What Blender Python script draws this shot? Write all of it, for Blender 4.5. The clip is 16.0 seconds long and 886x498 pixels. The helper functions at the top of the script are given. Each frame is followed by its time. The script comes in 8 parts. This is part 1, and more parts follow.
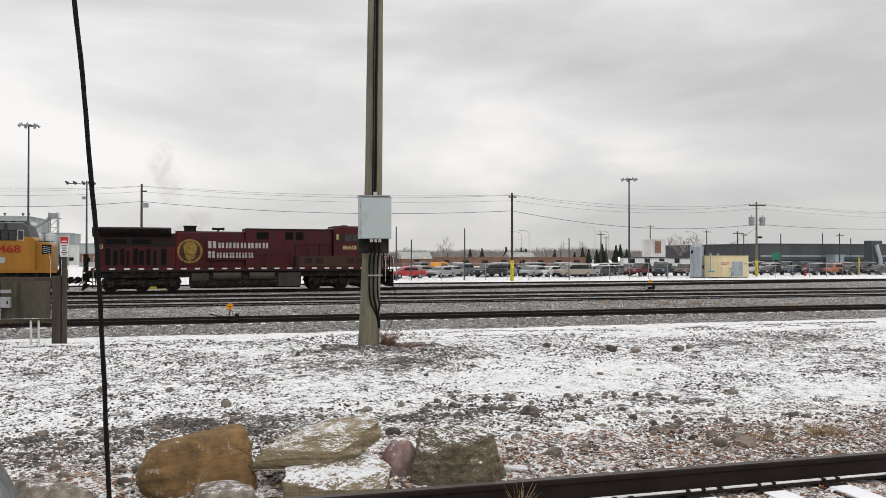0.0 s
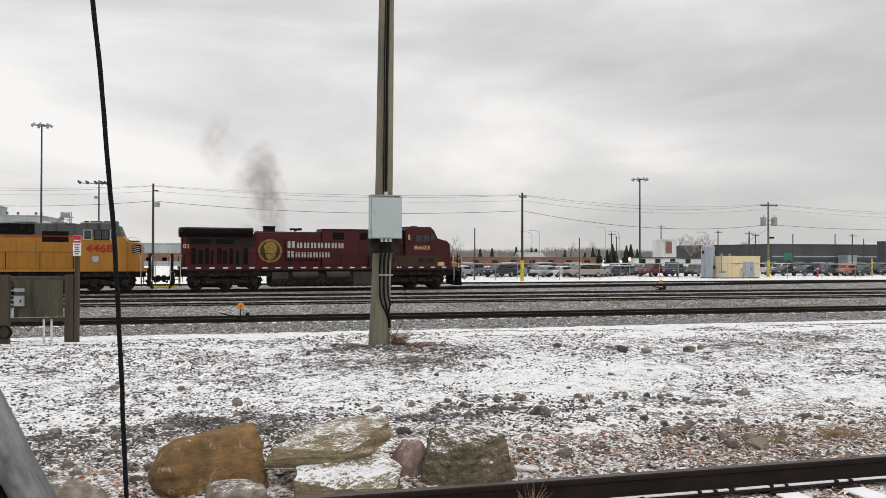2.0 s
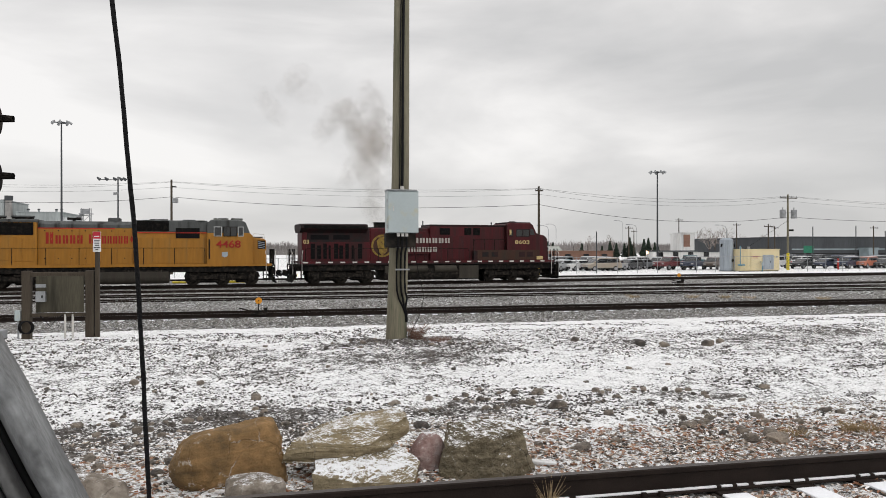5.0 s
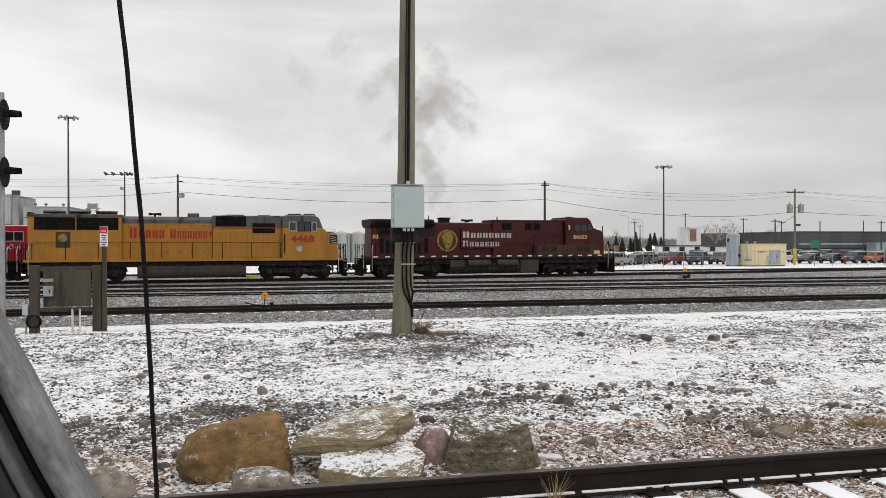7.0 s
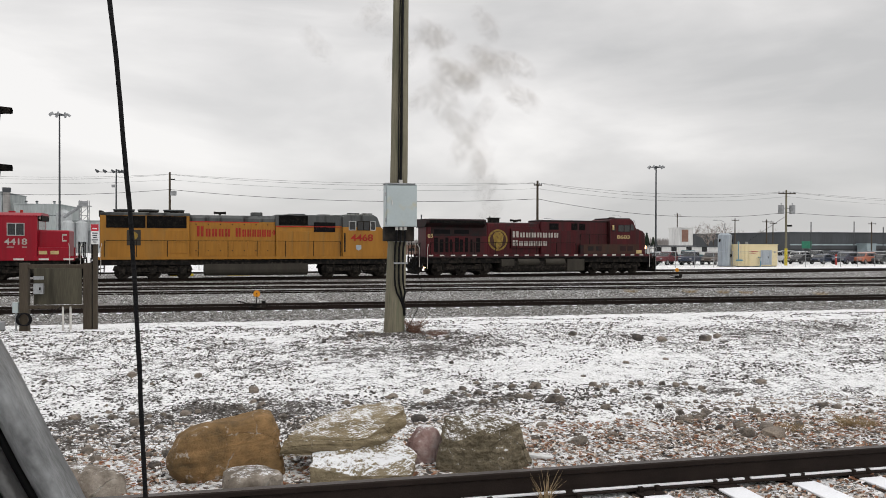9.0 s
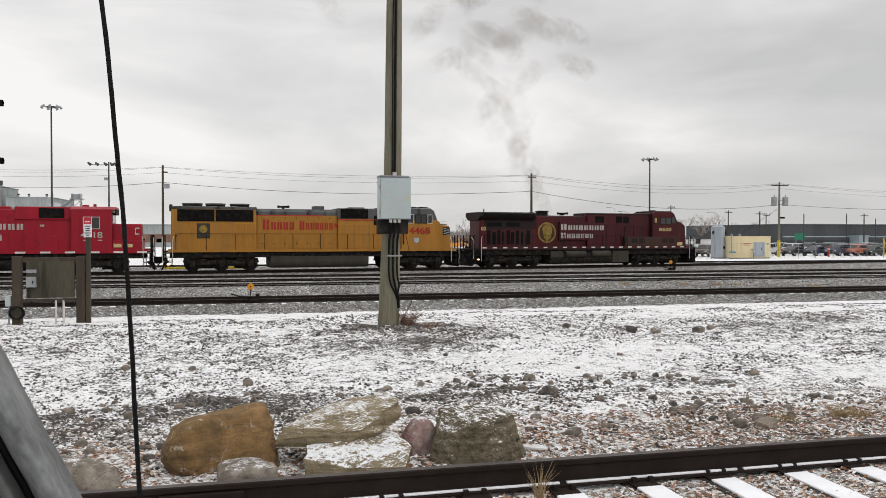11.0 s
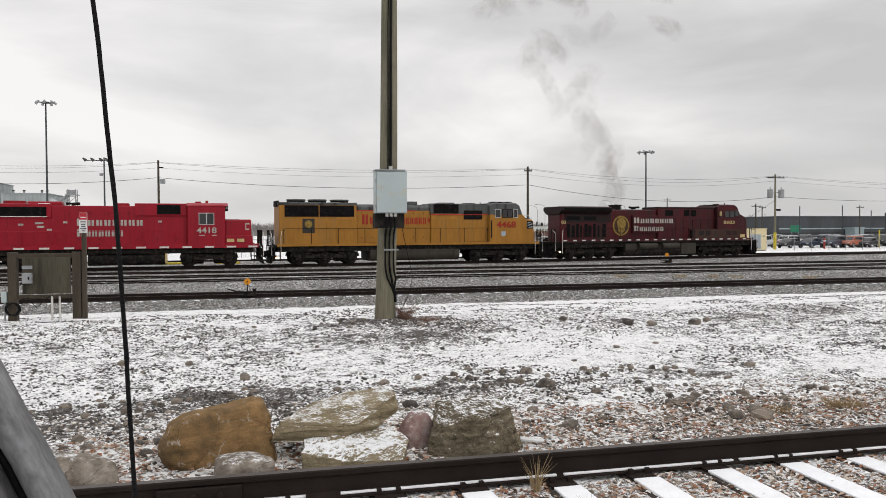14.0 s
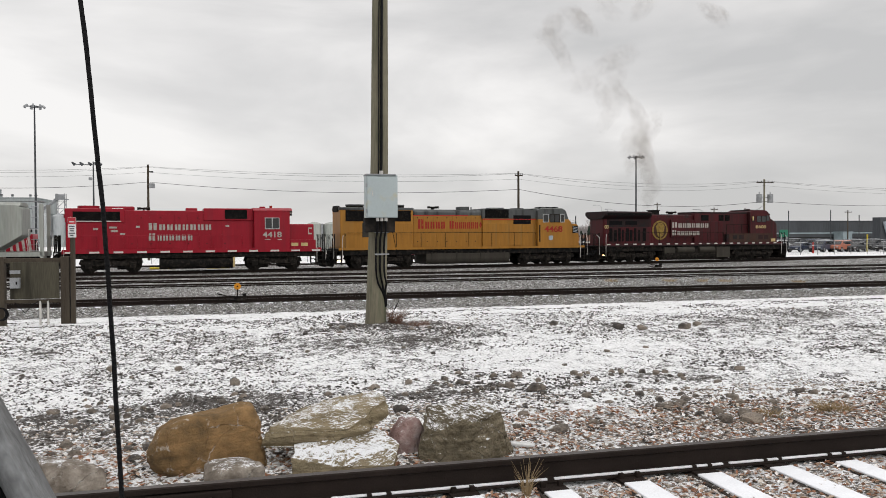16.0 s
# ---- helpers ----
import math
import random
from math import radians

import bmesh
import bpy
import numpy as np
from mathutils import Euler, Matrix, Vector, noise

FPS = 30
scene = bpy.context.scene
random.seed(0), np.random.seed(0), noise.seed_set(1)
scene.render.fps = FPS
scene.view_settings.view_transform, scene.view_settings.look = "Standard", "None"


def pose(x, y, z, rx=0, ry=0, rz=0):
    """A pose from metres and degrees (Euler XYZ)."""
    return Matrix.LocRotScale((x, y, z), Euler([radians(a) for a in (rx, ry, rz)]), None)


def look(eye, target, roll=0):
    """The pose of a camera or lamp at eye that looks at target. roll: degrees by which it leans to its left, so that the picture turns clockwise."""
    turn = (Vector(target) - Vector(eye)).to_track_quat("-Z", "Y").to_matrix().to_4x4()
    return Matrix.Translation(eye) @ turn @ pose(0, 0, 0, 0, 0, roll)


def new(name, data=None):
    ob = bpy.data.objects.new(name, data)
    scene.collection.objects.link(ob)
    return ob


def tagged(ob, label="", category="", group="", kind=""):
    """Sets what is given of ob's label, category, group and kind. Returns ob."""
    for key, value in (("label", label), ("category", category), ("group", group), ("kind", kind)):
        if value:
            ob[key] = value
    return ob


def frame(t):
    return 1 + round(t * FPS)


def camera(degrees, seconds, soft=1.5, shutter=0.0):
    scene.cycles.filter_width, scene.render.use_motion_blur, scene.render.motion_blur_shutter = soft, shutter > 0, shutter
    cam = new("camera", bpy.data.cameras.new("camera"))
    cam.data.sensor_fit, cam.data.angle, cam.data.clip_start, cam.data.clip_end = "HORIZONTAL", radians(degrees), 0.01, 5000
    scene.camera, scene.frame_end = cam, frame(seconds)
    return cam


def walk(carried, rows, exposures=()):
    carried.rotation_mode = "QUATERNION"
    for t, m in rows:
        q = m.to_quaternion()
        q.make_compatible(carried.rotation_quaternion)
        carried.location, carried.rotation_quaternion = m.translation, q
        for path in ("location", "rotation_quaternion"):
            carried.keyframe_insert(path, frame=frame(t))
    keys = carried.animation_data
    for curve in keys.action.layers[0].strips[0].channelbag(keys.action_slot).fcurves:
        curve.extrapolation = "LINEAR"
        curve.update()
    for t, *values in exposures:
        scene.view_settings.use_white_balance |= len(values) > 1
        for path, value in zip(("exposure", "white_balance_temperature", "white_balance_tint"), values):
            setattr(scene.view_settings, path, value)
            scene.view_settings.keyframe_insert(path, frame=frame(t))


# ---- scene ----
# ---- camera ----
CAM_ROWS = [
    # seconds, sideways and up shift in millimetres, turn in degrees
    (0, 0, 0, 90.447, -0.047, -14.914), (0.5, -2, 0, 90.460, -0.101, -14.857), (1, -5, 0, 90.462, -0.150, -14.640),
    (1.5, -7, 0, 90.436, -0.178, -14.392), (2, -7.5, 0, 90.433, -0.164, -14.176), (2.5, -8, 0, 90.420, -0.116, -14.025),
    (3, -8.2, 0, 90.364, -0.073, -13.837), (3.5, -8.5, 0, 90.280, -0.013, -13.646), (4, -8.8, 0, 90.208, 0.040, -13.448),
    (6.5, -10, 0, 89.685, 0.105, -12.502), (7, -10, 0, 89.621, 0.086, -12.535), (7.5, -9.5, 0, 89.608, 0.026, -12.647),
    (8, -8.8, -0.5, 89.585, -0.053, -12.757), (8.5, -8, -1, 89.569, -0.139, -12.905), (9, -7, -1, 89.562, -0.158, -13.076),
    (11.5, -6, -3, 88.893, -0.045, -13.540), (12, -6, -3.5, 88.838, -0.045, -13.540), (12.5, -5.5, -4, 88.790, 0.000, -13.544),
    (13, -4, -5, 88.722, 0.061, -13.575), (13.5, -3, -6, 88.653, 0.178, -13.681), (14, -1.5, -7, 88.569, 0.252, -13.763),
    (14.5, 0, -7.5, 88.605, 0.236, -13.967), (15, 0.5, -8, 88.775, 0.253, -14.195), (15.5, 0.5, -8, 88.890, 0.255, -14.364),
    (16, 0.5, -8, 88.901, 0.256, -14.441)]
EYE_Z = 1.6
cam = camera(59.45, 16.0, soft=0.7)
walk(cam, [(t, pose(sx / 1000 * 0.97, -sx / 1000 * 0.24, EYE_Z + sz / 1000, rx, ry, rz)) for t, sx, sz, rx, ry, rz in CAM_ROWS])

# ---- sky and light ----
world = bpy.data.worlds.new("overcast_sky")
scene.world = world
world.use_nodes = True
wt = world.node_tree
wt.nodes.clear()


def wn(kind, **kw):
    n = wt.nodes.new(kind)
    for k, v in kw.items():
        setattr(n, k, v)
    return n


sky = wn("ShaderNodeTexSky", sky_type="NISHITA", sun_disc=False, sun_elevation=radians(28), sun_rotation=radians(150))
tc = wn("ShaderNodeTexCoord")
mp = wn("ShaderNodeMapping")
mp.inputs["Scale"].default_value = (1.0, 1.0, 3.2)
mp.inputs["Rotation"].default_value = (0.0, radians(9), 0.0)
n1 = wn("ShaderNodeTexNoise")
n1.inputs["Scale"].default_value, n1.inputs["Detail"].default_value, n1.inputs["Roughness"].default_value = 1.9, 7, 0.5
n1.inputs["Distortion"].default_value = 0.35
ramp = wn("ShaderNodeValToRGB")
ramp.color_ramp.elements[0].position, ramp.color_ramp.elements[0].color = 0.36, (0.59, 0.586, 0.585, 1)
ramp.color_ramp.elements[1].position, ramp.color_ramp.elements[1].color = 0.62, (0.95, 0.93, 0.915, 1)
mid = ramp.color_ramp.elements.new(0.49)
mid.color = (0.745, 0.732, 0.725, 1)
mix = wn("ShaderNodeMix", data_type="RGBA")
mix.inputs["Factor"].default_value = 0.96
sep = wn("ShaderNodeSeparateXYZ")
up = wn("ShaderNodeMapRange")
for k, v in (("From Min", 0.3), ("From Max", 1.0), ("To Min", 1.0), ("To Max", 1.9)):
    up.inputs[k].default_value = v
bg = wn("ShaderNodeBackground")
skym = wn("ShaderNodeMix", data_type="RGBA", blend_type="MULTIPLY")
skym.inputs["Factor"].default_value = 1.0
skym.inputs["B"].default_value = (0.12, 0.12, 0.12, 1)
out = wn("ShaderNodeOutputWorld")
lk = wt.links.new
lk(tc.outputs["Generated"], mp.inputs["Vector"])
lk(mp.outputs["Vector"], n1.inputs["Vector"])
lk(n1.outputs["Fac"], ramp.inputs["Fac"])
lk(sky.outputs["Color"], skym.inputs["A"])
lk(skym.outputs["Result"], mix.inputs["A"])
lk(ramp.outputs["Color"], mix.inputs["B"])
lk(mix.outputs["Result"], bg.inputs["Color"])
lk(tc.outputs["Generated"], sep.inputs["Vector"])
lk(sep.outputs["Z"], up.inputs["Value"])
lk(up.outputs["Result"], bg.inputs["Strength"])
lk(bg.outputs["Background"], out.inputs["Surface"])

sun = new("sun", bpy.data.lights.new("sun", "SUN"))
sun.data.energy, sun.data.angle, sun.data.color = 0.7, radians(30), (1.0, 0.97, 0.93)
sun.matrix_world = look((40, -60, 60), (0, 20, 0))
scene.view_settings.exposure = 0.0


# ---- materials ----
def material(name, color, rough=0.7, metal=0.0, dark=0.6, light=1.15, scale=3.0, fine=40.0, bump=0.15, dirt=None, dirt_amount=0.0,
             streak=False, spec=0.25):
    """A surface with two scales of variation, fine relief and optional dirt patches."""
    m = bpy.data.materials.new(name)
    m.use_nodes = True
    nt = m.node_tree
    b = nt.nodes["Principled BSDF"]
    b.inputs["Roughness"].default_value, b.inputs["Metallic"].default_value = rough, metal
    b.inputs["Specular IOR Level"].default_value = spec
    co = nt.nodes.new("ShaderNodeTexCoord")
    src = co.outputs["Object"]
    if streak:
        mapn = nt.nodes.new("ShaderNodeMapping")
        mapn.inputs["Scale"].default_value = (1, 1, 0.12)
        nt.links.new(src, mapn.inputs["Vector"])
        src = mapn.outputs["Vector"]
    big, small = nt.nodes.new("ShaderNodeTexNoise"), nt.nodes.new("ShaderNodeTexNoise")
    for n, s, d in ((big, scale, 5), (small, fine, 3)):
        n.inputs["Scale"].default_value, n.inputs["Detail"].default_value = s, d
        nt.links.new(src, n.inputs["Vector"])
    cr = nt.nodes.new("ShaderNodeValToRGB")
    lo, hi = cr.color_ramp.elements
    lo.position, hi.position = 0.32, 0.68
    lo.color = (*[c * dark for c in color], 1)
    hi.color = (*[min(1, c * light) for c in color], 1)
    mx = nt.nodes.new("ShaderNodeMix")
    mx.data_type = "FLOAT"
    mx.inputs[0].default_value = 0.4
    nt.links.new(big.outputs["Fac"], mx.inputs[2])
    nt.links.new(small.outputs["Fac"], mx.inputs[3])
    nt.links.new(mx.outputs[0], cr.inputs["Fac"])
    last = cr.outputs["Color"]
    if dirt:
        dn = nt.nodes.new("ShaderNodeTexNoise")
        dn.inputs["Scale"].default_value, dn.inputs["Detail"].default_value = scale * 1.7, 6
        nt.links.new(src, dn.inputs["Vector"])
        dr = nt.nodes.new("ShaderNodeMapRange")
        dr.inputs["From Min"].default_value, dr.inputs["From Max"].default_value = 0.62 - dirt_amount * 0.4, 0.78 - dirt_amount * 0.25
        nt.links.new(dn.outputs["Fac"], dr.inputs["Value"])
        dm = nt.nodes.new("ShaderNodeMix")
        dm.data_type = "RGBA"
        nt.links.new(dr.outputs["Result"], dm.inputs["Factor"])
        nt.links.new(last, dm.inputs["A"])
        dm.inputs["B"].default_value = (*dirt, 1)
        last = dm.outputs["Result"]
    nt.links.new(last, b.inputs["Base Color"])
    if bump:
        bp = nt.nodes.new("ShaderNodeBump")
        bp.inputs["Strength"].default_value, bp.inputs["Distance"].default_value = bump, 0.02
        nt.links.new(small.outputs["Fac"], bp.inputs["Height"])
        nt.links.new(bp.outputs["Normal"], b.inputs["Normal"])
    return m


SOOT = (0.012, 0.011, 0.011)
GRIME = (0.035, 0.029, 0.024)
M = {
    "maroon": material("maroon_paint", (0.06, 0.003, 0.006), 0.55, dark=0.55, light=1.2, scale=0.9, fine=9, dirt=(0.022, 0.008, 0.008), dirt_amount=0.35, streak=True),
    "maroon_dark": material("sooty_maroon", (0.026, 0.009, 0.01), 0.75, scale=1.2, dirt=SOOT, dirt_amount=0.5),
    "yellow": material("armour_yellow", (0.34, 0.152, 0.02), 0.5, dark=0.75, light=1.1, scale=0.8, fine=7, dirt=(0.25, 0.13, 0.03), dirt_amount=0.22, streak=True),
    "loco_grey": material("locomotive_grey", (0.085, 0.09, 0.09), 0.65, scale=1.1, dirt=SOOT, dirt_amount=0.3, streak=True),
    "bright_red": material("bright_red_paint", (0.27, 0.005, 0.017), 0.45, dark=0.8, light=1.1, scale=0.8, fine=7, dirt=(0.19, 0.01, 0.02), dirt_amount=0.15, streak=True),
    "red_trim": material("red_trim", (0.5, 0.03, 0.02), 0.5),
    "frame_black": material("grimy_black_steel", (0.011, 0.0105, 0.01), 0.8, spec=0.08, scale=2.5, dirt=GRIME, dirt_amount=0.35),
    "truck_black": material("bogie_grime", (0.017, 0.0155, 0.014), 0.85, spec=0.08, scale=3, dirt=(0.045, 0.038, 0.032), dirt_amount=0.4),
    "rust_brown": material("rust_stained_maroon", (0.055, 0.026, 0.018), 0.8, scale=1.4, dirt=(0.035, 0.024, 0.018), dirt_amount=0.4, streak=True),
    "tank_brown": material("tank_grime", (0.045, 0.04, 0.032), 0.8, scale=1.6, dirt=GRIME, dirt_amount=0.3, streak=True),
    "grille": material("radiator_grille", (0.008, 0.008, 0.009), 0.8, spec=0.1, fine=60),
    "glass": material("dark_glass", (0.01, 0.012, 0.014), 0.08, bump=0, spec=0.6),
    "window_metal": material("window_aluminium", (0.45, 0.46, 0.46), 0.45, 0.5),
    "letter_white": material("lettering_white", (0.42, 0.4, 0.37), 0.6, scale=4, dirt=(0.3, 0.2, 0.18), dirt_amount=0.2),
    "letter_gold": material("lettering_gold", (0.55, 0.42, 0.2), 0.6),
    "letter_red": material("lettering_red", (0.33, 0.022, 0.014), 0.6),
    "emblem": material("emblem_yellow", (0.27, 0.18, 0.035), 0.65, scale=3, dirt=(0.12, 0.06, 0.025), dirt_amount=0.35),
    "handrail_white": material("handrail_white", (0.6, 0.58, 0.55), 0.5),
    "safety_yellow": material("safety_yellow", (0.6, 0.48, 0.03), 0.6, dirt=GRIME, dirt_amount=0.3),
    "reflector": material("reflector_white", (0.65, 0.63, 0.6), 0.4),
    "snow": material("settled_snow", (0.82, 0.83, 0.86), 0.75, dark=0.88, light=1.05, scale=6, fine=60, bump=0.3),
    "rail_rust": material("rail_rust", (0.018, 0.013, 0.011), 0.75, spec=0.12, dark=0.7, light=1.3, scale=4, fine=90, bump=0.2),
    "rail_top": material("rail_top", (0.08, 0.068, 0.062), 0.45, 0.5, scale=5, fine=60),
    "tie": material("sleeper_wood", (0.055, 0.045, 0.038), 0.9, scale=4, fine=40, bump=0.4),
    "pole_wood": material("weathered_pole_wood", (0.175, 0.16, 0.115), 0.9, dark=0.65, light=1.25, scale=5, fine=45, bump=0.5, dirt=(0.09, 0.095, 0.06), dirt_amount=0.3, streak=True),
    "post_wood": material("brown_post_wood", (0.062, 0.05, 0.037), 0.9, scale=4, fine=45, bump=0.4, streak=True),
    "board": material("olive_brown_board", (0.05, 0.045, 0.031), 0.75, dark=0.55, light=1.4, scale=3.2, dirt=(0.02, 0.018, 0.012), dirt_amount=0.35, streak=True),
    "box_grey": material("grey_enclosure_paint", (0.36, 0.41, 0.42), 0.45, dark=0.93, light=1.05, scale=3, fine=30, bump=0.03, dirt=(0.4, 0.39, 0.3), dirt_amount=0.1),
    "steel_grey": material("galvanised_steel", (0.3, 0.31, 0.32), 0.5, 0.4),
    "cable": material("black_cable", (0.008, 0.008, 0.009), 0.7, spec=0.12, bump=0.6, fine=160),
    "leaf": material("dead_leaves", (0.3, 0.17, 0.1), 0.9, dark=0.5, light=1.5, scale=9, fine=30),
    "straw": material("dry_grass", (0.36, 0.265, 0.15), 0.9, scale=8),
    "brush": material("dead_brush", (0.2, 0.115, 0.085), 0.9, scale=8),
    "cream": material("cream_paint", (0.62, 0.53, 0.33), 0.6, dark=0.92, light=1.05, scale=0.7, streak=True),
    "blue_grey": material("blue_grey_paint", (0.33, 0.37, 0.41), 0.55, streak=True),
    "pipe_blue": material("pipe_blue", (0.1, 0.25, 0.34), 0.5),
    "white_wall": material("white_cladding", (0.6, 0.6, 0.59), 0.7, scale=0.5, fine=5, streak=True),
    "silo": material("silo_metal", (0.4, 0.42, 0.43), 0.5, 0.3, scale=0.4, fine=4, streak=True),
    "plant_grey": material("plant_cladding", (0.33, 0.36, 0.36), 0.7, scale=0.3, fine=3, streak=True),
    "chimney": material("chimney_concrete", (0.27, 0.26, 0.25), 0.8, scale=0.5, fine=4),
    "brick": material("brown_brick", (0.2, 0.115, 0.085), 0.85, scale=0.6, fine=8),
    "dark_clad": material("dark_cladding", (0.055, 0.06, 0.066), 0.6, scale=0.2, fine=3, streak=True),
    "pale_clad": material("pale_band", (0.28, 0.34, 0.36), 0.6, scale=0.4),
    "hopper": material("pale_hopper_paint", (0.36, 0.38, 0.35), 0.6, scale=0.7, fine=6, dirt=(0.25, 0.24, 0.22), dirt_amount=0.25, streak=True),
    "needle": material("spruce_needles", (0.022, 0.034, 0.022), 0.9, scale=2),
    "bark": material("bark", (0.07, 0.055, 0.045), 0.9, scale=5),
    # both twig colours are paled to carry the distance haze
    "hazy_twig": material("hazy_bare_twigs", (0.27, 0.235, 0.215), 0.9, scale=2),
    "hazy_far_twig": material("hazy_far_twigs", (0.34, 0.315, 0.305), 0.9, scale=0.2),
    "tyre": material("tyre_rubber", (0.015, 0.015, 0.016), 0.85),
    "rim": material("wheel_rim", (0.3, 0.3, 0.31), 0.4, 0.6),
    "car_lamp": material("car_lamp", (0.5, 0.5, 0.5), 0.2),
    "sign_red": material("sign_red", (0.45, 0.03, 0.045), 0.5),
    "sign_white": material("sign_white", (0.68, 0.68, 0.68), 0.5),
    "ink": material("sign_ink", (0.05, 0.05, 0.06), 0.6),
    "orange": material("signal_orange", (0.75, 0.3, 0.02), 0.5),
    "sign_green": material("sign_green", (0.02, 0.15, 0.09), 0.5),
    "seal": material("black_rubber_seal", (0.012, 0.012, 0.013), 0.5),
    # strong dark mottling stands in for dark reflections on the wet plastic
    "wet_grey": material("wet_grey_plastic", (0.14, 0.145, 0.148), 0.45, dark=0.25, light=1.6, scale=42, fine=260, bump=0.12),
    "dull_grey": material("dull_grey_trim", (0.1, 0.1, 0.1), 0.6, scale=20, fine=200),
}


def glow(name, color, strength):
    m = bpy.data.materials.new(name)
    m.use_nodes = True
    b = m.node_tree.nodes["Principled BSDF"]
    b.inputs["Emission Color"].default_value, b.inputs["Emission Strength"].default_value = (*color, 1), strength
    b.inputs["Base Color"].default_value = (*color, 1)
    return m


M["lamp_glow"] = glow("lamp_glow", (1.0, 0.55, 0.25), 6.0)


def stone_material(name, snow_amount, a, b_, random_tint=True, patch=16.0, lean=0.8):
    """Stone whose upward faces hold patches of settled snow; each stone takes its own tint."""
    m = bpy.data.materials.new(name)
    m.use_nodes = True
    nt = m.node_tree
    p = nt.nodes["Principled BSDF"]
    p.inputs["Roughness"].default_value = 0.85
    co, geo, info = nt.nodes.new("ShaderNodeTexCoord"), nt.nodes.new("ShaderNodeNewGeometry"), nt.nodes.new("ShaderNodeObjectInfo")
    ns, nf = nt.nodes.new("ShaderNodeTexNoise"), nt.nodes.new("ShaderNodeTexNoise")
    ns.inputs["Scale"].default_value, ns.inputs["Detail"].default_value = 6, 10
    ns.inputs["Roughness"].default_value = 0.62
    nf.inputs["Scale"].default_value, nf.inputs["Detail"].default_value = patch, 9
    nf.inputs["Roughness"].default_value, nf.inputs["Distortion"].default_value = 0.72, 0.6
    for n in (ns, nf):
        nt.links.new(co.outputs["Object"], n.inputs["Vector"])
    cr = nt.nodes.new("ShaderNodeValToRGB")
    cr.color_ramp.elements[0].position, cr.color_ramp.elements[1].position = 0.3, 0.7
    cr.color_ramp.elements[0].color, cr.color_ramp.elements[1].color = (*a, 1), (*b_, 1)
    add = nt.nodes.new("ShaderNodeMath")
    add.operation = "MULTIPLY_ADD"
    nt.links.new(info.outputs["Random"] if random_tint == "object" else geo.outputs["Random Per Island"], add.inputs[0])
    add.inputs[1].default_value = 0.3 if random_tint else 0.0
    nt.links.new(ns.outputs["Fac"], add.inputs[2])
    sub = nt.nodes.new("ShaderNodeMath")
    sub.operation = "SUBTRACT"
    sub.inputs[1].default_value = 0.15 if random_tint else 0.0
    nt.links.new(add.outputs[0], sub.inputs[0])
    nt.links.new(sub.outputs[0], cr.inputs["Fac"])
    sx = nt.nodes.new("ShaderNodeSeparateXYZ")
    nt.links.new(geo.outputs["Normal"], sx.inputs["Vector"])
    s1 = nt.nodes.new("ShaderNodeMath")
    s1.operation = "MULTIPLY_ADD"
    s1.inputs[1].default_value = 0.9
    nt.links.new(nf.outputs["Fac"], s1.inputs[0])
    s2 = nt.nodes.new("ShaderNodeMath")
    s2.operation = "MULTIPLY"
    s2.inputs[1].default_value = lean
    nt.links.new(sx.outputs["Z"], s2.inputs[0])
    nt.links.new(s2.outputs[0], s1.inputs[2])
    s3 = nt.nodes.new("ShaderNodeMath")
    s3.operation = "MULTIPLY_ADD"
    s3.inputs[1].default_value = 0.5
    nt.links.new(ns.outputs["Fac"], s3.inputs[0])
    nt.links.new(s1.outputs[0], s3.inputs[2])
    rg = nt.nodes.new("ShaderNodeMapRange")
    rg.inputs["From Min"].default_value, rg.inputs["From Max"].default_value = 1.55 - snow_amount * 0.5, 1.68 - snow_amount * 0.5
    nt.links.new(s3.outputs[0], rg.inputs["Value"])
    mx = nt.nodes.new("ShaderNodeMix")
    mx.data_type = "RGBA"
    nt.links.new(rg.outputs["Result"], mx.inputs["Factor"])
    nt.links.new(cr.outputs["Color"], mx.inputs["A"])
    mx.inputs["B"].default_value = (0.8, 0.81, 0.83, 1)
    nt.links.new(mx.outputs["Result"], p.inputs["Base Color"])
    bp = nt.nodes.new("ShaderNodeBump")
    bp.inputs["Strength"].default_value, bp.inputs["Distance"].default_value = 0.9, 0.05
    nt.links.new(nf.outputs["Fac"], bp.inputs["Height"])
    nt.links.new(bp.outputs["Normal"], p.inputs["Normal"])
    return m


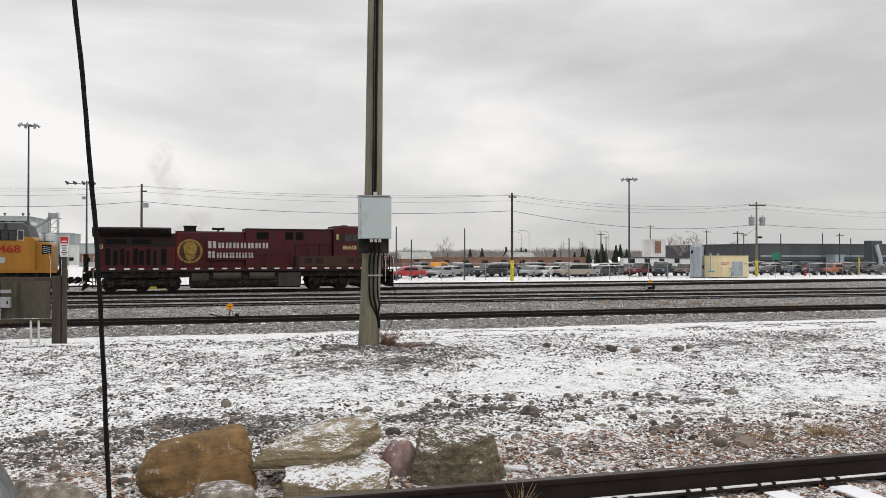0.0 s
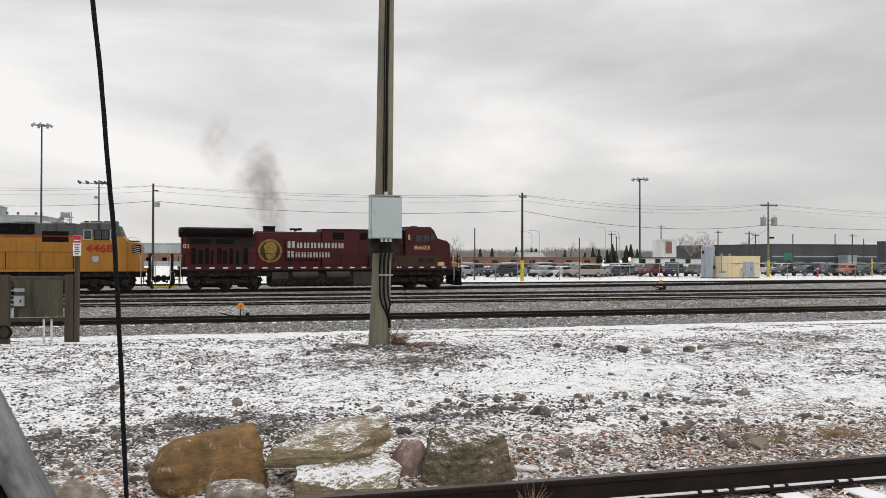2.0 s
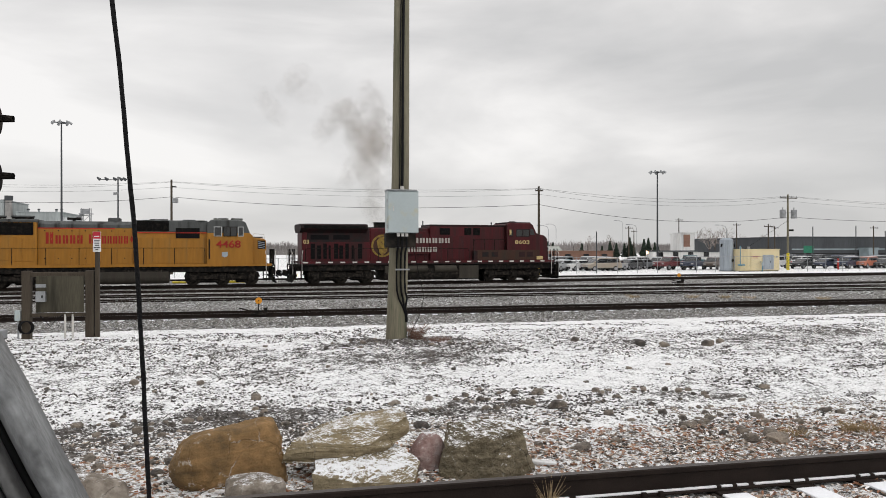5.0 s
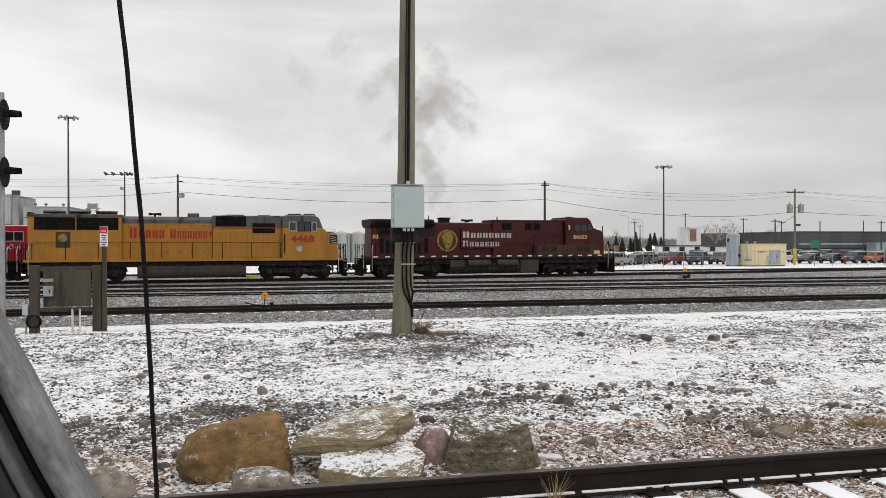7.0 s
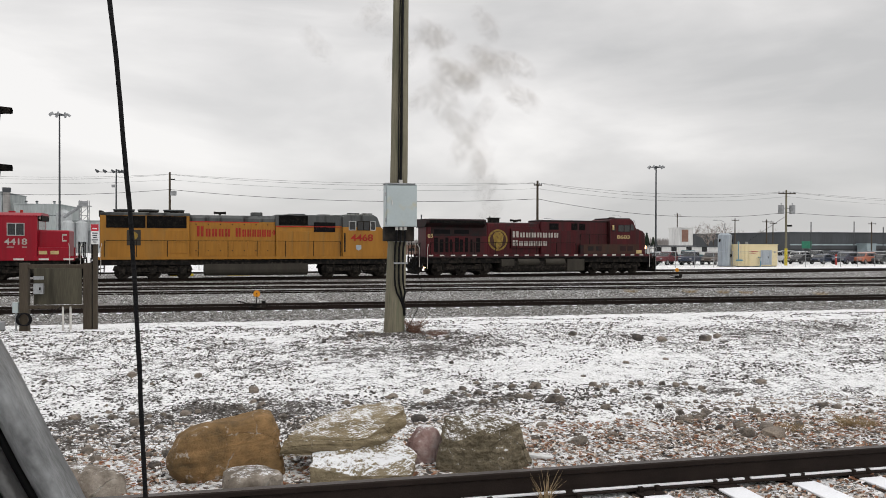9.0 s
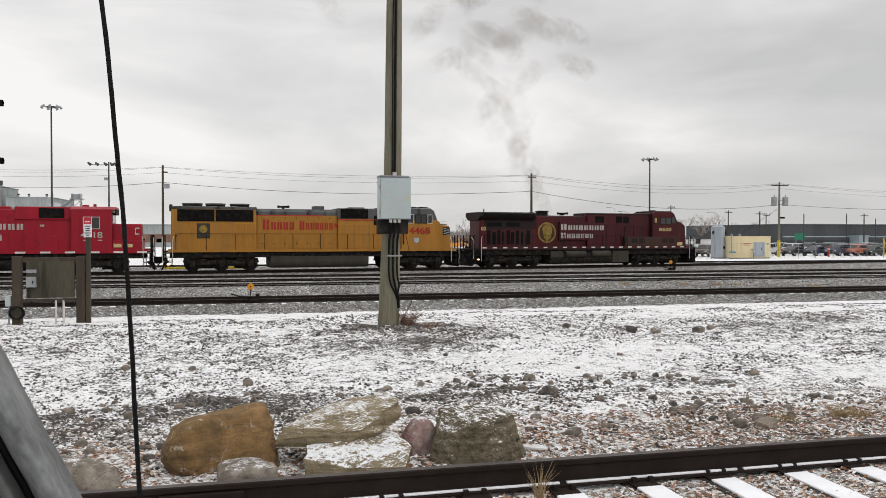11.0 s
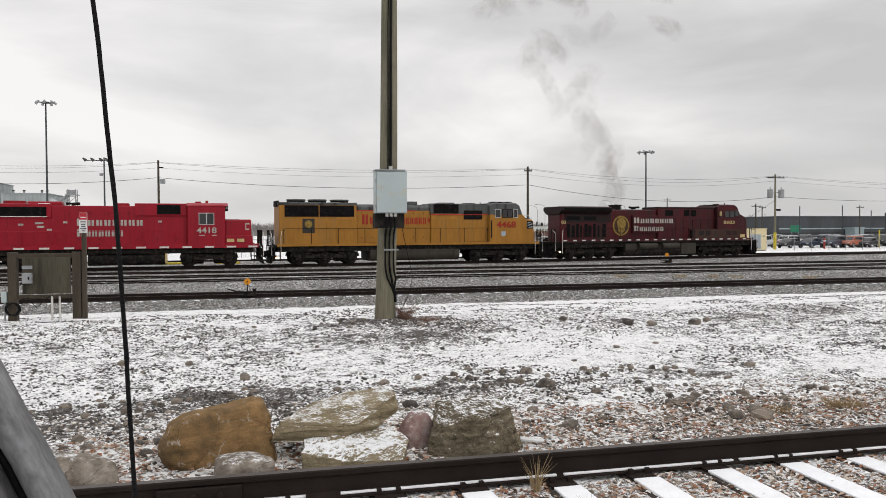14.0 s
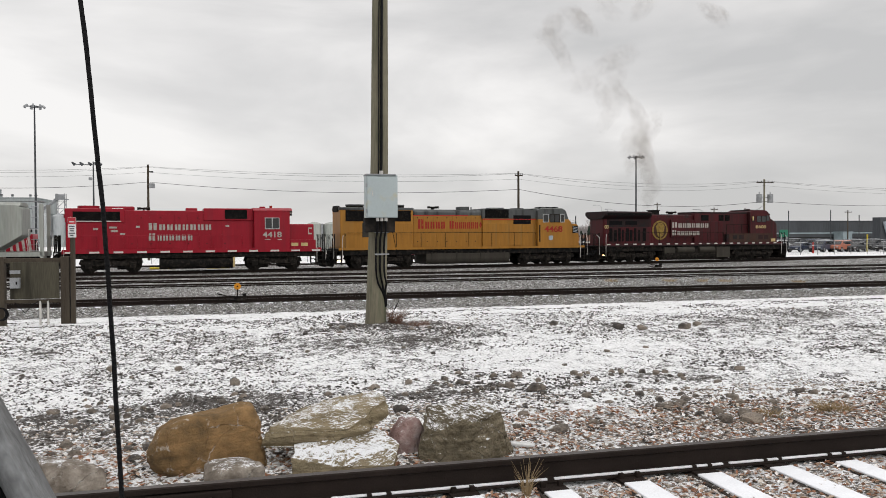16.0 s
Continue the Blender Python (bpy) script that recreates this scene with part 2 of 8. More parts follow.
def boulder_material(name, dark, mid_tone, light, snow, patch=8.0, layers=0.0, cracks=0.5, fleck=0.3, speckle=0.6):
    """Weathered rock: mottled colour, bedding layers, hairline cracks, pale flecks and thin snow on what faces up."""
    m = bpy.data.materials.new(name)
    m.use_nodes = True
    nt = m.node_tree
    b = nt.nodes["Principled BSDF"]
    b.inputs["Roughness"].default_value, b.inputs["Specular IOR Level"].default_value = 0.88, 0.2
    co = nt.nodes.new("ShaderNodeTexCoord").outputs["Object"]

    def noise_(scale, detail=8, rough=0.6, distort=0.0, stretch=None):
        n = nt.nodes.new("ShaderNodeTexNoise")
        for k, v in (("Scale", scale), ("Detail", detail), ("Roughness", rough), ("Distortion", distort)):
            n.inputs[k].default_value = v
        v = co
        if stretch:
            mpn = nt.nodes.new("ShaderNodeMapping")
            mpn.inputs["Scale"].default_value = stretch
            mpn.inputs["Rotation"].default_value = (0.1, 0.18, 0.0)
            nt.links.new(co, mpn.inputs["Vector"])
            v = mpn.outputs["Vector"]
        nt.links.new(v, n.inputs["Vector"])
        return n.outputs["Fac"]

    def calc(op, a, c, d=None):
        n = nt.nodes.new("ShaderNodeMath")
        n.operation = op
        for k, v in enumerate((a, c, d)):
            if isinstance(v, (int, float)):
                n.inputs[k].default_value = v
            elif v is not None:
                nt.links.new(v, n.inputs[k])
        return n.outputs[0]

    def span(v, a, c, lo=0.0, hi=1.0):
        n = nt.nodes.new("ShaderNodeMapRange")
        for k, q in (("From Min", a), ("From Max", c), ("To Min", lo), ("To Max", hi)):
            n.inputs[k].default_value = q
        nt.links.new(v, n.inputs["Value"])
        return n.outputs["Result"]

    def blend(f, a, c):
        n = nt.nodes.new("ShaderNodeMix")
        n.data_type = "RGBA"
        nt.links.new(f, n.inputs["Factor"])
        for k, v in (("A", a), ("B", c)):
            if isinstance(v, tuple):
                n.inputs[k].default_value = (*v, 1)
            else:
                nt.links.new(v, n.inputs[k])
        return n.outputs["Result"]
    big, mid_n, fine = noise_(3.2, 6), noise_(14, 9, 0.68), noise_(70, 6, 0.7)
    bed = noise_(2.2, 5, 0.6, 0.3, (1.0, 1.0, 13.0))
    tone = calc("ADD", calc("MULTIPLY", big, 0.6), calc("MULTIPLY", mid_n, 0.4))
    tone = calc("ADD", calc("MULTIPLY", tone, 1.0 - layers), calc("MULTIPLY", bed, layers))
    cr = nt.nodes.new("ShaderNodeValToRGB")
    e = cr.color_ramp.elements
    e[0].position, e[0].color, e[1].position, e[1].color = 0.34, (*dark, 1), 0.66, (*light, 1)
    e.new(0.5).color = (*mid_tone, 1)
    nt.links.new(tone, cr.inputs["Fac"])
    col = blend(span(fine, 0.38, 0.3, 0.0, 0.55), cr.outputs["Color"], tuple(c * 0.4 for c in dark))
    vor = nt.nodes.new("ShaderNodeTexVoronoi")
    vor.feature = "DISTANCE_TO_EDGE"
    vor.inputs["Scale"].default_value = 3.4
    wob = nt.nodes.new("ShaderNodeVectorMath")
    wob.operation = "MULTIPLY_ADD"
    wob.inputs[1].default_value = (0.3, 0.3, 0.3)
    wn_ = nt.nodes.new("ShaderNodeTexNoise")
    wn_.inputs["Scale"].default_value, wn_.inputs["Detail"].default_value = 4.0, 5
    nt.links.new(co, wn_.inputs["Vector"])
    nt.links.new(wn_.outputs["Color"], wob.inputs[0])
    nt.links.new(co, wob.inputs[2])
    nt.links.new(wob.outputs[0], vor.inputs["Vector"])
    crack = calc("MULTIPLY", span(vor.outputs["Distance"], 0.012, 0.002), span(big, 0.42, 0.6))
    col = blend(calc("MULTIPLY", crack, cracks), col, tuple(c * 0.25 for c in dark))
    pale = calc("MULTIPLY", span(vor.outputs["Distance"], 0.03, 0.01), span(mid_n, 0.52, 0.62))
    col = blend(calc("MULTIPLY", pale, fleck), col, (0.6, 0.57, 0.52))
    geo, sx = nt.nodes.new("ShaderNodeNewGeometry"), nt.nodes.new("ShaderNodeSeparateXYZ")
    nt.links.new(geo.outputs["Normal"], sx.inputs["Vector"])
    lie = calc("MULTIPLY", sx.outputs["Z"], 0.85)
    hold = calc("ADD", calc("MULTIPLY", noise_(patch, 10, 0.74), 1.0), calc("ADD", calc("MULTIPLY", fine, speckle), 0.38 - speckle * 0.5))
    drift = span(calc("ADD", calc("ADD", lie, hold), snow), 1.72, 1.84)
    col = blend(drift, col, (0.78, 0.79, 0.81))
    nt.links.new(col, b.inputs["Base Color"])
    hgt = calc("ADD", calc("MULTIPLY", mid_n, 0.8), calc("MULTIPLY", fine, 0.3))
    hgt = calc("SUBTRACT", calc("ADD", hgt, calc("MULTIPLY", bed, layers * 1.4)), calc("MULTIPLY", crack, 0.5))
    bp = nt.nodes.new("ShaderNodeBump")
    bp.inputs["Strength"].default_value, bp.inputs["Distance"].default_value = 0.85, 0.035
    nt.links.new(hgt, bp.inputs["Height"])
    nt.links.new(bp.outputs["Normal"], b.inputs["Normal"])
    return m


M["rock_brown"] = boulder_material("brown_sandstone", (0.065, 0.05, 0.03), (0.195, 0.12, 0.054), (0.34, 0.2, 0.088), -0.22, 9, 0.2, 0.2, 0.6)
M["boulder_tan"] = boulder_material("tan_sandstone", (0.12, 0.1, 0.062), (0.22, 0.18, 0.115), (0.31, 0.26, 0.175), 0.17, 8, 0.4, 0.3, 0.15)
M["boulder_slab"] = boulder_material("layered_tan_sandstone", (0.11, 0.09, 0.055), (0.23, 0.185, 0.115), (0.31, 0.26, 0.17), 0.08, 5, 0.55, 0.2, 0.15)
M["boulder_grey"] = boulder_material("grey_brown_stone", (0.045, 0.038, 0.026), (0.13, 0.108, 0.072), (0.29, 0.245, 0.175), 0.13, 3.2, 0.25, 0.6, 0.2, 0.3)
M["boulder_pink"] = boulder_material("pink_granite", (0.17, 0.09, 0.08), (0.27, 0.18, 0.165), (0.42, 0.35, 0.33), 0.14, 12, 0.0, 0.1, 0.5)
M["boulder_bare"] = boulder_material("bare_grey_stone", (0.08, 0.066, 0.052), (0.2, 0.17, 0.14), (0.38, 0.34, 0.29), 0.02, 10, 0.0, 0.15, 0.5)
M["stone"] = stone_material("field_stone", 0.15, (0.05, 0.043, 0.039), (0.3, 0.25, 0.2), "object")
M["pebble"] = stone_material("pebbles", 0.5, (0.09, 0.075, 0.065), (0.5, 0.41, 0.33))
M["clod"] = stone_material("soil_clods", 0.2, (0.028, 0.024, 0.022), (0.1, 0.085, 0.072))
M["ballast"] = stone_material("ballast_stones", 0.3, (0.05, 0.048, 0.046), (0.23, 0.22, 0.2))


# ---- mesh helpers ----
def part(name, bm, mat, parent=None, label="", smooth=False):
    me = bpy.data.meshes.new(name)
    bm.to_mesh(me)
    bm.free()
    if smooth:
        me.shade_smooth()
    me.materials.append(mat if not isinstance(mat, str) else M[mat])
    ob = new(name, me)
    ob.parent = parent
    if label:
        ob["label"] = label
    return ob


def empty(name, label, category, m=None, group="", kind=""):
    ob = new(name)
    ob.empty_display_size = 0.2
    if m is not None:
        ob.matrix_basis = m
    return tagged(ob, label, category, group, kind)


def box(bm, x0, x1, y0, y1, z0, z1, bevel=0.0):
    vs = [bm.verts.new((x, y, z)) for x in (x0, x1) for y in (y0, y1) for z in (z0, z1)]
    fs = [bm.faces.new([vs[i] for i in f]) for f in ((0, 1, 3, 2), (4, 6, 7, 5), (0, 4, 5, 1), (2, 3, 7, 6), (0, 2, 6, 4), (1, 5, 7, 3))]
    if bevel:
        es = list({e for f in fs for e in f.edges})
        bmesh.ops.bevel(bm, geom=es, offset=bevel, segments=2, affect="EDGES", profile=0.5)
    return bm


def boxes(*args, bevel=0.0):
    bm = bmesh.new()
    for a in args:
        box(bm, *a, bevel=bevel)
    return bm


def prism(poly, y0, y1, axis="y", bevel=0.0, bm=None):
    """A polygon in the x-z plane (axis y) or the y-z plane (axis x), drawn out along the axis."""
    bm = bm or bmesh.new()

    def at(a, b, c):
        return (a, c, b) if axis == "y" else (c, a, b) if axis == "x" else (a, b, c)
    lo, hi = [bm.verts.new(at(a, b, y0)) for a, b in poly], [bm.verts.new(at(a, b, y1)) for a, b in poly]
    n = len(poly)
    fs = [bm.faces.new(lo), bm.faces.new(hi[::-1])] + [bm.faces.new((lo[i], hi[i], hi[(i + 1) % n], lo[(i + 1) % n])) for i in range(n)]
    bmesh.ops.recalc_face_normals(bm, faces=fs)
    if bevel:
        bmesh.ops.bevel(bm, geom=list({e for f in fs for e in f.edges}), offset=bevel, segments=2, affect="EDGES", profile=0.5)
    return bm


def cyl(p0, p1, r0, r1=None, n=12, bm=None):
    bm = bm or bmesh.new()
    r1 = r0 if r1 is None else r1
    p0, p1 = Vector(p0), Vector(p1)
    q = (p1 - p0).to_track_quat("Z", "Y")
    rings = []
    for p, r in ((p0, r0), (p1, r1)):
        rings.append([bm.verts.new(p + q @ Vector((r * math.cos(k * math.tau / n), r * math.sin(k * math.tau / n), 0))) for k in range(n)])
    for k in range(n):
        bm.faces.new((rings[0][k], rings[0][(k + 1) % n], rings[1][(k + 1) % n], rings[1][k]))
    bm.faces.new(rings[0][::-1])
    bm.faces.new(rings[1])
    return bm


def tube(points, r, n=6, bm=None, radii=None):
    bm = bm or bmesh.new()
    pts = [Vector(p) for p in points]
    last = None
    for i, p in enumerate(pts):
        d = (pts[min(i + 1, len(pts) - 1)] - pts[max(i - 1, 0)]).normalized()
        q = d.to_track_quat("Z", "Y" if abs(d.y) < 0.9 else "X")
        rr = radii[i] if radii else r
        ring = [bm.verts.new(p + q @ Vector((rr * math.cos(k * math.tau / n), rr * math.sin(k * math.tau / n), 0))) for k in range(n)]
        if last:
            for k in range(n):
                bm.faces.new((last[k], last[(k + 1) % n], ring[(k + 1) % n], ring[k]))
        else:
            bm.faces.new(ring[::-1])
        last = ring
    bm.faces.new(last)
    return bm


def letters(text, x, z, h, mat, parent, y, width=None, name="number"):
    """Figures as flat raised pieces on a side that faces the track's near side."""
    cu = bpy.data.curves.new(name, "FONT")
    cu.body, cu.size, cu.extrude, cu.offset = text, 1.0, 0.01, 0.018
    ob = bpy.data.objects.new(name, cu)
    me = bpy.data.meshes.new_from_object(ob)
    bpy.data.objects.remove(ob)
    co = np.empty(len(me.vertices) * 3)
    me.vertices.foreach_get("co", co)
    co = co.reshape(-1, 3)
    lo, hi = co.min(0), co.max(0)
    sz = h / (hi[1] - lo[1])
    sx = width / (hi[0] - lo[0]) if width else sz
    v = np.stack([x + (co[:, 0] - lo[0]) * sx, y - co[:, 2], z + (co[:, 1] - lo[1]) * sz], 1)
    me.vertices.foreach_set("co", v.ravel())
    me.materials.append(M[mat])
    ob = new(name, me)
    ob.parent = parent
    return ob


def word_blocks(x0, x1, z0, z1, count, mat, parent, y, first=1.25):
    """A painted company name as plain upright bars in pairs, the first pair taller and wider."""
    step = (x1 - x0) / (count + 0.35)
    a = x0
    for i in range(count):
        w = step * (1.35 if i == 0 else 1.0)
        top = z0 + (z1 - z0) * (1.0 if i == 0 else 1 / first)
        bar = w * 0.3
        for b in (a + w * 0.06, a + w * 0.5):
            part("lettering_bar", boxes((b, b + bar, y - 0.012, y + 0.004, z0, top)), mat, parent)
        a += w


# ---- lattice noise for the ground ----
def lattice(x, y, s, seed):
    x, y = x / s, y / s
    xi, yi = np.floor(x).astype(np.int64), np.floor(y).astype(np.int64)
    fx, fy = x - xi, y - yi
    fx, fy = fx * fx * (3 - 2 * fx), fy * fy * (3 - 2 * fy)

    def hsh(i, j):
        h = (i * 374761393 + j * 668265263 + seed * 974711) & 0xFFFFFFFF
        h = ((h ^ (h >> 13)) * 1274126177) & 0xFFFFFFFF
        return ((h ^ (h >> 16)) & 0xFFFF) / 65535.0
    return (hsh(xi, yi) * (1 - fx) + hsh(xi + 1, yi) * fx) * (1 - fy) + (hsh(xi, yi + 1) * (1 - fx) + hsh(xi + 1, yi + 1) * fx) * fy


YARD = -1.27


def ground_base(y):
    return np.interp(y, [-50, 4.9, 5.4, 13.5, 33.0, 36.5, 41.5, 56, 68, 71.5, 73.5, 76, 5000], [-0.054, -0.054, -0.01, 0.0, YARD, YARD, -1.15, -1.15, -1.13, -1.17, -1.17, YARD, YARD])


# bare stony patches in the snow: place, spread and strength
BARE_PATCHES = [(2.26, 8.1, 0.3, 0.12, 0.55), (2.8, 7.7, 0.3, 0.1, 0.4), (4.05, 6.4, 0.22, 0.05, 0.5), (3.65, 6.35, 0.1, 0.04, 0.45), (-1.7, 7.4, 0.25, 0.04, 0.6), (-0.75, 7.55, 0.3, 0.08, 0.35), (0.0, 7.9, 0.5, 0.08, 0.35),
                (1.35, 12.75, 0.6, 0.06, 0.6), (2.8, 12.45, 0.5, 0.06, 0.6), (4.2, 8.1, 0.25, 0.06, 0.35), (1.9, 9.2, 0.5, 0.15, 0.2), (4.7, 7.6, 0.5, 0.06, 0.35), (1.0, 8.4, 0.8, 0.1, 0.2), (3.99, 8.95, 0.2, 0.3, -0.35)]


def ground_relief(x, y):
    rough = np.interp(y, [-5, 4.9, 5.6, 12, 16, 21, 24, 60], [0.25, 0.25, 0.8, 1.0, 0.7, 0.6, 0.35, 0.15])
    a = lattice(x, y, 0.9, 1) - 0.5
    b = lattice(x, y, 0.28, 2) - 0.5
    c = lattice(x, y, 0.12, 3)
    d = lattice(x, y, 0.06, 4)
    clumps = np.clip(lattice(x, y, 1.5, 5) - 0.35, 0, 1) * 1.6
    return rough * (0.05 * a + 0.05 * b + clumps * 0.1 * np.clip(c - 0.45, 0, 1) + 0.028 * (d - 0.5))


def gz(x, y):
    x, y = np.asarray(x, float), np.asarray(y, float)
    z = ground_base(y) + ground_relief(x, y) * np.interp(y, [60, 130], [1, 0])
    mound = 0.1 * np.exp(-((x - 2.2) ** 2 / 1.1 + (y - 13.1) ** 2 / 0.5))
    return z + mound


def gzf(x, y):
    return float(gz(x, y))


# ---- ground ----
def ground_material():
    m = bpy.data.materials.new("snowy_soil_and_gravel")
    m.use_nodes = True
    nt = m.node_tree
    p = nt.nodes["Principled BSDF"]
    p.inputs["Roughness"].default_value = 0.9
    co = nt.nodes.new("ShaderNodeTexCoord")

    def tex(scale, detail=4, rough=0.6, stretch=None):
        n = nt.nodes.new("ShaderNodeTexNoise")
        n.inputs["Scale"].default_value, n.inputs["Detail"].default_value, n.inputs["Roughness"].default_value = scale, detail, rough
        if stretch:
            mpn = nt.nodes.new("ShaderNodeMapping")
            mpn.inputs["Scale"].default_value = stretch
            nt.links.new(co.outputs["Object"], mpn.inputs["Vector"])
            nt.links.new(mpn.outputs["Vector"], n.inputs["Vector"])
        else:
            nt.links.new(co.outputs["Object"], n.inputs["Vector"])
        return n.outputs["Fac"]

    def attr(name):
        a = nt.nodes.new("ShaderNodeAttribute")
        a.attribute_name = name
        return a.outputs["Fac"]

    def math_(op, a, b, c=None):
        n = nt.nodes.new("ShaderNodeMath")
        n.operation = op
        for i, v in enumerate((a, b, c)):
            if v is None:
                continue
            if isinstance(v, (int, float)):
                n.inputs[i].default_value = v
            else:
                nt.links.new(v, n.inputs[i])
        return n.outputs[0]

    def mixc(f, a, b):
        n = nt.nodes.new("ShaderNodeMix")
        n.data_type = "RGBA"
        nt.links.new(f, n.inputs["Factor"])
        for k, v in (("A", a), ("B", b)):
            if isinstance(v, tuple):
                n.inputs[k].default_value = (*v, 1)
            else:
                nt.links.new(v, n.inputs[k])
        return n.outputs["Result"]

    def rng(v, a, b):
        n = nt.nodes.new("ShaderNodeMapRange")
        n.inputs["From Min"].default_value, n.inputs["From Max"].default_value = a, b
        nt.links.new(v, n.inputs["Value"])
        return n.outputs["Result"]
    n_big, n_mid, n_fine = tex(0.7, 3), tex(5, 5), tex(30, 8, 0.72)
    vor = nt.nodes.new("ShaderNodeTexVoronoi")
    vor.inputs["Scale"].default_value = 17
    nt.links.new(co.outputs["Object"], vor.inputs["Vector"])
    soil = mixc(rng(n_fine, 0.35, 0.65), (0.022, 0.019, 0.017), (0.105, 0.09, 0.078))
    soil = mixc(math_("MULTIPLY", attr("litter"), rng(n_mid, 0.3, 0.7)), soil, (0.3, 0.235, 0.18))
    grav = mixc(rng(vor.outputs["Color"], 0.1, 0.9), (0.036, 0.034, 0.033), (0.19, 0.182, 0.17))
    base = mixc(attr("gravel"), soil, grav)
    s = math_("MULTIPLY", math_("SUBTRACT", n_fine, 0.5), 2.6)
    s = math_("ADD", s, math_("MULTIPLY", math_("SUBTRACT", n_mid, 0.5), 1.3))
    s = math_("ADD", s, math_("MULTIPLY", math_("SUBTRACT", n_big, 0.5), 0.5))
    s = math_("ADD", s, attr("cover"))
    fac = rng(s, 0.41, 0.58)
    snowc = mixc(rng(math_("ADD", math_("MULTIPLY", n_fine, 0.7), math_("MULTIPLY", n_mid, 0.3)), 0.36, 0.56), (0.5, 0.5, 0.505), (0.86, 0.863, 0.868))
    nt.links.new(mixc(fac, base, snowc), p.inputs["Base Color"])
    bp = nt.nodes.new("ShaderNodeBump")
    bp.inputs["Strength"].default_value, bp.inputs["Distance"].default_value = 0.7, 0.035
    nt.links.new(math_("ADD", n_fine, math_("MULTIPLY", vor.outputs["Distance"], 0.7)), bp.inputs["Height"])
    nt.links.new(bp.outputs["Normal"], p.inputs["Normal"])
    return m


def build_ground():
    def axis(parts):
        out = []
        for a, b, s in parts:
            out.extend(np.arange(a, b, s))
        return np.array(out + [parts[-1][1]], float)
    xs = axis([(-2500, -300, 400), (-300, -60, 30), (-60, -20, 2.5), (-20, -8, 0.4), (-8, -3, 0.12), (-3, 9, 0.05), (9, 16, 0.12), (16, 30, 0.5), (30, 100, 2.5), (100, 300, 20), (300, 2500, 300)])
    ys = axis([(-2500, -100, 400), (-100, -10, 15), (-10, 2.5, 1.0), (2.5, 10, 0.045), (10, 16, 0.07), (16, 22, 0.12), (22, 34, 0.3), (34, 100, 1.5), (100, 300, 20), (300, 2700, 300)])
    X, Y = np.meshgrid(xs, ys)
    rel = ground_relief(X, Y)
    Z = gz(X, Y)
    nx, ny = len(xs), len(ys)
    idx = np.arange(nx * ny).reshape(ny, nx)
    quads = np.stack([idx[:-1, :-1], idx[:-1, 1:], idx[1:, 1:], idx[1:, :-1]], -1).reshape(-1, 4)
    me = bpy.data.meshes.new("ground")
    me.from_pydata(np.stack([X, Y, Z], -1).reshape(-1, 3).tolist(), [], quads.tolist())
    patch = lattice(X, Y, 2.2, 11) - 0.5
    streak = lattice(X, Y * 4, 5.0, 12) - 0.5
    cover = np.interp(Y, [2.5, 4.8, 5.4, 6.6, 7.6, 13, 16.5, 19.5, 21.0, 22.2, 33, 40, 56, 74, 77, 80, 300], [0.6, 0.62, 0.66, 0.66, 0.63, 0.63, 0.69, 0.83, 0.78, 0.2, 0.24, 0.29, 0.24, 0.3, 1.1, 1.2, 1.0])
    cover += np.where(Y < 21, patch * 0.3 + streak * 0.22 - rel * 4.5, patch * 0.1)
    cover -= 0.04 * np.exp(-((X + 0.9) ** 2 / 2.0 + (Y - 7.0) ** 2 / 0.8)) + 0.35 * np.exp(-((X + 1.5) ** 2 / 0.12 + (Y - 6.9) ** 2 / 0.04))
    cover -= 0.3 * np.exp(-((X - 1.9) ** 2 / 0.35 + (Y - 7.4) ** 2 / 0.25))
    cover -= 0.5 * np.exp(-((X - 2.3) ** 2 / 1.2 + (Y - 13.0) ** 2 / 0.25))
    cover -= 0.22 * np.exp(-((X - 4.2) ** 2 / 4 + (Y - 5.7) ** 2 / 0.15))
    for px, py, wx, wy, amount in BARE_PATCHES:
        cover -= 0.3 * amount * np.exp(-((X - px) ** 2 / wx + (Y - py) ** 2 / wy))
    cover += np.where(Y < 21, np.interp(X, [3, 8], [0, 0.1]), 0)
    cover += 0.12 * np.exp(-((X + 0.9) ** 2 / 1.0 + (Y - 5.9) ** 2 / 0.5))
    cover[np.abs(Y - 17.2) < 0.5] += 0.08
    gravel = np.interp(Y, [2, 4.9, 5.4, 20.6, 21.8, 70, 76], [0.55, 0.5, 0.1, 0.1, 1, 1, 0])
    litter = np.interp(Y, [2, 4.6, 5.0, 6.2, 7.2], [1, 1, 1, 0.7, 0]) * np.interp(X, [-2, 1], [0.5, 1])
    for name, v in (("cover", cover), ("gravel", gravel), ("litter", litter)):
        me.attributes.new(name, "FLOAT", "POINT").data.foreach_set("value", v.ravel().astype(np.float32))
    me.shade_smooth()
    me.materials.append(ground_material())
    ob = new("ground", me)
    return tagged(ob, "stony soil and gravel under a thin patchy layer of snow", "ground", kind="structure")


ground = build_ground()


# ---- tracks ----
RAIL_H = 0.17
TRACK_Y = {"track_first": 34.3, "track_second": 43.8, "track_third": 48.0, "track_fourth": 52.8, "track_last": 72.6}
LINE_Y, LINE_SLOPE, BEND, RAIL_Z = 58.96, 0.0983, 0.00085, -0.97


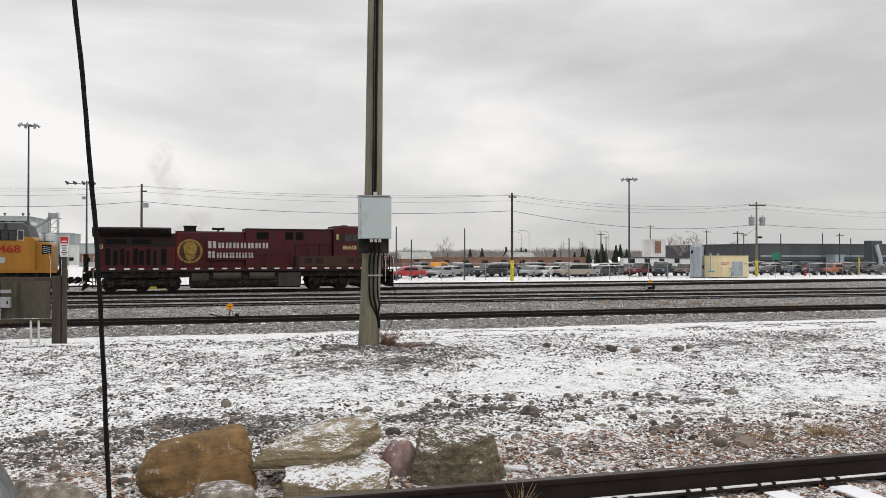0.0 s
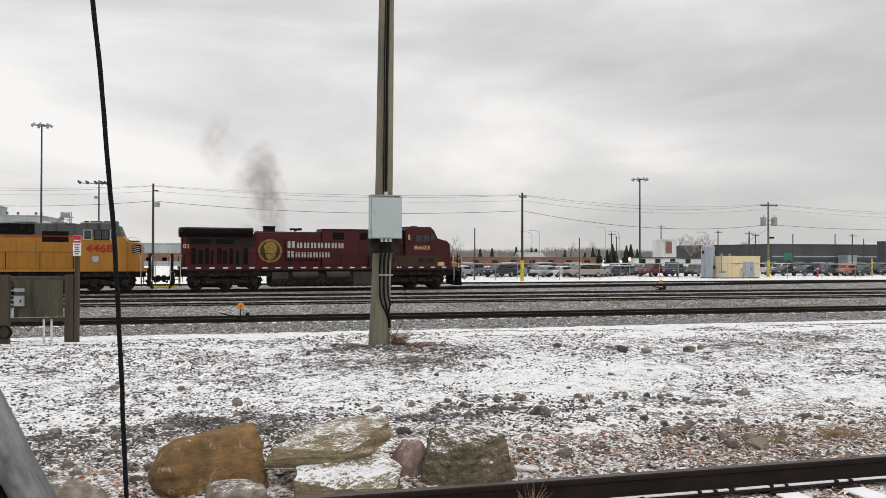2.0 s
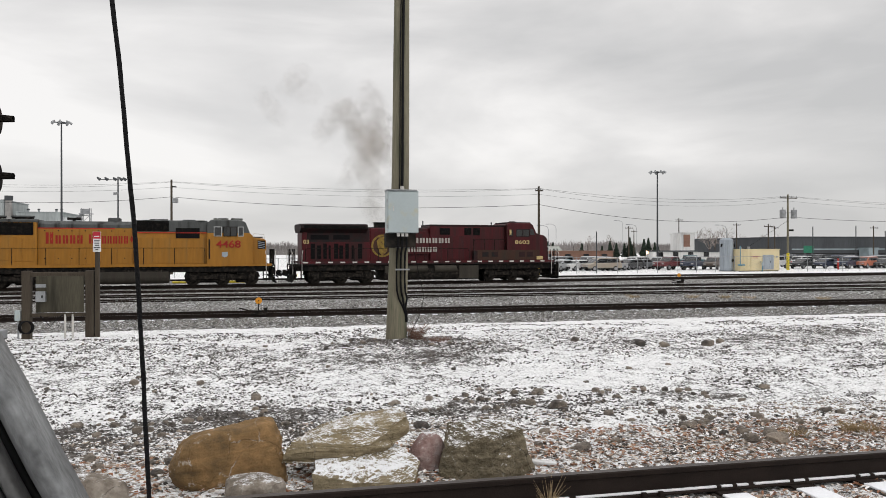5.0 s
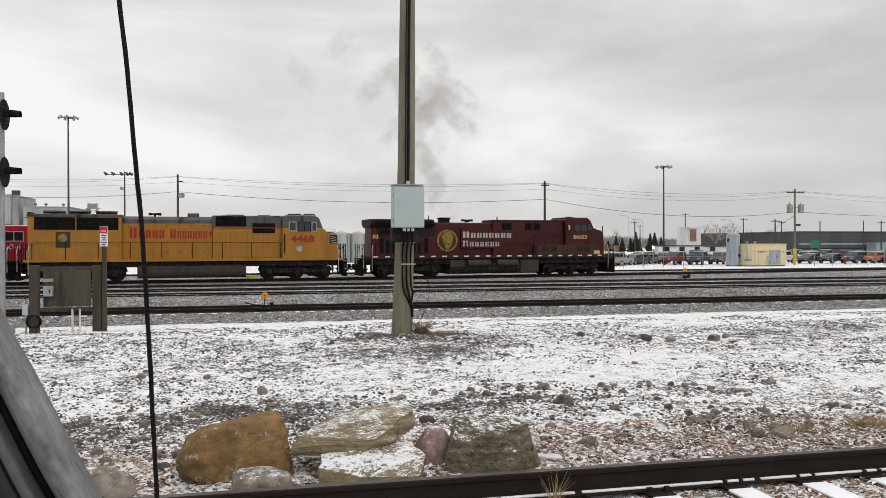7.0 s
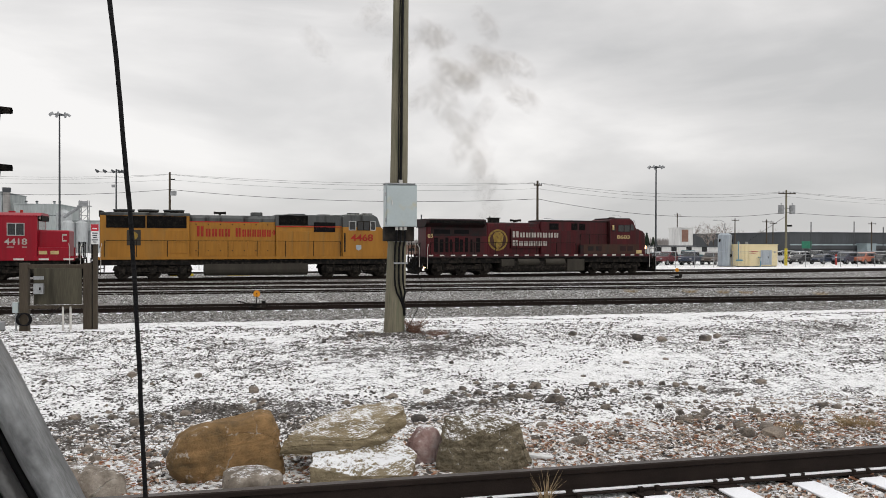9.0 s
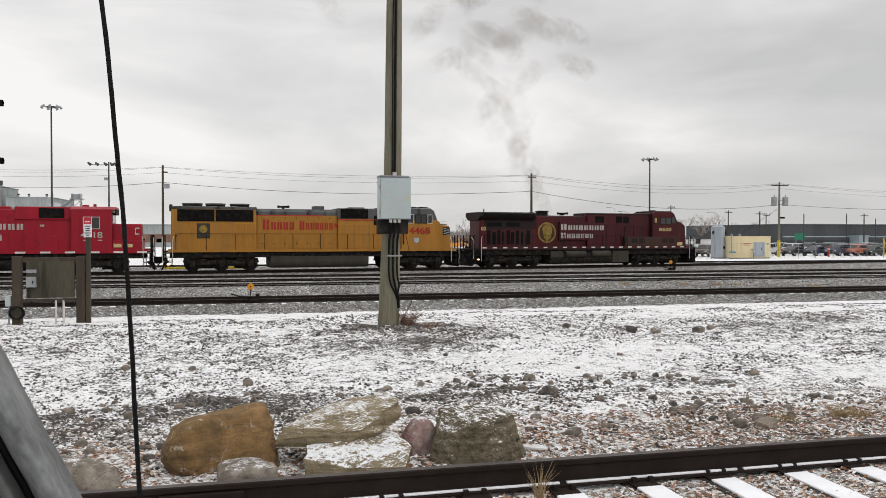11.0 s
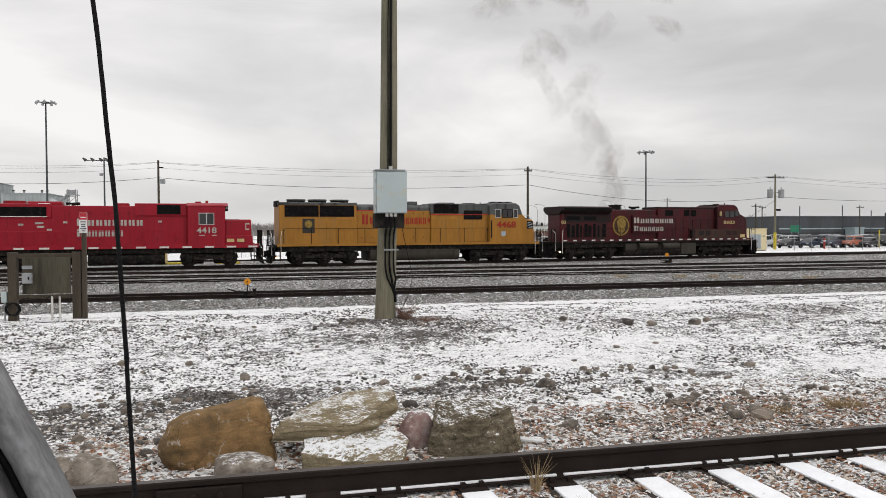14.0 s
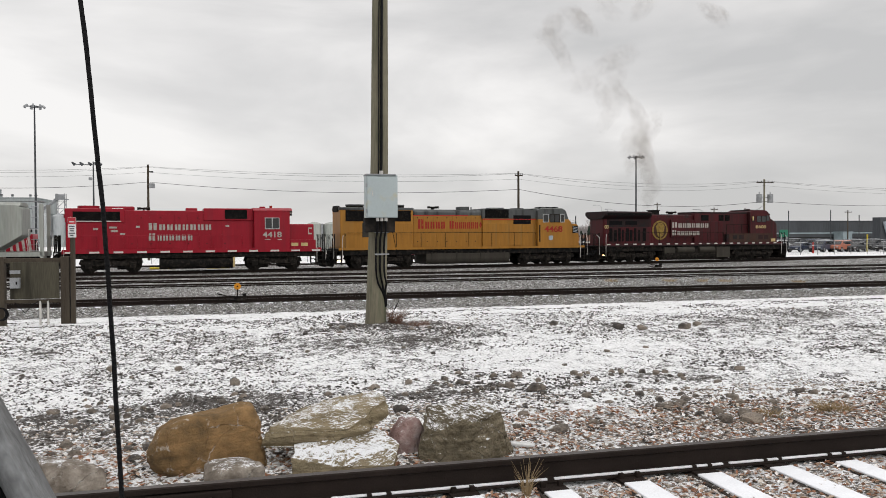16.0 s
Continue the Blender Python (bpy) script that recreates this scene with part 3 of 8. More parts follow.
def rail_mesh(x0, x1, name):
    prof = [(-0.066, 0), (0.066, 0), (0.066, 0.012), (0.012, 0.032), (0.009, 0.125), (0.034, 0.136), (0.036, 0.163), (0.028, 0.17), (-0.028, 0.17), (-0.036, 0.163), (-0.034, 0.136), (-0.009, 0.125), (-0.012, 0.032), (-0.066, 0.012)]
    bm = prism(prof, x0, x1, axis="x")
    me = bpy.data.meshes.new(name)
    bm.to_mesh(me)
    bm.free()
    me.materials.append(M["rail_rust"])
    me.materials.append(M["rail_top"])
    for f in me.polygons:
        if f.normal.z > 0.9 and f.center.z > 0.16:
            f.material_index = 1
    return me


def track(name, x0, x1, m, label, single=0, snow_on=0.35):
    """A track along its own x axis with the rail tops at its origin's height; the sleepers next to the camera are single pieces."""
    th = empty(name, label, "railway track", m, kind="structure")
    rm = rail_mesh(x0, x1, "rail")
    for y in (-0.754, 0.754):
        r = new("rail", rm)
        r.parent = th
        r.location = (0, y, -RAIL_H)
    rnd = random.Random(name)
    tie = boxes((-0.115, 0.115, -1.3, 1.3, -0.18, 0), bevel=0.012)
    tm = bpy.data.meshes.new("sleeper")
    tie.to_mesh(tm)
    tie.free()
    tm.materials.append(M["tie"])
    plate = boxes((-0.09, 0.09, -0.17, 0.17, 0, 0.016))
    for sx, sy in ((0.06, 0.09), (-0.06, -0.09), (0.06, -0.09)):
        box(plate, sx - 0.015, sx + 0.015, sy - 0.015, sy + 0.015, 0.016, 0.05)
    pm = bpy.data.meshes.new("tie_plate")
    plate.to_mesh(pm)
    plate.free()
    pm.materials.append(M["rail_rust"])
    snows = []
    for k in range(3):
        sb = bmesh.new()
        ends = [(-1.27, -0.86), (0.86, 1.27)] + ([(-0.6, 0.58)] if k else [(-0.2, 0.55)])
        for a, b in ends:
            box(sb, -0.105 + 0.01 * k, 0.1, a, b, 0, 0.018, bevel=0.007)
        sm = bpy.data.meshes.new("snow_cap")
        sb.to_mesh(sm)
        sb.free()
        sm.materials.append(M["snow"])
        snows.append(sm)
    rest_t, rest_s = bmesh.new(), bmesh.new()
    x, n = x0 + 0.3, 0
    while x < x1 - 0.3:
        near = n < single and x > -22
        a = rnd.uniform(-0.02, 0.02)
        if near:
            o = new("sleeper", tm)
            o.parent = th
            o.matrix_basis = pose(x, rnd.uniform(-0.05, 0.05), -RAIL_H - (0.016 if name == "track_near" else 0.028), 0, 0, math.degrees(a))
            n += 1
            for y in (-0.754, 0.754):
                q = new("tie_plate", pm)
                q.parent = o
                q.location = (0, y, 0)
            if rnd.random() < snow_on:
                s = new("snow_cap", rnd.choice(snows))
                s.parent = o
        else:
            dy = rnd.uniform(-0.08, 0.08)
            box(rest_t, x - 0.115, x + 0.115, -1.3 + dy, 1.3 + dy, -RAIL_H - 0.25, -RAIL_H - 0.03)
            if rnd.random() < snow_on:
                w = rnd.uniform(0.06, 0.11)
                c = rnd.uniform(-1.27, -0.95)
                box(rest_s, x - w, x + w, c + dy, c + rnd.uniform(0.1, 0.3) + dy, -RAIL_H - 0.012, -RAIL_H + 0.012)
                if rnd.random() < 0.5:
                    box(rest_s, x - w, x + w, -0.55 + dy, rnd.uniform(-0.2, 0.55) + dy, -RAIL_H - 0.012, -RAIL_H + 0.01)
        x += 0.56 + rnd.uniform(-0.03, 0.03)
    for nm, bm, mt in (("sleepers", rest_t, "tie"), ("sleeper_snow", rest_s, "snow")):
        if len(bm.verts):
            tagged(part(nm, bm, mt, th), kind="stuff")
        else:
            bm.free()
    return th


track("track_near", -9, 16, pose(0, 3.98, 0.14), "rusty siding track with snow-capped wooden sleepers beside the boulders", 60, 0.95)
track("track_first", -50, 160, pose(0, TRACK_Y["track_first"], -1.07), "rusty yard track on grey ballast with snow on the sleepers", 230, 0.75)
for nm in ("track_second", "track_third", "track_fourth", "track_last"):
    track(nm, -50, 200, pose(0, TRACK_Y[nm], -1.07), "rusty yard track on grey ballast dusted with snow", 0, 0.5)


# ---- the train ----
TRAIN_S = [(0.0, 11.66), (0.5, 12.86), (1.0, 14.07), (1.5, 15.28), (2.0, 16.48), (2.5, 17.69), (3.0, 18.89), (3.5, 20.09), (4.0, 21.28), (6.5, 27.25), (7.0, 28.46), (7.5, 29.69), (8.0, 30.93), (8.5, 32.18), (9.0, 33.43), (11.5, 39.70), (12.0, 40.96), (12.5, 42.23), (13.0, 43.51), (13.5, 44.81), (14.0, 46.11), (14.5, 47.41), (15.0, 48.71), (15.5, 50.03), (16.0, 51.34)]


def train_at(t):
    return float(np.interp(t, [a for a, _ in TRAIN_S], [b for _, b in TRAIN_S]))


CURVE_X = np.linspace(-120, 260, 761)
CURVE_S = np.concatenate([[0], np.cumsum(np.hypot(np.diff(CURVE_X), np.diff(LINE_Y + LINE_SLOPE * CURVE_X + BEND * CURVE_X ** 2)))])
CURVE_S -= np.interp(0, CURVE_X, CURVE_S)


def on_line(s):
    """The pose on the train's gently curving track, s metres along it."""
    x = float(np.interp(s, CURVE_S, CURVE_X))
    return pose(x, LINE_Y + LINE_SLOPE * x + BEND * x * x, RAIL_Z, 0, 0, math.degrees(math.atan(LINE_SLOPE + 2 * BEND * x)))


def curved_track():
    th = empty("track_train", "gently curving yard track that carries the moving locomotives", "railway track", kind="structure")
    prof = [(-0.066, -0.17), (0.066, -0.17), (0.012, -0.138), (0.034, -0.034), (0.034, 0), (-0.034, 0), (-0.034, -0.034), (-0.012, -0.138)]
    for side in (-0.754, 0.754):
        bm = bmesh.new()
        last = None
        for k in range(-15, 41):
            m = on_line(k * 4.0)
            ring = [bm.verts.new(m @ Vector((0, side + y, z))) for y, z in prof]
            if last:
                for i in range(8):
                    bm.faces.new((last[i], last[(i + 1) % 8], ring[(i + 1) % 8], ring[i]))
            last = ring
        bmesh.ops.recalc_face_normals(bm, faces=bm.faces[:])
        part("rail", bm, "rail_rust", th)
    rnd = random.Random(8)
    ties = bmesh.new()
    for k in range(-90, 280):
        m = on_line(k * 0.56)
        n0 = len(ties.verts)
        box(ties, -0.115, 0.115, -1.3, 1.3, -0.3, -0.155 + rnd.uniform(-0.01, 0.01))
        ties.verts.ensure_lookup_table()
        for v in ties.verts[n0:]:
            v.co = m @ v.co
    tagged(part("sleepers", ties, "tie", th), kind="stuff")


curved_track()
MOVERS = []
WHEELS = []
WHEEL_R = 0.52


def wheelset(x, parent, r=WHEEL_R):
    bm = bmesh.new()
    for s in (-1, 1):
        cyl((0, s * 0.70, 0), (0, s * 0.73, 0), r + 0.025, n=28, bm=bm)
        cyl((0, s * 0.73, 0), (0, s * 0.84, 0), r, n=28, bm=bm)
        cyl((0, s * 0.84, 0), (0, s * 0.9, 0), 0.17, n=12, bm=bm)
        for k in range(5):
            a = k * math.tau / 5
            cyl((0.3 * math.cos(a), s * 0.835, 0.3 * math.sin(a)), (0.3 * math.cos(a), s * 0.85, 0.3 * math.sin(a)), 0.06, n=8, bm=bm)
    cyl((0, -0.7, 0), (0, 0.7, 0), 0.09, bm=bm)
    ob = part("wheelset", bm, "truck_black", parent, "steel wheelset with worn treads")
    ob.location = (x, 0, r)
    WHEELS.append((ob, x, r))
    return ob


def bogie(axles, parent, drop=0.0):
    a, b = min(axles), max(axles)
    for s in (-1, 1):
        y0, y1 = sorted((s * 0.98, s * 1.14))
        poly = [(a - 0.62, 0.62), (a - 0.5, 0.95), (a + 0.35, 0.98), (a + 0.75, 0.78), ((a + b) / 2 - 0.5, 0.8), ((a + b) / 2, 0.98), ((a + b) / 2 + 0.5, 0.8), (b - 0.75, 0.78), (b - 0.35, 0.98), (b + 0.5, 0.95), (b + 0.62, 0.62),
                (b + 0.3, 0.56), (b - 0.5, 0.46), ((a + b) / 2, 0.5), (a + 0.5, 0.46), (a - 0.3, 0.56)]
        fr = part("side_frame", prism(poly, y0, y1, bevel=0.02), "truck_black", parent, "cast steel bogie side frame caked in grime")
        for x in axles:
            bm = boxes((x - 0.2, x + 0.2, *sorted((s * 1.1, s * 1.27)), 0.34, 0.72), bevel=0.03)
            cyl((x, s * 1.2, 0.53), (x, s * 1.31, 0.53), 0.13, n=12, bm=bm)
            part("axle_box", bm, "truck_black", fr)
            for q in (-0.33, 0.33):
                part("spring", cyl((x + q, s * 1.1, 0.56), (x + q, s * 1.1, 0.86), 0.085, n=10), "frame_black", fr)
        for x in np.linspace(a + 0.75, b - 0.75, max(1, len(axles) - 1)):
            bm = cyl((x - 0.22, s * 1.2, 0.84), (x + 0.24, s * 1.2, 0.84), 0.09, n=10)
            part("brake_cylinder", bm, "frame_black", fr)
        part("brake_rigging", tube([(a - 0.5, s * 1.24, 0.3), (a + 0.6, s * 1.24, 0.38), (b - 0.6, s * 1.24, 0.38), (b + 0.5, s * 1.24, 0.3)], 0.022, bm=None), "frame_black", fr)
    part("bolster", boxes((a + 0.4, b - 0.4, -0.95, 0.95, 0.62, 1.05), bevel=0.03), "frame_black", parent)
    for x in axles:
        wheelset(x, parent)
    for x in axles:
        q = x + (0.62 if x < (a + b) / 2 else -0.62)
        part("traction_motor", boxes((q - 0.42, q + 0.42, -0.62, 0.62, 0.2, 0.98), bevel=0.06), "frame_black", parent)


def steps(x, d, parent, mat="frame_black", top=1.5, rail_mat="handrail_white"):
    """The corner steps at a platform's end; d is +1 at the front."""
    for s in (-1, 1):
        bm = bmesh.new()
        y0, y1 = sorted((s * 1.12, s * 1.5))
        for k in range(4):
            z = 0.38 + k * 0.3
            box(bm, x - 0.28, x + 0.28, y0, y1, z, z + 0.035)
        box(bm, x - 0.31, x - 0.28, y0, y1, 0.3, top)
        box(bm, x + 0.28, x + 0.31, y0, y1, 0.3, top)
        st = part("step_well", bm, mat, parent)
        part("grab_rail", tube([(x - 0.33 * d, s * 1.5, 0.55), (x - 0.33 * d, s * 1.52, 2.15), (x - 0.4 * d, s * 1.5, 2.5)], 0.022), rail_mat, st)
        part("grab_rail", tube([(x + 0.33 * d, s * 1.5, 0.75), (x + 0.33 * d, s * 1.52, 2.2), (x + 0.36 * d, s * 1.1, 2.45)], 0.022), rail_mat, st)
    # end sheet, coupler, hoses
    bm = boxes((x + 0.12 * d - 0.05, x + 0.12 * d + 0.05, -1.4, 1.4, 0.32, 1.35), bevel=0.01)
    part("end_plate", bm, mat, parent)
    c = boxes((min(x, x + 0.75 * d), max(x, x + 0.75 * d), -0.12, 0.12, 0.72, 0.98), bevel=0.02)
    box(c, min(x + 0.6 * d, x + 0.85 * d), max(x + 0.6 * d, x + 0.85 * d), -0.2, 0.2, 0.62, 1.06, bevel=0.03)
    part("coupler", c, mat, parent, "knuckle coupler")
    for k, y in enumerate((-0.75, -0.55, 0.5, 0.7)):
        part("air_hose", tube([(x + 0.15 * d, y, 1.15), (x + 0.42 * d, y, 0.95), (x + 0.5 * d, y * 0.95, 0.6), (x + 0.62 * d, y * 0.9, 0.5 + 0.04 * k)], 0.028), "cable", parent)
    bm = tube([(x + 0.15 * d, -0.35, 1.5), (x + 0.18 * d, -0.35, 2.55), (x + 0.18 * d, 0.35, 2.55), (x + 0.15 * d, 0.35, 1.5)], 0.022)
    for y in (-1.05, 1.05):
        tube([(x + 0.15 * d, y, 1.5), (x + 0.15 * d, y, 2.6)], 0.03, bm=bm)
        tube([(x + 0.15 * d, y, 2.5), (x + 0.17 * d, y * 0.6, 2.2), (x + 0.18 * d, y * 0.35, 2.4)], 0.015, bm=bm)
    part("end_railing", bm, mat, parent)
    part("end_platform", boxes((min(x - 0.1 * d, x + 0.3 * d), max(x - 0.1 * d, x + 0.3 * d), -1.4, 1.4, 1.38, 1.47), bevel=0.01), mat, parent)
    for y in (-1.38, -0.7, 0.7, 1.38):
        part("end_post", cyl((x + 0.24 * d, y, 1.45), (x + 0.24 * d, y, 2.6), 0.035, n=8), mat, parent)
    for z in (1.75, 2.15, 2.5):
        part("end_chain", tube([(x + 0.24 * d, -1.38, z), (x + 0.25 * d, -1.04, z - 0.05), (x + 0.24 * d, -0.7, z)], 0.018, 5), mat, parent)
    for k, y in enumerate((-1.15, -0.95, -0.4, 0.3, 0.95)):
        part("jumper_cable", tube([(x + 0.2 * d, y, 1.3 - 0.05 * k), (x + 0.5 * d, y * 0.95, 0.85), (x + 0.75 * d, y * 0.9, 0.62 + 0.05 * k), (x + 0.98 * d, y * 0.85, 0.8 + 0.04 * k)], 0.035, 6), "cable", parent)
    part("plow", prism([(x - 0.1 * d, 0.72), (x + 0.2 * d, 0.72), (x + 0.42 * d, 0.16), (x + 0.36 * d, 0.14), (x + 0.1 * d, 0.5)], -1.35, 1.35), mat, parent)


def railing(x0, x1, parent, rail_z=2.62, walk_z=1.5, mat="frame_black", gap=1.95):
    for s in (-1, 1):
        n = max(2, round((x1 - x0) / gap))
        part("handrail", tube([(x0, s * 1.46, rail_z - 0.25), (x0 + 0.1, s * 1.46, rail_z), (x1 - 0.1, s * 1.46, rail_z), (x1, s * 1.46, rail_z - 0.25)], 0.019), mat, parent)
        for k in range(n + 1):
            x = x0 + (x1 - x0) * k / n
            part("stanchion", cyl((x, s * 1.46, walk_z), (x, s * 1.46, rail_z), 0.024, n=6), mat, parent)


def hood_doors(x0, x1, z0, z1, mat, parent, width=0.72, y=0.95, proud=0.018):
    n = max(1, round((x1 - x0) / width))
    w = (x1 - x0) / n
    me = None
    for s in (-1, 1):
        for k in range(n):
            if me is None:
                bm = boxes((0.02, w - 0.02, -proud, 0.01, 0, z1 - z0), bevel=0.007)
                box(bm, w - 0.1, w - 0.07, -proud - 0.03, -proud, (z1 - z0) * 0.4, (z1 - z0) * 0.4 + 0.14)
                box(bm, w - 0.1, w - 0.07, -proud - 0.03, -proud, (z1 - z0) * 0.75, (z1 - z0) * 0.75 + 0.1)
                for zz in (0.12, 0.88):
                    box(bm, 0.0, 0.03, -proud - 0.015, -proud, (z1 - z0) * zz, (z1 - z0) * zz + 0.09)
                me = bpy.data.meshes.new("hood_door")
                bm.to_mesh(me)
                bm.free()
                me.materials.append(M[mat])
            o = new("hood_door", me)
            o.parent = parent
            o.matrix_basis = pose(x0 + k * w, -y, z0) if s < 0 else pose(x0 + (k + 1) * w, y, z0, 0, 0, 180)


def grille(x0, x1, z0, z1, parent, y, slats=9, mat="grille", vertical=False, label="dark radiator grille"):
    for s in (-1, 1):
        g = part("grille", boxes((x0, x1, *sorted((s * y, s * (y + 0.02))), z0, z1)), mat, parent, label)
        bm = bmesh.new()
        if vertical:
            for x in np.linspace(x0 + 0.05, x1 - 0.05, slats):
                box(bm, x - 0.012, x + 0.012, *sorted((s * (y + 0.02), s * (y + 0.045))), z0, z1)
        else:
            for z in np.linspace(z0 + 0.04, z1 - 0.04, slats):
                box(bm, x0, x1, *sorted((s * (y + 0.02), s * (y + 0.045))), z - 0.01, z + 0.01)
        tagged(part("grille_bar_set", bm, "frame_black", g), kind="stuff")


def cab_window(x0, x1, z0, z1, y, parent, frame_mat="window_metal", split=True):
    for s in (-1, 1):
        bm = bmesh.new()
        a, b = sorted((s * y, s * (y + 0.03)))
        t = 0.05
        box(bm, x0, x1, a, b, z0, z0 + t)
        box(bm, x0, x1, a, b, z1 - t, z1)
        box(bm, x0, x0 + t, a, b, z0 + t, z1 - t)
        box(bm, x1 - t, x1, a, b, z0 + t, z1 - t)
        if split:
            box(bm, (x0 + x1) / 2 - 0.03, (x0 + x1) / 2 + 0.03, a, b, z0 + t, z1 - t)
        w = part("window_frame", bm, frame_mat, parent)
        part("pane", boxes((x0 + t, x1 - t, *sorted((s * (y + 0.002), s * (y + 0.012))), z0 + t, z1 - t)), "glass", w)


def reflectors(xs, z, parent, y=1.515, w=0.42, h=0.1, mat="reflector"):
    bm = boxes((-w / 2, w / 2, -0.012, 0.012, -h / 2, h / 2))
    me = bpy.data.meshes.new("reflector_strip")
    bm.to_mesh(me)
    bm.free()
    me.materials.append(M[mat])
    for x in xs:
        for s in (-1, 1):
            o = new("reflector_strip", me)
            o.parent = parent
            o.location = (x, s * y, z)


def horn(x, z, parent):
    bm = boxes((x - 0.06, x + 0.06, -0.3, 0.3, z, z + 0.1))
    for y, d in ((-0.25, 1), (0, -1), (0.25, 1)):
        cyl((x - 0.3 * d, y, z + 0.16), (x + 0.42 * d, y, z + 0.16), 0.04, 0.1, n=10, bm=bm)
    box(bm, x - 0.42, x + 0.42, -0.03, 0.03, z + 0.12, z + 0.2)
    part("horn", bm, "frame_black", parent)


def fuel_tank(x0, x1, z0, z1, parent, mat, label):
    t = part("fuel_tank", prism([(-1.42, z0 + 0.42), (-1.36, z0 + 0.2), (-1.24, z0 + 0.06), (-1.05, z0), (1.05, z0), (1.24, z0 + 0.06), (1.36, z0 + 0.2), (1.42, z0 + 0.42), (1.38, z1 - 0.12), (1.2, z1), (-1.2, z1), (-1.38, z1 - 0.12)], x0, x1, axis="x", bevel=0.05), mat, parent, label)
    for x in np.linspace(x0 + 0.5, x1 - 0.5, 4):
        part("tank_strap", boxes((x - 0.03, x + 0.03, -1.435, 1.435, z0 + 0.22, z1 + 0.01)), mat, t)
    return t


def loco_base(name, label, x0, x1, ox):
    th = empty(name, label, "locomotive", on_line(train_at(0) + ox), group="locomotives of the train")
    MOVERS.append((th, ox))
    f = part("underframe", boxes((x0 + 0.4, x1 - 0.4, -1.35, 1.35, 0.98, 1.4), bevel=0.02), "frame_black", th)
    return th, f


def maroon_locomotive():
    ox = -11.0
    q = -ox  # train place to own place
    th, fr = loco_base("maroon_locomotive", "grimy dark maroon freight locomotive with sooty roof pulling the train", -10.9, 11.0, ox)
    X = lambda v: v + q
    part("walkway", boxes((X(-21.3), X(-0.5), -1.5, 1.5, 1.4, 1.5), bevel=0.01), "maroon_dark", th)
    part("side_sill", boxes((X(-21.3), X(-0.5), -1.52, -1.5, 1.52, 1.68), (X(-21.3), X(-0.5), 1.5, 1.52, 1.52, 1.68)), "maroon", th)
    reflectors([X(v) for v in np.arange(-20.9, -0.9, 0.92)], 1.6, th, w=0.36)
    # hoods
    part("hood", boxes((X(-15.9), X(-11.15), -0.95, 0.95, 1.5, 4.2), bevel=0.06), "maroon", th)
    hood_doors(X(-15.6), X(-11.2), 1.75, 3.95, "maroon", th, 0.74)
    part("radiator_cabin", boxes((X(-21.1), X(-15.9), -0.98, 0.98, 1.5, 4.05), bevel=0.04), "maroon", th)
    part("upper_band", boxes((X(-20.7), X(-15.95), -1.0, 1.0, 3.12, 4.04), bevel=0.02), "maroon_dark", th)
    part("radiator_wing", prism([(-1.5, 4.12), (-1.5, 4.38), (-1.3, 4.46), (1.3, 4.46), (1.5, 4.38), (1.5, 4.12), (1.0, 3.8), (-1.0, 3.8)], X(-21.25), X(-16.2), axis="x", bevel=0.03), "maroon_dark", th, "sooty overhanging radiator wing")
    grille(X(-21.0), X(-16.4), 4.14, 4.36, th, 1.5, 4)
    part("rear_bulkhead", boxes((X(-21.05), X(-20.72), -1.05, 1.05, 1.5, 4.3), bevel=0.06), "maroon", th)
    for k, a in enumerate((-20.45, -19.96, -19.5, -19.1, -18.68, -18.29, -17.83, -17.35, -16.85)):
        grille(X(a), X(a + (0.32, 0.3, 0.26, 0.16)[k % 4 if k != 8 else 0]), 1.86, 3.0 - 0.14 * (k % 2), th, 0.985, 10, vertical=False, label="dark vertical air intake")
    for a, b in ((-20.45, -19.1), (-18.75, -17.5)):
        part("roof_opening", boxes((X(a), X(b), -1.012, 1.012, 3.3, 3.64)), "grille", th, "dark opening under the radiator wing")
    for k in range(5):
        part("wing_cover", boxes((X(-20.9 + k * 0.94), X(-20.02 + k * 0.94), -1.2, 1.2, 4.44, 4.475), bevel=0.01), "maroon_dark", th)
    part("roof_band", boxes((X(-15.9), X(-11.15), -0.7, 0.7, 4.2, 4.26), bevel=0.02), "maroon_dark", th)
    st = part("exhaust_stack", boxes((X(-15.3), X(-14.5), -0.35, 0.35, 4.2, 4.62), bevel=0.05), "frame_black", th, "soot-blackened exhaust stack")
    part("stack_rim", boxes((X(-15.36), X(-14.44), -0.4, 0.4, 4.58, 4.66), bevel=0.02), "frame_black", st)
    horn(X(-12.95), 4.3, th)
    part("blower_cabinet", boxes((X(-11.15), X(-4.75), -1.15, 1.15, 1.5, 4.4), bevel=0.06), "maroon", th)
    part("cabinet_roof", boxes((X(-11.15), X(-4.75), -1.17, 1.17, 4.34, 4.5), bevel=0.05), "maroon_dark", th, "soot-dark roof")
    grille(X(-10.35), X(-9.5), 3.7, 4.22, th, 1.155, 5)
    grille(X(-8.28), X(-7.7), 3.68, 4.24, th, 1.155, 8, vertical=True)
    grille(X(-7.52), X(-6.95), 3.68, 4.24, th, 1.155, 8, vertical=True)
    hood_doors(X(-11.1), X(-7.4), 1.75, 3.62, "maroon", th, 0.9, 1.15)
    part("equipment_box", boxes((X(-7.6), X(-3.9), -1.5, -1.1, 1.5, 2.45), bevel=0.03), "maroon_dark", th, "brown-stained equipment locker")
    part("equipment_box", boxes((X(-7.6), X(-3.9), 1.1, 1.5, 1.5, 2.45), bevel=0.03), "maroon_dark", th)
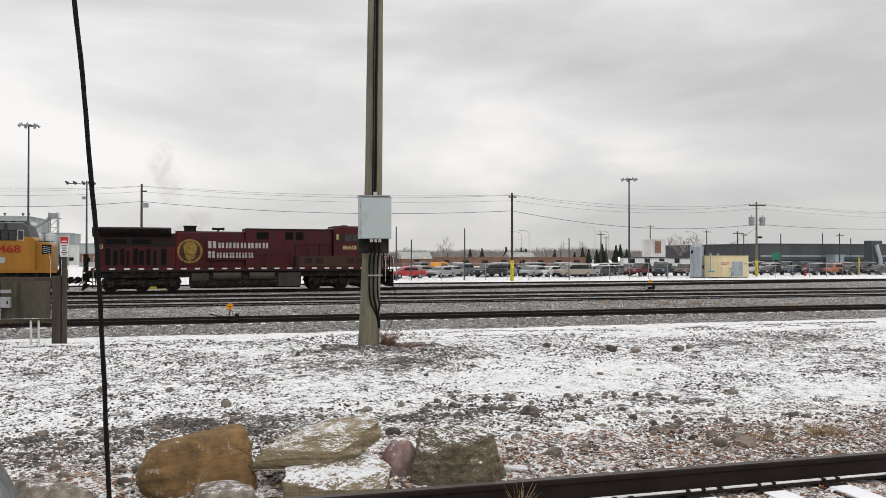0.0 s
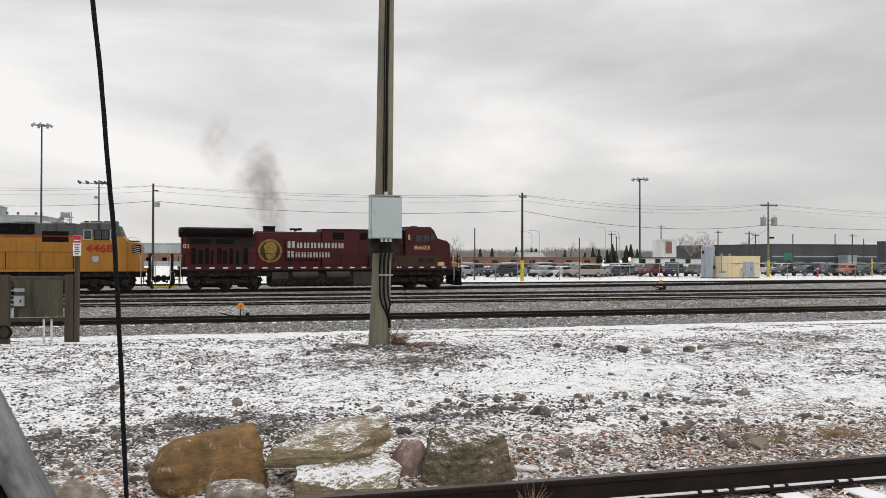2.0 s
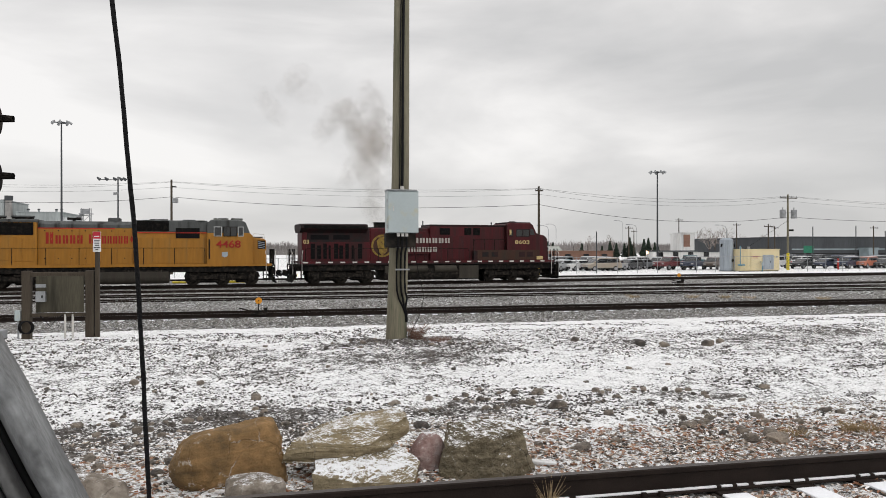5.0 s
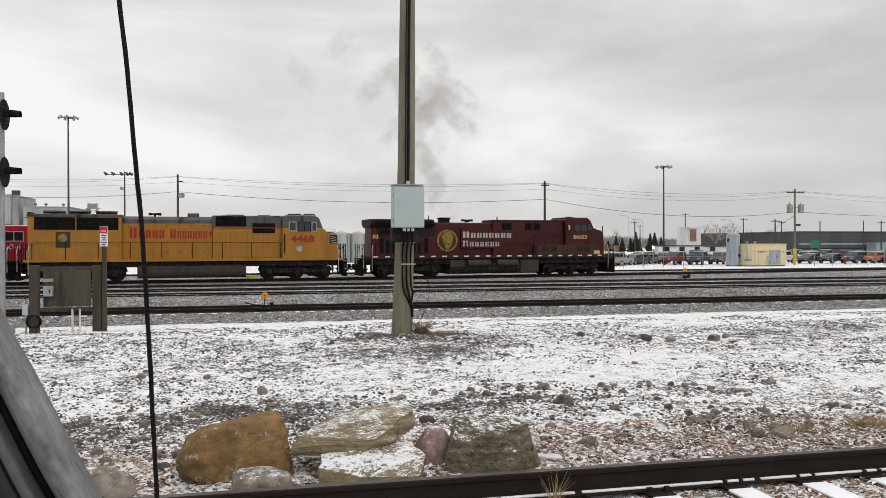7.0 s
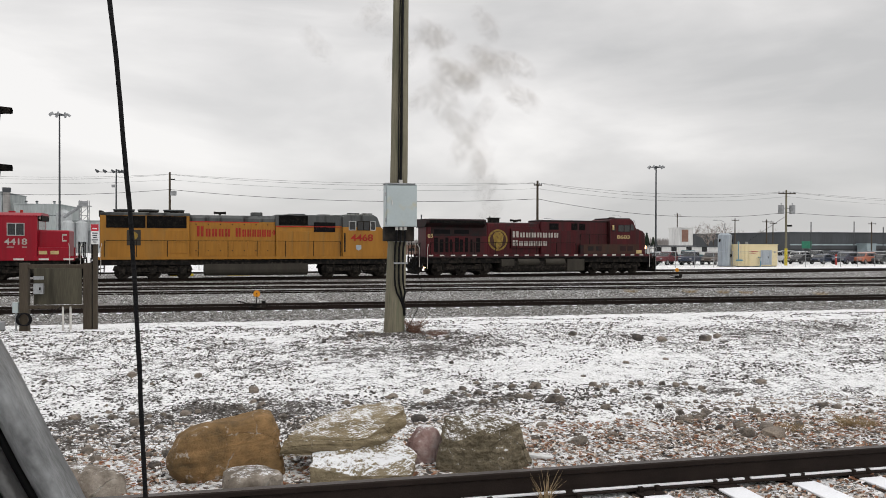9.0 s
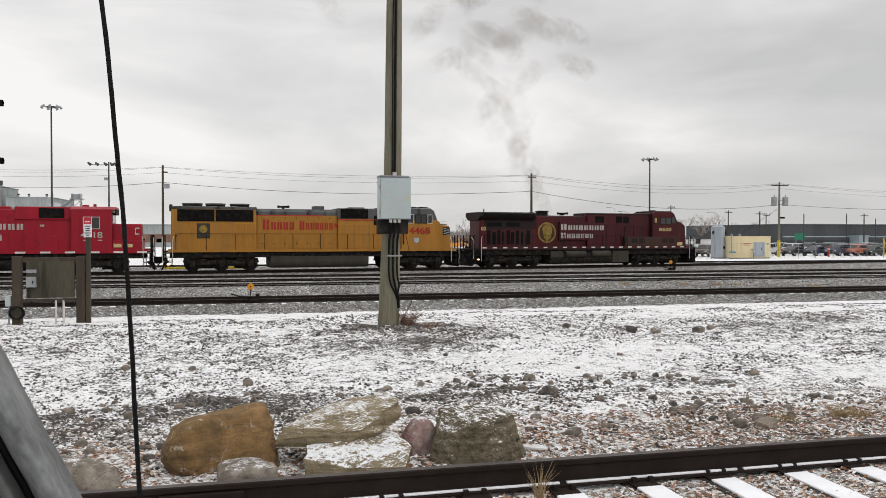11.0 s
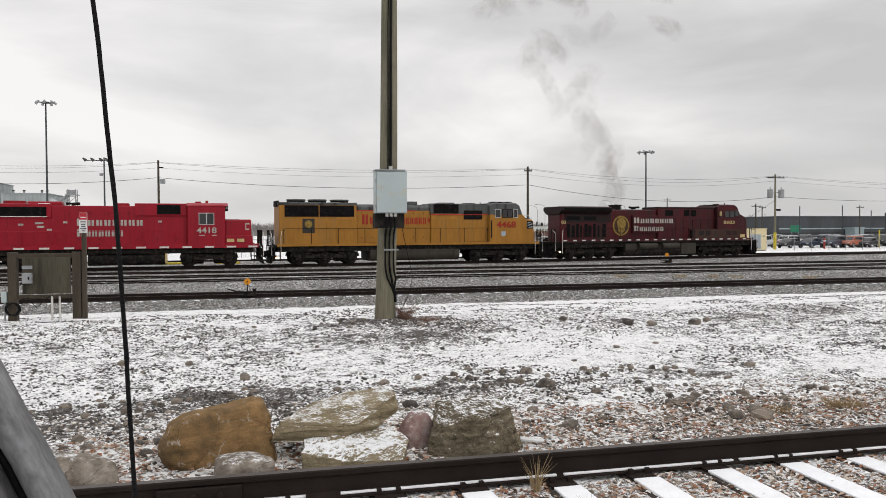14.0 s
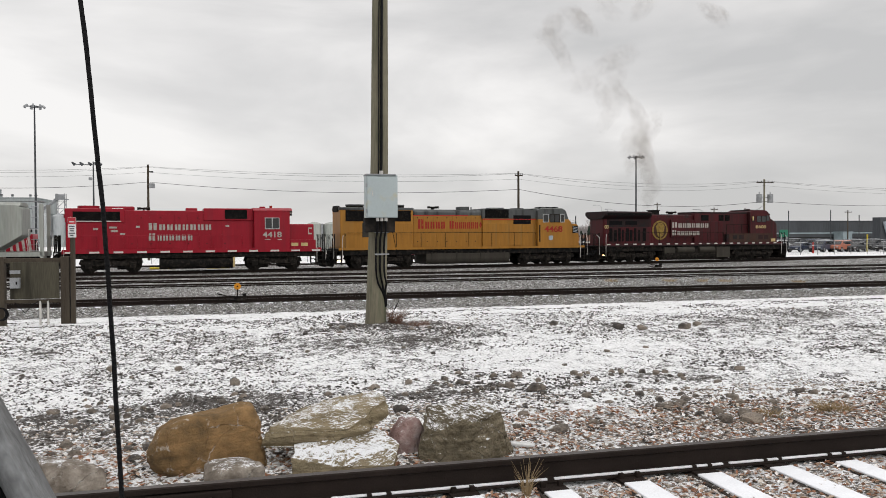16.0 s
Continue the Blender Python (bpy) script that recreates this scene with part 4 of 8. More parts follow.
    # cab and nose
    part("cab", prism([(X(-4.75), 1.5), (X(-4.75), 4.55), (X(-4.5), 4.68), (X(-2.65), 4.68), (X(-2.4), 4.5), (X(-2.1), 3.86), (X(-1.8), 3.8), (X(-1.8), 1.5)], -1.5, 1.5, bevel=0.05), "maroon", th)
    part("cab_roof", boxes((X(-4.6), X(-2.5), -1.2, 1.2, 4.64, 4.75), bevel=0.04), "maroon_dark", th)
    part("nose", prism([(X(-2.0), 1.5), (X(-2.0), 3.86), (X(-1.15), 3.68), (X(-0.9), 3.42), (X(-0.85), 1.5)], -1.1, 1.1, bevel=0.08), "maroon", th)
    cab_window(X(-3.95), X(-2.72), 3.55, 4.18, 1.5, th, "maroon_dark")
    cab_window(X(-4.55), X(-4.2), 3.6, 4.12, 1.5, th, "maroon_dark", split=False)
    part("lower_skirt", boxes((X(-7.3), X(-1.85), -1.512, -1.502, 1.72, 2.5)), "rust_brown", th, "brown rust-stained lower panel")
    for a in (-6.9, -6.1, -3.7, -3.0):
        part("louvre_panel", boxes((X(a), X(a + 0.55), -1.525, -1.51, 1.95, 2.35), bevel=0.005), "maroon_dark", th)
    part("front_quarter_window", prism([(X(-2.68), 3.7), (X(-2.68), 4.22), (X(-2.42), 4.22), (X(-2.28), 3.72)], -1.52, 1.52), "glass", th)
    part("cab_mirror", boxes((X(-4.55), X(-4.42), -1.66, -1.52, 3.72, 4.12)), "letter_gold", th)
    part("windscreen", prism([(X(-2.3), 4.5), (X(-2.32), 4.5), (X(-2.12), 3.82), (X(-2.08), 3.82)], -1.15, 1.15), "glass", th)
    part("antenna_dome", cyl((X(-3.6), 0, 4.74), (X(-3.6), 0, 4.85), 0.35, 0.25), "maroon_dark", th)
    part("blank_plate", boxes((X(-2.1), X(-1.55), -1.525, -1.5, 1.72, 2.0)), "letter_gold", th)
    letters("8603", X(-4.05), 2.98, 0.3, "letter_gold", th, -1.515, 1.3)
    letters("03", X(-21.0), 2.98, 0.3, "letter_gold", th, -1.07, 0.42)
    word_blocks(X(-13.75), X(-9.43), 3.05, 3.54, 8, "letter_white", th, -1.17)
    word_blocks(X(-13.75), X(-10.5), 2.36, 2.82, 7, "letter_white", th, -1.17)
    part("lettering_panel", boxes((X(-13.85), X(-11.2), -1.165, -0.95, 2.2, 3.75), bevel=0.01), "maroon", th)
    em = part("round_emblem", cyl((X(-14.95), -0.95, 2.83), (X(-14.95), -1.0, 2.83), 0.86, n=40), "emblem", th, "round dull yellow emblem")
    part("emblem_ring", cyl((X(-14.95), -0.98, 2.83), (X(-14.95), -1.006, 2.83), 0.72, n=40), "rust_brown", em)
    part("emblem_shield", prism([(X(-15.25), 2.4), (X(-14.95), 2.05), (X(-14.6), 2.4), (X(-14.45), 3.2), (X(-14.75), 3.5), (X(-15.15), 3.5), (X(-15.4), 3.2)], -1.03, -0.99, bevel=0.01), "emblem", em)
    # underside
    tank = fuel_tank(X(-14.9), X(-7.15), 0.2, 1.2, th, "truck_black", "black grimy fuel tank")
    for a, b in ((-13.4, -11.5), (-10.9, -9.1)):
        part("air_reservoir", cyl((X(a), -1.36, 1.04), (X(b), -1.36, 1.04), 0.28, n=20), "tank_brown", th, "long dull brown air reservoir", smooth=False)
    part("side_locker", boxes((X(-14.85), X(-13.7), -1.5, -1.3, 0.75, 1.28), bevel=0.02), "tank_brown", th)
    part("side_locker", boxes((X(-8.85), X(-7.2), -1.5, -1.3, 0.3, 1.28), bevel=0.02), "tank_brown", th)
    bogie([X(-20.1), X(-18.1), X(-16.1)], th)
    bogie([X(-6.0), X(-4.0), X(-2.0)], th)
    steps(X(-21.5), -1, th)
    steps(X(-0.4), 1, th)
    railing(X(-20.9), X(-8.0), th)
    railing(X(-7.6), X(-4.9), th, 3.35, 2.45, gap=1.0)
    for y in (-0.5, 0.5):
        part("nose_post", cyl((X(-0.6), y, 1.5), (X(-0.6), y, 2.75), 0.05, n=8), "frame_black", th)
    part("ditch_light", cyl((X(-0.25), -0.9, 1.15), (X(-0.18), -0.9, 1.15), 0.1, n=12), "lamp_glow", th, "lit ditch light")
    part("step_light", boxes((X(-21.5), X(-21.35), -1.53, -1.5, 0.62, 0.72)), "lamp_glow", th)


def yellow_locomotive():
    ox = -33.6
    X = lambda v: v - ox
    th, fr = loco_base("yellow_locomotive", "yellow and grey freight locomotive with red trim and dark radiator screens", X(-44.5), X(-22.7), ox - 0.4)
    part("walkway", boxes((X(-44.2), X(-22.9), -1.5, 1.5, 1.4, 1.5), bevel=0.01), "loco_grey", th)
    part("side_sill", boxes((X(-44.2), X(-22.9), -1.52, -1.5, 1.38, 1.56), (X(-44.2), X(-22.9), 1.5, 1.52, 1.38, 1.56)), "yellow", th)
    # radiator section
    part("radiator_cabin", boxes((X(-44.0), X(-38.2), -1.25, 1.25, 1.5, 4.5), bevel=0.05), "yellow", th)
    part("radiator_roof", boxes((X(-44.05), X(-38.15), -1.27, 1.27, 4.4, 4.62), bevel=0.06), "loco_grey", th)
    grille(X(-43.6), X(-41.1), 3.56, 4.4, th, 1.255, 16)
    grille(X(-41.02), X(-38.4), 3.56, 4.4, th, 1.255, 16)
    for a in (-42.55, -40.95, -39.25):
        fan = part("radiator_fan", cyl((X(a), 0, 4.6), (X(a), 0, 4.84), 0.68, n=28), "frame_black", th, "round black roof fan")
        part("fan_rim", cyl((X(a), 0, 4.78), (X(a), 0, 4.87), 0.72, n=28), "loco_grey", fan)
    part("sand_box_trim", boxes((X(-44.12), X(-43.9), -0.7, 0.7, 4.3, 4.75), bevel=0.03), "frame_black", th)
    panel = part("rear_panel", boxes((X(-42.3), X(-41.4), -1.27, -1.24, 2.35, 3.42), bevel=0.01), "tank_brown", th)
    part("handbrake_wheel", cyl((X(-41.87), -1.27, 3.02), (X(-41.87), -1.33, 3.02), 0.28, n=20), "emblem", panel)
    part("rear_locker", boxes((X(-40.5), X(-39.9), -1.28, -1.24, 1.9, 3.3), bevel=0.01), "yellow", th)
    hood_doors(X(-39.8), X(-38.3), 1.8, 3.4, "yellow", th, 0.75, 1.25)
    # engine hood
    part("hood", boxes((X(-38.2), X(-32.2), -0.97, 0.97, 1.5, 4.12), bevel=0.04), "yellow", th)
    part("hood_roof", prism([(-0.99, 4.05), (-0.99, 4.3), (-0.7, 4.52), (0.7, 4.52), (0.99, 4.3), (0.99, 4.05)], X(-38.2), X(-32.2), axis="x", bevel=0.03), "loco_grey", th)
    part("red_stripe", boxes((X(-38.2), X(-33.4), -0.985, 0.985, 4.0, 4.06), (X(-32.2), X(-24.6), -1.2, 1.2, 3.72, 3.78)), "red_trim", th)
    hood_doors(X(-38.1), X(-32.3), 2.75, 3.95, "yellow", th, 0.83, 0.97)
    hood_doors(X(-38.1), X(-32.3), 1.6, 2.68, "yellow", th, 0.97, 0.97)
    part("stack", boxes((X(-33.9), X(-33.1), -0.5, 0.5, 4.5, 4.78), bevel=0.05), "loco_grey", th)
    horn(X(-36.1), 4.55, th)
    word_blocks(X(-37.74), X(-35.35), 2.99, 3.75, 5, "letter_red", th, -1.0, 1.35)
    word_blocks(X(-35.07), X(-32.5), 2.99, 3.62, 7, "letter_red", th, -1.0, 1.2)
    part("small_emblem", prism([(X(-32.47), 3.3), (X(-32.33), 3.55), (X(-32.22), 3.3), (X(-32.33), 3.05)], -1.01, -0.98), "letter_red", th)
    # dynamic brake, blower, cab
    part("brake_cabin", boxes((X(-32.2), X(-27.3), -1.15, 1.15, 1.5, 4.35), bevel=0.04), "yellow", th)
    part("brake_cabin_roof", boxes((X(-32.25), X(-27.3), -1.17, 1.17, 3.78, 4.62), bevel=0.08), "loco_grey", th)
    grille(X(-32.0), X(-29.9), 3.86, 4.56, th, 1.175, 14)
    grille(X(-29.45), X(-27.85), 3.5, 4.08, th, 1.175, 12, vertical=True)
    part("lower_screen", boxes((X(-29.45), X(-27.85), -1.18, 1.18, 3.36, 3.52)), "grille", th)
    hood_doors(X(-32.1), X(-27.5), 1.6, 3.4, "yellow", th, 1.15, 1.15)
    part("roof_box", boxes((X(-31.2), X(-30.0), -0.5, 0.5, 4.6, 4.72), (X(-29.0), X(-28.1), -0.4, 0.4, 4.6, 4.7), bevel=0.03), "loco_grey", th)
    part("cab", prism([(X(-27.35), 1.5), (X(-27.35), 3.75), (X(-24.42), 3.75), (X(-24.2), 3.55), (X(-24.2), 1.5)], -1.52, 1.52, bevel=0.03), "yellow", th)
    part("cab_top", prism([(X(-27.35), 3.72), (X(-27.35), 4.5), (X(-27.0), 4.66), (X(-25.0), 4.66), (X(-24.7), 4.5), (X(-24.4), 3.72)], -1.5, 1.5, bevel=0.05), "loco_grey", th)
    part("cab_roof_snow", boxes((X(-27.1), X(-24.9), -1.3, 1.3, 4.655, 4.7), bevel=0.015), "hopper", th, "pale snow-dusted roof")
    for a in (-26.6, -25.6):
        part("air_conditioner", boxes((X(a), X(a + 0.75), -0.5, 0.5, 4.69, 4.83), bevel=0.04), "loco_grey", th)
    cab_window(X(-26.9), X(-26.35), 3.5, 4.2, 1.51, th, split=False)
    cab_window(X(-26.25), X(-25.3), 3.5, 4.2, 1.51, th, "frame_black", split=True)
    cab_window(X(-25.25), X(-24.85), 3.5, 4.2, 1.51, th, split=False)
    part("windscreen", prism([(X(-24.72), 4.42), (X(-24.76), 4.42), (X(-24.42), 3.62), (X(-24.36), 3.62)], -1.25, 1.25), "glass", th)
    part("nose", prism([(X(-24.3), 1.5), (X(-24.3), 3.46), (X(-23.4), 3.36), (X(-23.25), 3.2), (X(-23.2), 1.5)], -1.15, 1.15, bevel=0.06), "yellow", th)
    part("nose_top_snow", boxes((X(-24.25), X(-23.45), -1.0, 1.0, 3.43, 3.5), bevel=0.02), "loco_grey", th)
    ng = part("nose_grille", boxes((X(-23.85), X(-23.3), -1.17, -1.14, 2.62, 3.22)), "grille", th, "dark blue-black nose panel")
    for k in range(4):
        part("grille_stripe", prism([(X(-23.8), 2.72 + k * 0.13), (X(-23.35), 2.64 + k * 0.13), (X(-23.35), 2.68 + k * 0.13), (X(-23.8), 2.77 + k * 0.13)], -1.18, -1.165), "blue_grey", ng)
    letters("4468", X(-26.75), 2.7, 0.52, "letter_red", th, -1.545, 1.7)
    part("cab_badge", prism([(X(-26.35), 2.1), (X(-26.15), 2.0), (X(-25.95), 2.1), (X(-25.95), 2.4), (X(-26.35), 2.4)], -1.54, -1.51), "blue_grey", th)
    part("cab_door_handle", boxes((X(-27.25), X(-27.15), -1.56, -1.52, 1.9, 3.3)), "frame_black", th)
    for a in np.arange(-37.8, -32.4, 0.83):
        for z in (1.95, 3.82):
            part("door_latch", boxes((X(a), X(a + 0.07), -1.02, -0.98, z, z + 0.07)), "rust_brown", th)
    for a, w in ((-43.5, 0.9), (-42.2, 1.3), (-40.3, 0.8), (-31.6, 0.7), (-28.0, 0.5)):
        part("roof_paint_patch", boxes((X(a), X(a + w), -1.28, -1.1, 4.615, 4.635)), "hopper", th, "peeling pale paint along the roof edge")
    for a in (-26.9, -26.3, -25.7):
        part("roof_fitting", boxes((X(a), X(a + 0.25), -1.1, -0.8, 4.69, 4.8), bevel=0.02), "frame_black", th)
    part("nose_rail", tube([(X(-24.2), -1.0, 3.46), (X(-24.1), -1.0, 3.72), (X(-23.4), -1.0, 3.66), (X(-23.35), -1.0, 3.36)], 0.02), "handrail_white", th)
    fuel_tank(X(-37.2), X(-29.9), 0.2, 1.15, th, "tank_brown", "brown-grey fuel tank")
    part("air_line", cyl((X(-37.5), -1.3, 1.27), (X(-29.5), -1.3, 1.27), 0.11, n=10), "frame_black", th)
    bogie([X(-42.6), X(-40.6), X(-38.6)], th)
    bogie([X(-28.3), X(-26.3), X(-24.3)], th)
    steps(X(-44.25), -1, th)
    steps(X(-22.95), 1, th)
    railing(X(-43.7), X(-27.5), th, 2.68)
    part("step_light", boxes((X(-44.3), X(-44.1), -1.53, -1.5, 0.5, 0.62)), "lamp_glow", th)


def red_locomotive():
    ox = -54.55
    X = lambda v: v + 53.25 - 1.45
    th, fr = loco_base("red_locomotive", "clean bright red four-axle locomotive with a black fuel tank", X(-60.9), X(-42.9), ox)
    part("walkway", boxes((X(-60.5), X(-43.1), -1.5, 1.5, 1.4, 1.5), bevel=0.01), "bright_red", th)
    part("side_sill", boxes((X(-60.5), X(-43.1), -1.52, -1.5, 1.34, 1.62), (X(-60.5), X(-43.1), 1.5, 1.52, 1.34, 1.62)), "bright_red", th)
    reflectors([X(v) for v in np.arange(-60.0, -43.4, 1.5)], 1.42, th, w=0.62, h=0.12)
    part("hood", boxes((X(-60.3), X(-47.9), -0.95, 0.95, 1.5, 4.3), bevel=0.06), "bright_red", th)
    part("radiator_box", boxes((X(-60.35), X(-56.6), -1.02, 1.02, 3.45, 4.42), bevel=0.06), "bright_red", th)
    grille(X(-59.85), X(-56.9), 3.58, 4.2, th, 1.025, 12)
    part("grille_trim", boxes((X(-59.9), X(-56.85), -1.05, -1.02, 3.52, 3.57)), "reflector", th)
    part("radiator_fan", cyl((X(-58.95), 0, 4.4), (X(-58.95), 0, 4.62), 0.7, n=28), "bright_red", th, "round red roof fan")
    part("fan_housing", boxes((X(-58.1), X(-56.0), -0.7, 0.7, 4.28, 4.58), bevel=0.08), "bright_red", th)
    part("rear_class_light", cyl((X(-60.45), -0.5, 3.9), (X(-60.3), -0.5, 3.9), 0.14, n=12), "bright_red", th)
    hood_doors(X(-56.6), X(-50.1), 1.65, 4.0, "bright_red", th, 0.8)
    hood_doors(X(-60.1), X(-56.7), 1.65, 3.4, "bright_red", th, 0.85)
    part("roof_stack", boxes((X(-52.6), X(-51.8), -0.4, 0.4, 4.25, 4.5), bevel=0.05), "bright_red", th)
    horn(X(-55.4), 4.3, th)
    part("air_intake_box", boxes((X(-51.4), X(-47.95), -1.05, 1.05, 3.6, 4.48), bevel=0.05), "bright_red", th)
    grille(X(-49.95), X(-48.4), 3.72, 4.38, th, 1.055, 10)
    word_blocks(X(-55.1), X(-50.8), 2.93, 3.42, 8, "letter_white", th, -0.985)
    word_blocks(X(-55.1), X(-52.1), 2.2, 2.7, 7, "letter_white", th, -0.985)
    part("cab", boxes((X(-47.95), X(-45.4), -1.5, 1.5, 1.5, 4.36), bevel=0.05), "bright_red", th)
    part("cab_roof", prism([(-1.55, 4.3), (-1.0, 4.52), (1.0, 4.52), (1.55, 4.3)], X(-48.0), X(-45.2), axis="x", bevel=0.03), "bright_red", th)
    part("number_board", boxes((X(-45.75), X(-45.18), -1.2, 1.2, 3.98, 4.35), bevel=0.02), "frame_black", th)
    part("roof_beacon", cyl((X(-46.6), -0.2, 4.5), (X(-46.6), -0.2, 4.72), 0.1, n=10), "letter_red", th)
    part("roof_antenna", boxes((X(-47.4), X(-47.0), -0.2, 0.2, 4.5, 4.66), bevel=0.03), "bright_red", th)
    cab_window(X(-47.2), X(-46.15), 2.98, 3.82, 1.5, th)
    part("front_door_window", boxes((X(-45.42), X(-45.38), -1.1, 1.1, 3.4, 3.95)), "glass", th)
    letters("4418", X(-45.72), 4.08, 0.2, "letter_white", th, -1.21, 0.5)
    letters("4418", X(-47.35), 2.38, 0.42, "letter_white", th, -1.52, 1.35)
    part("small_plate", boxes((X(-47.2), X(-46.8), -1.52, -1.5, 2.2, 2.26), (X(-46.3), X(-46.0), -1.52, -1.5, 2.2, 2.26)), "letter_white", th)
    part("nose", boxes((X(-45.45), X(-43.55), -1.0, 1.0, 1.5, 3.36), bevel=0.1), "bright_red", th)
    part("nose_letter_block", boxes((X(-43.98), X(-43.92), -1.02, -1.0, 2.6, 3.1), (X(-43.92), X(-43.7), -1.02, -1.0, 3.0, 3.1), (X(-43.92), X(-43.7), -1.02, -1.0, 2.6, 2.7)), "letter_white", th)
    part("battery_box", boxes((X(-45.38), X(-43.5), -1.48, -0.95, 1.5, 2.2), bevel=0.03), "bright_red", th)
    part("battery_box", boxes((X(-45.38), X(-43.5), 0.95, 1.48, 1.5, 2.2), bevel=0.03), "bright_red", th)
    for a in (-45.3, -44.6):
        part("warning_label", boxes((X(a), X(a + 0.5), -1.515, -1.5, 1.75, 1.98)), "letter_gold", th)
    for a, z, w in ((-58.6, 2.95, 0.3), (-57.6, 3.05, 0.5), (-57.5, 2.8, 0.45), (-55.9, 3.1, 0.25), (-49.9, 3.15, 0.25), (-56.9, 2.6, 0.3)):
        part("data_sticker", boxes((X(a), X(a + w), -0.985, -0.95, z, z + 0.13)), "letter_white", th)
    for k in range(14):
        part("door_bolt", boxes((X(-56.2 + k * 0.62), X(-56.12 + k * 0.62), -0.985, -0.95, 3.75 if k % 2 else 1.95, 3.81 if k % 2 else 2.01)), "maroon_dark", th)
    part("roof_seam", boxes((X(-60.2), X(-51.4), -0.965, -0.955, 3.93, 3.95)), "maroon_dark", th)
    for a, b in ((-60.1, -59.0), (-53.2, -51.9), (-50.2, -48.7)):
        part("ledge_snow", boxes((X(a), X(b), -1.49, -1.0, 1.5, 1.53), bevel=0.01), "snow", th, "thin snow on the walkway")
    part("roof_snow", boxes((X(-57.4), X(-56.7), -1.03, -0.9, 4.4, 4.44), bevel=0.01), "snow", th)
    fuel_tank(X(-54.4), X(-49.4), 0.2, 0.95, th, "frame_black", "black fuel tank")
    part("air_reservoir", cyl((X(-54.6), -1.2, 1.15), (X(-49.2), -1.2, 1.15), 0.2, n=14), "frame_black", th)
    part("tank_end_gauge", boxes((X(-49.45), X(-49.3), -1.44, -1.3, 0.3, 1.0)), "letter_gold", th)
    bogie([X(-58.9), X(-56.1)], th)
    bogie([X(-47.9), X(-45.1)], th)
    steps(X(-60.7), -1, th)
    steps(X(-43.1), 1, th)
    railing(X(-60.2), X(-48.8), th, 2.55, mat="bright_red")


def hopper_car():
    ox = -71.75
    X = lambda v: v + 70.95 - 1.45
    th = empty("hopper_car", "pale grey covered hopper wagon coupled behind the red locomotive", "railway wagon", on_line(train_at(0) + ox))
    MOVERS.append((th, ox))
    body = part("body", prism([(X(-63.3), 4.4), (X(-63.6), 4.62), (X(-76.6), 4.62), (X(-76.9), 4.4), (X(-76.9), 2.6), (X(-75.0), 1.4), (X(-73), 0.7), (X(-71), 1.4), (X(-69.2), 1.4), (X(-67.2), 0.7), (X(-65.2), 1.4), (X(-63.3), 2.6)], -1.5, 1.5, bevel=0.06), "hopper", th)
    part("roof", prism([(-1.5, 4.55), (-1.1, 4.78), (1.1, 4.78), (1.5, 4.55)], X(-76.7), X(-63.4), axis="x"), "hopper", th)
    part("running_board", boxes((X(-76.9), X(-62.2), -0.35, 0.35, 4.88, 4.92), (X(-62.6), X(-62.2), -1.2, 1.2, 4.84, 4.9)), "steel_grey", th)
    for a in (-64.9, -67.2, -69.2, -71.2, -73.5):
        part("side_rib", boxes((X(a) - 0.05, X(a) + 0.05, -1.56, 1.56, 1.3, 4.5)), "hopper", body)
    part("side_sill", boxes((X(-77.2), X(-62.0), -1.5, -1.3, 1.2, 1.5), (X(-77.2), X(-62.0), 1.3, 1.5, 1.2, 1.5)), "hopper", th)
    part("centre_sill", boxes((X(-77.3), X(-61.9), -0.3, 0.3, 0.8, 1.2)), "frame_black", th)
    for a in (-62.15, -77.05):
        part("end_sill", boxes((X(a) - 0.1, X(a) + 0.1, -1.5, 1.5, 1.1, 1.5)), "hopper", th)
        for y in (-1.4, 1.4):
            part("end_post", boxes((X(a) - 0.12, X(a) + 0.12, y - 0.12, y + 0.12, 1.5, 4.7)), "hopper", th)
    bm = bmesh.new()
    for k in range(9):
        box(bm, X(-62.75), X(-62.3), -1.58, -1.55, 1.6 + k * 0.36, 1.63 + k * 0.36)
    part("ladder", bm, "steel_grey", th)
    part("grab_rail", tube([(X(-62.9), -1.5, 1.5), (X(-62.9), -1.5, 3.0), (X(-61.95), -1.45, 3.0), (X(-61.95), -1.45, 1.5)], 0.02), "handrail_white", th)
    part("brake_wheel", cyl((X(-61.9), 0.5, 2.6), (X(-61.82), 0.5, 2.6), 0.28, n=16), "steel_grey", th)
    for k, w in enumerate((1.2, 0.9, 1.1, 0.7)):
        part("data_lettering_bar", boxes((X(-66.9), X(-66.9 + w), -1.515, -1.49, 2.5 - k * 0.17, 2.56 - k * 0.17)), "ink", th)
    part("coupler", boxes((X(-62.0), X(-61.2), -0.15, 0.15, 0.7, 1.0), bevel=0.02), "frame_black", th)
    bogie([X(-64.6), X(-62.9)], th)
    bogie([X(-76.3), X(-74.6)], th)


maroon_locomotive()
yellow_locomotive()
red_locomotive()
hopper_car()


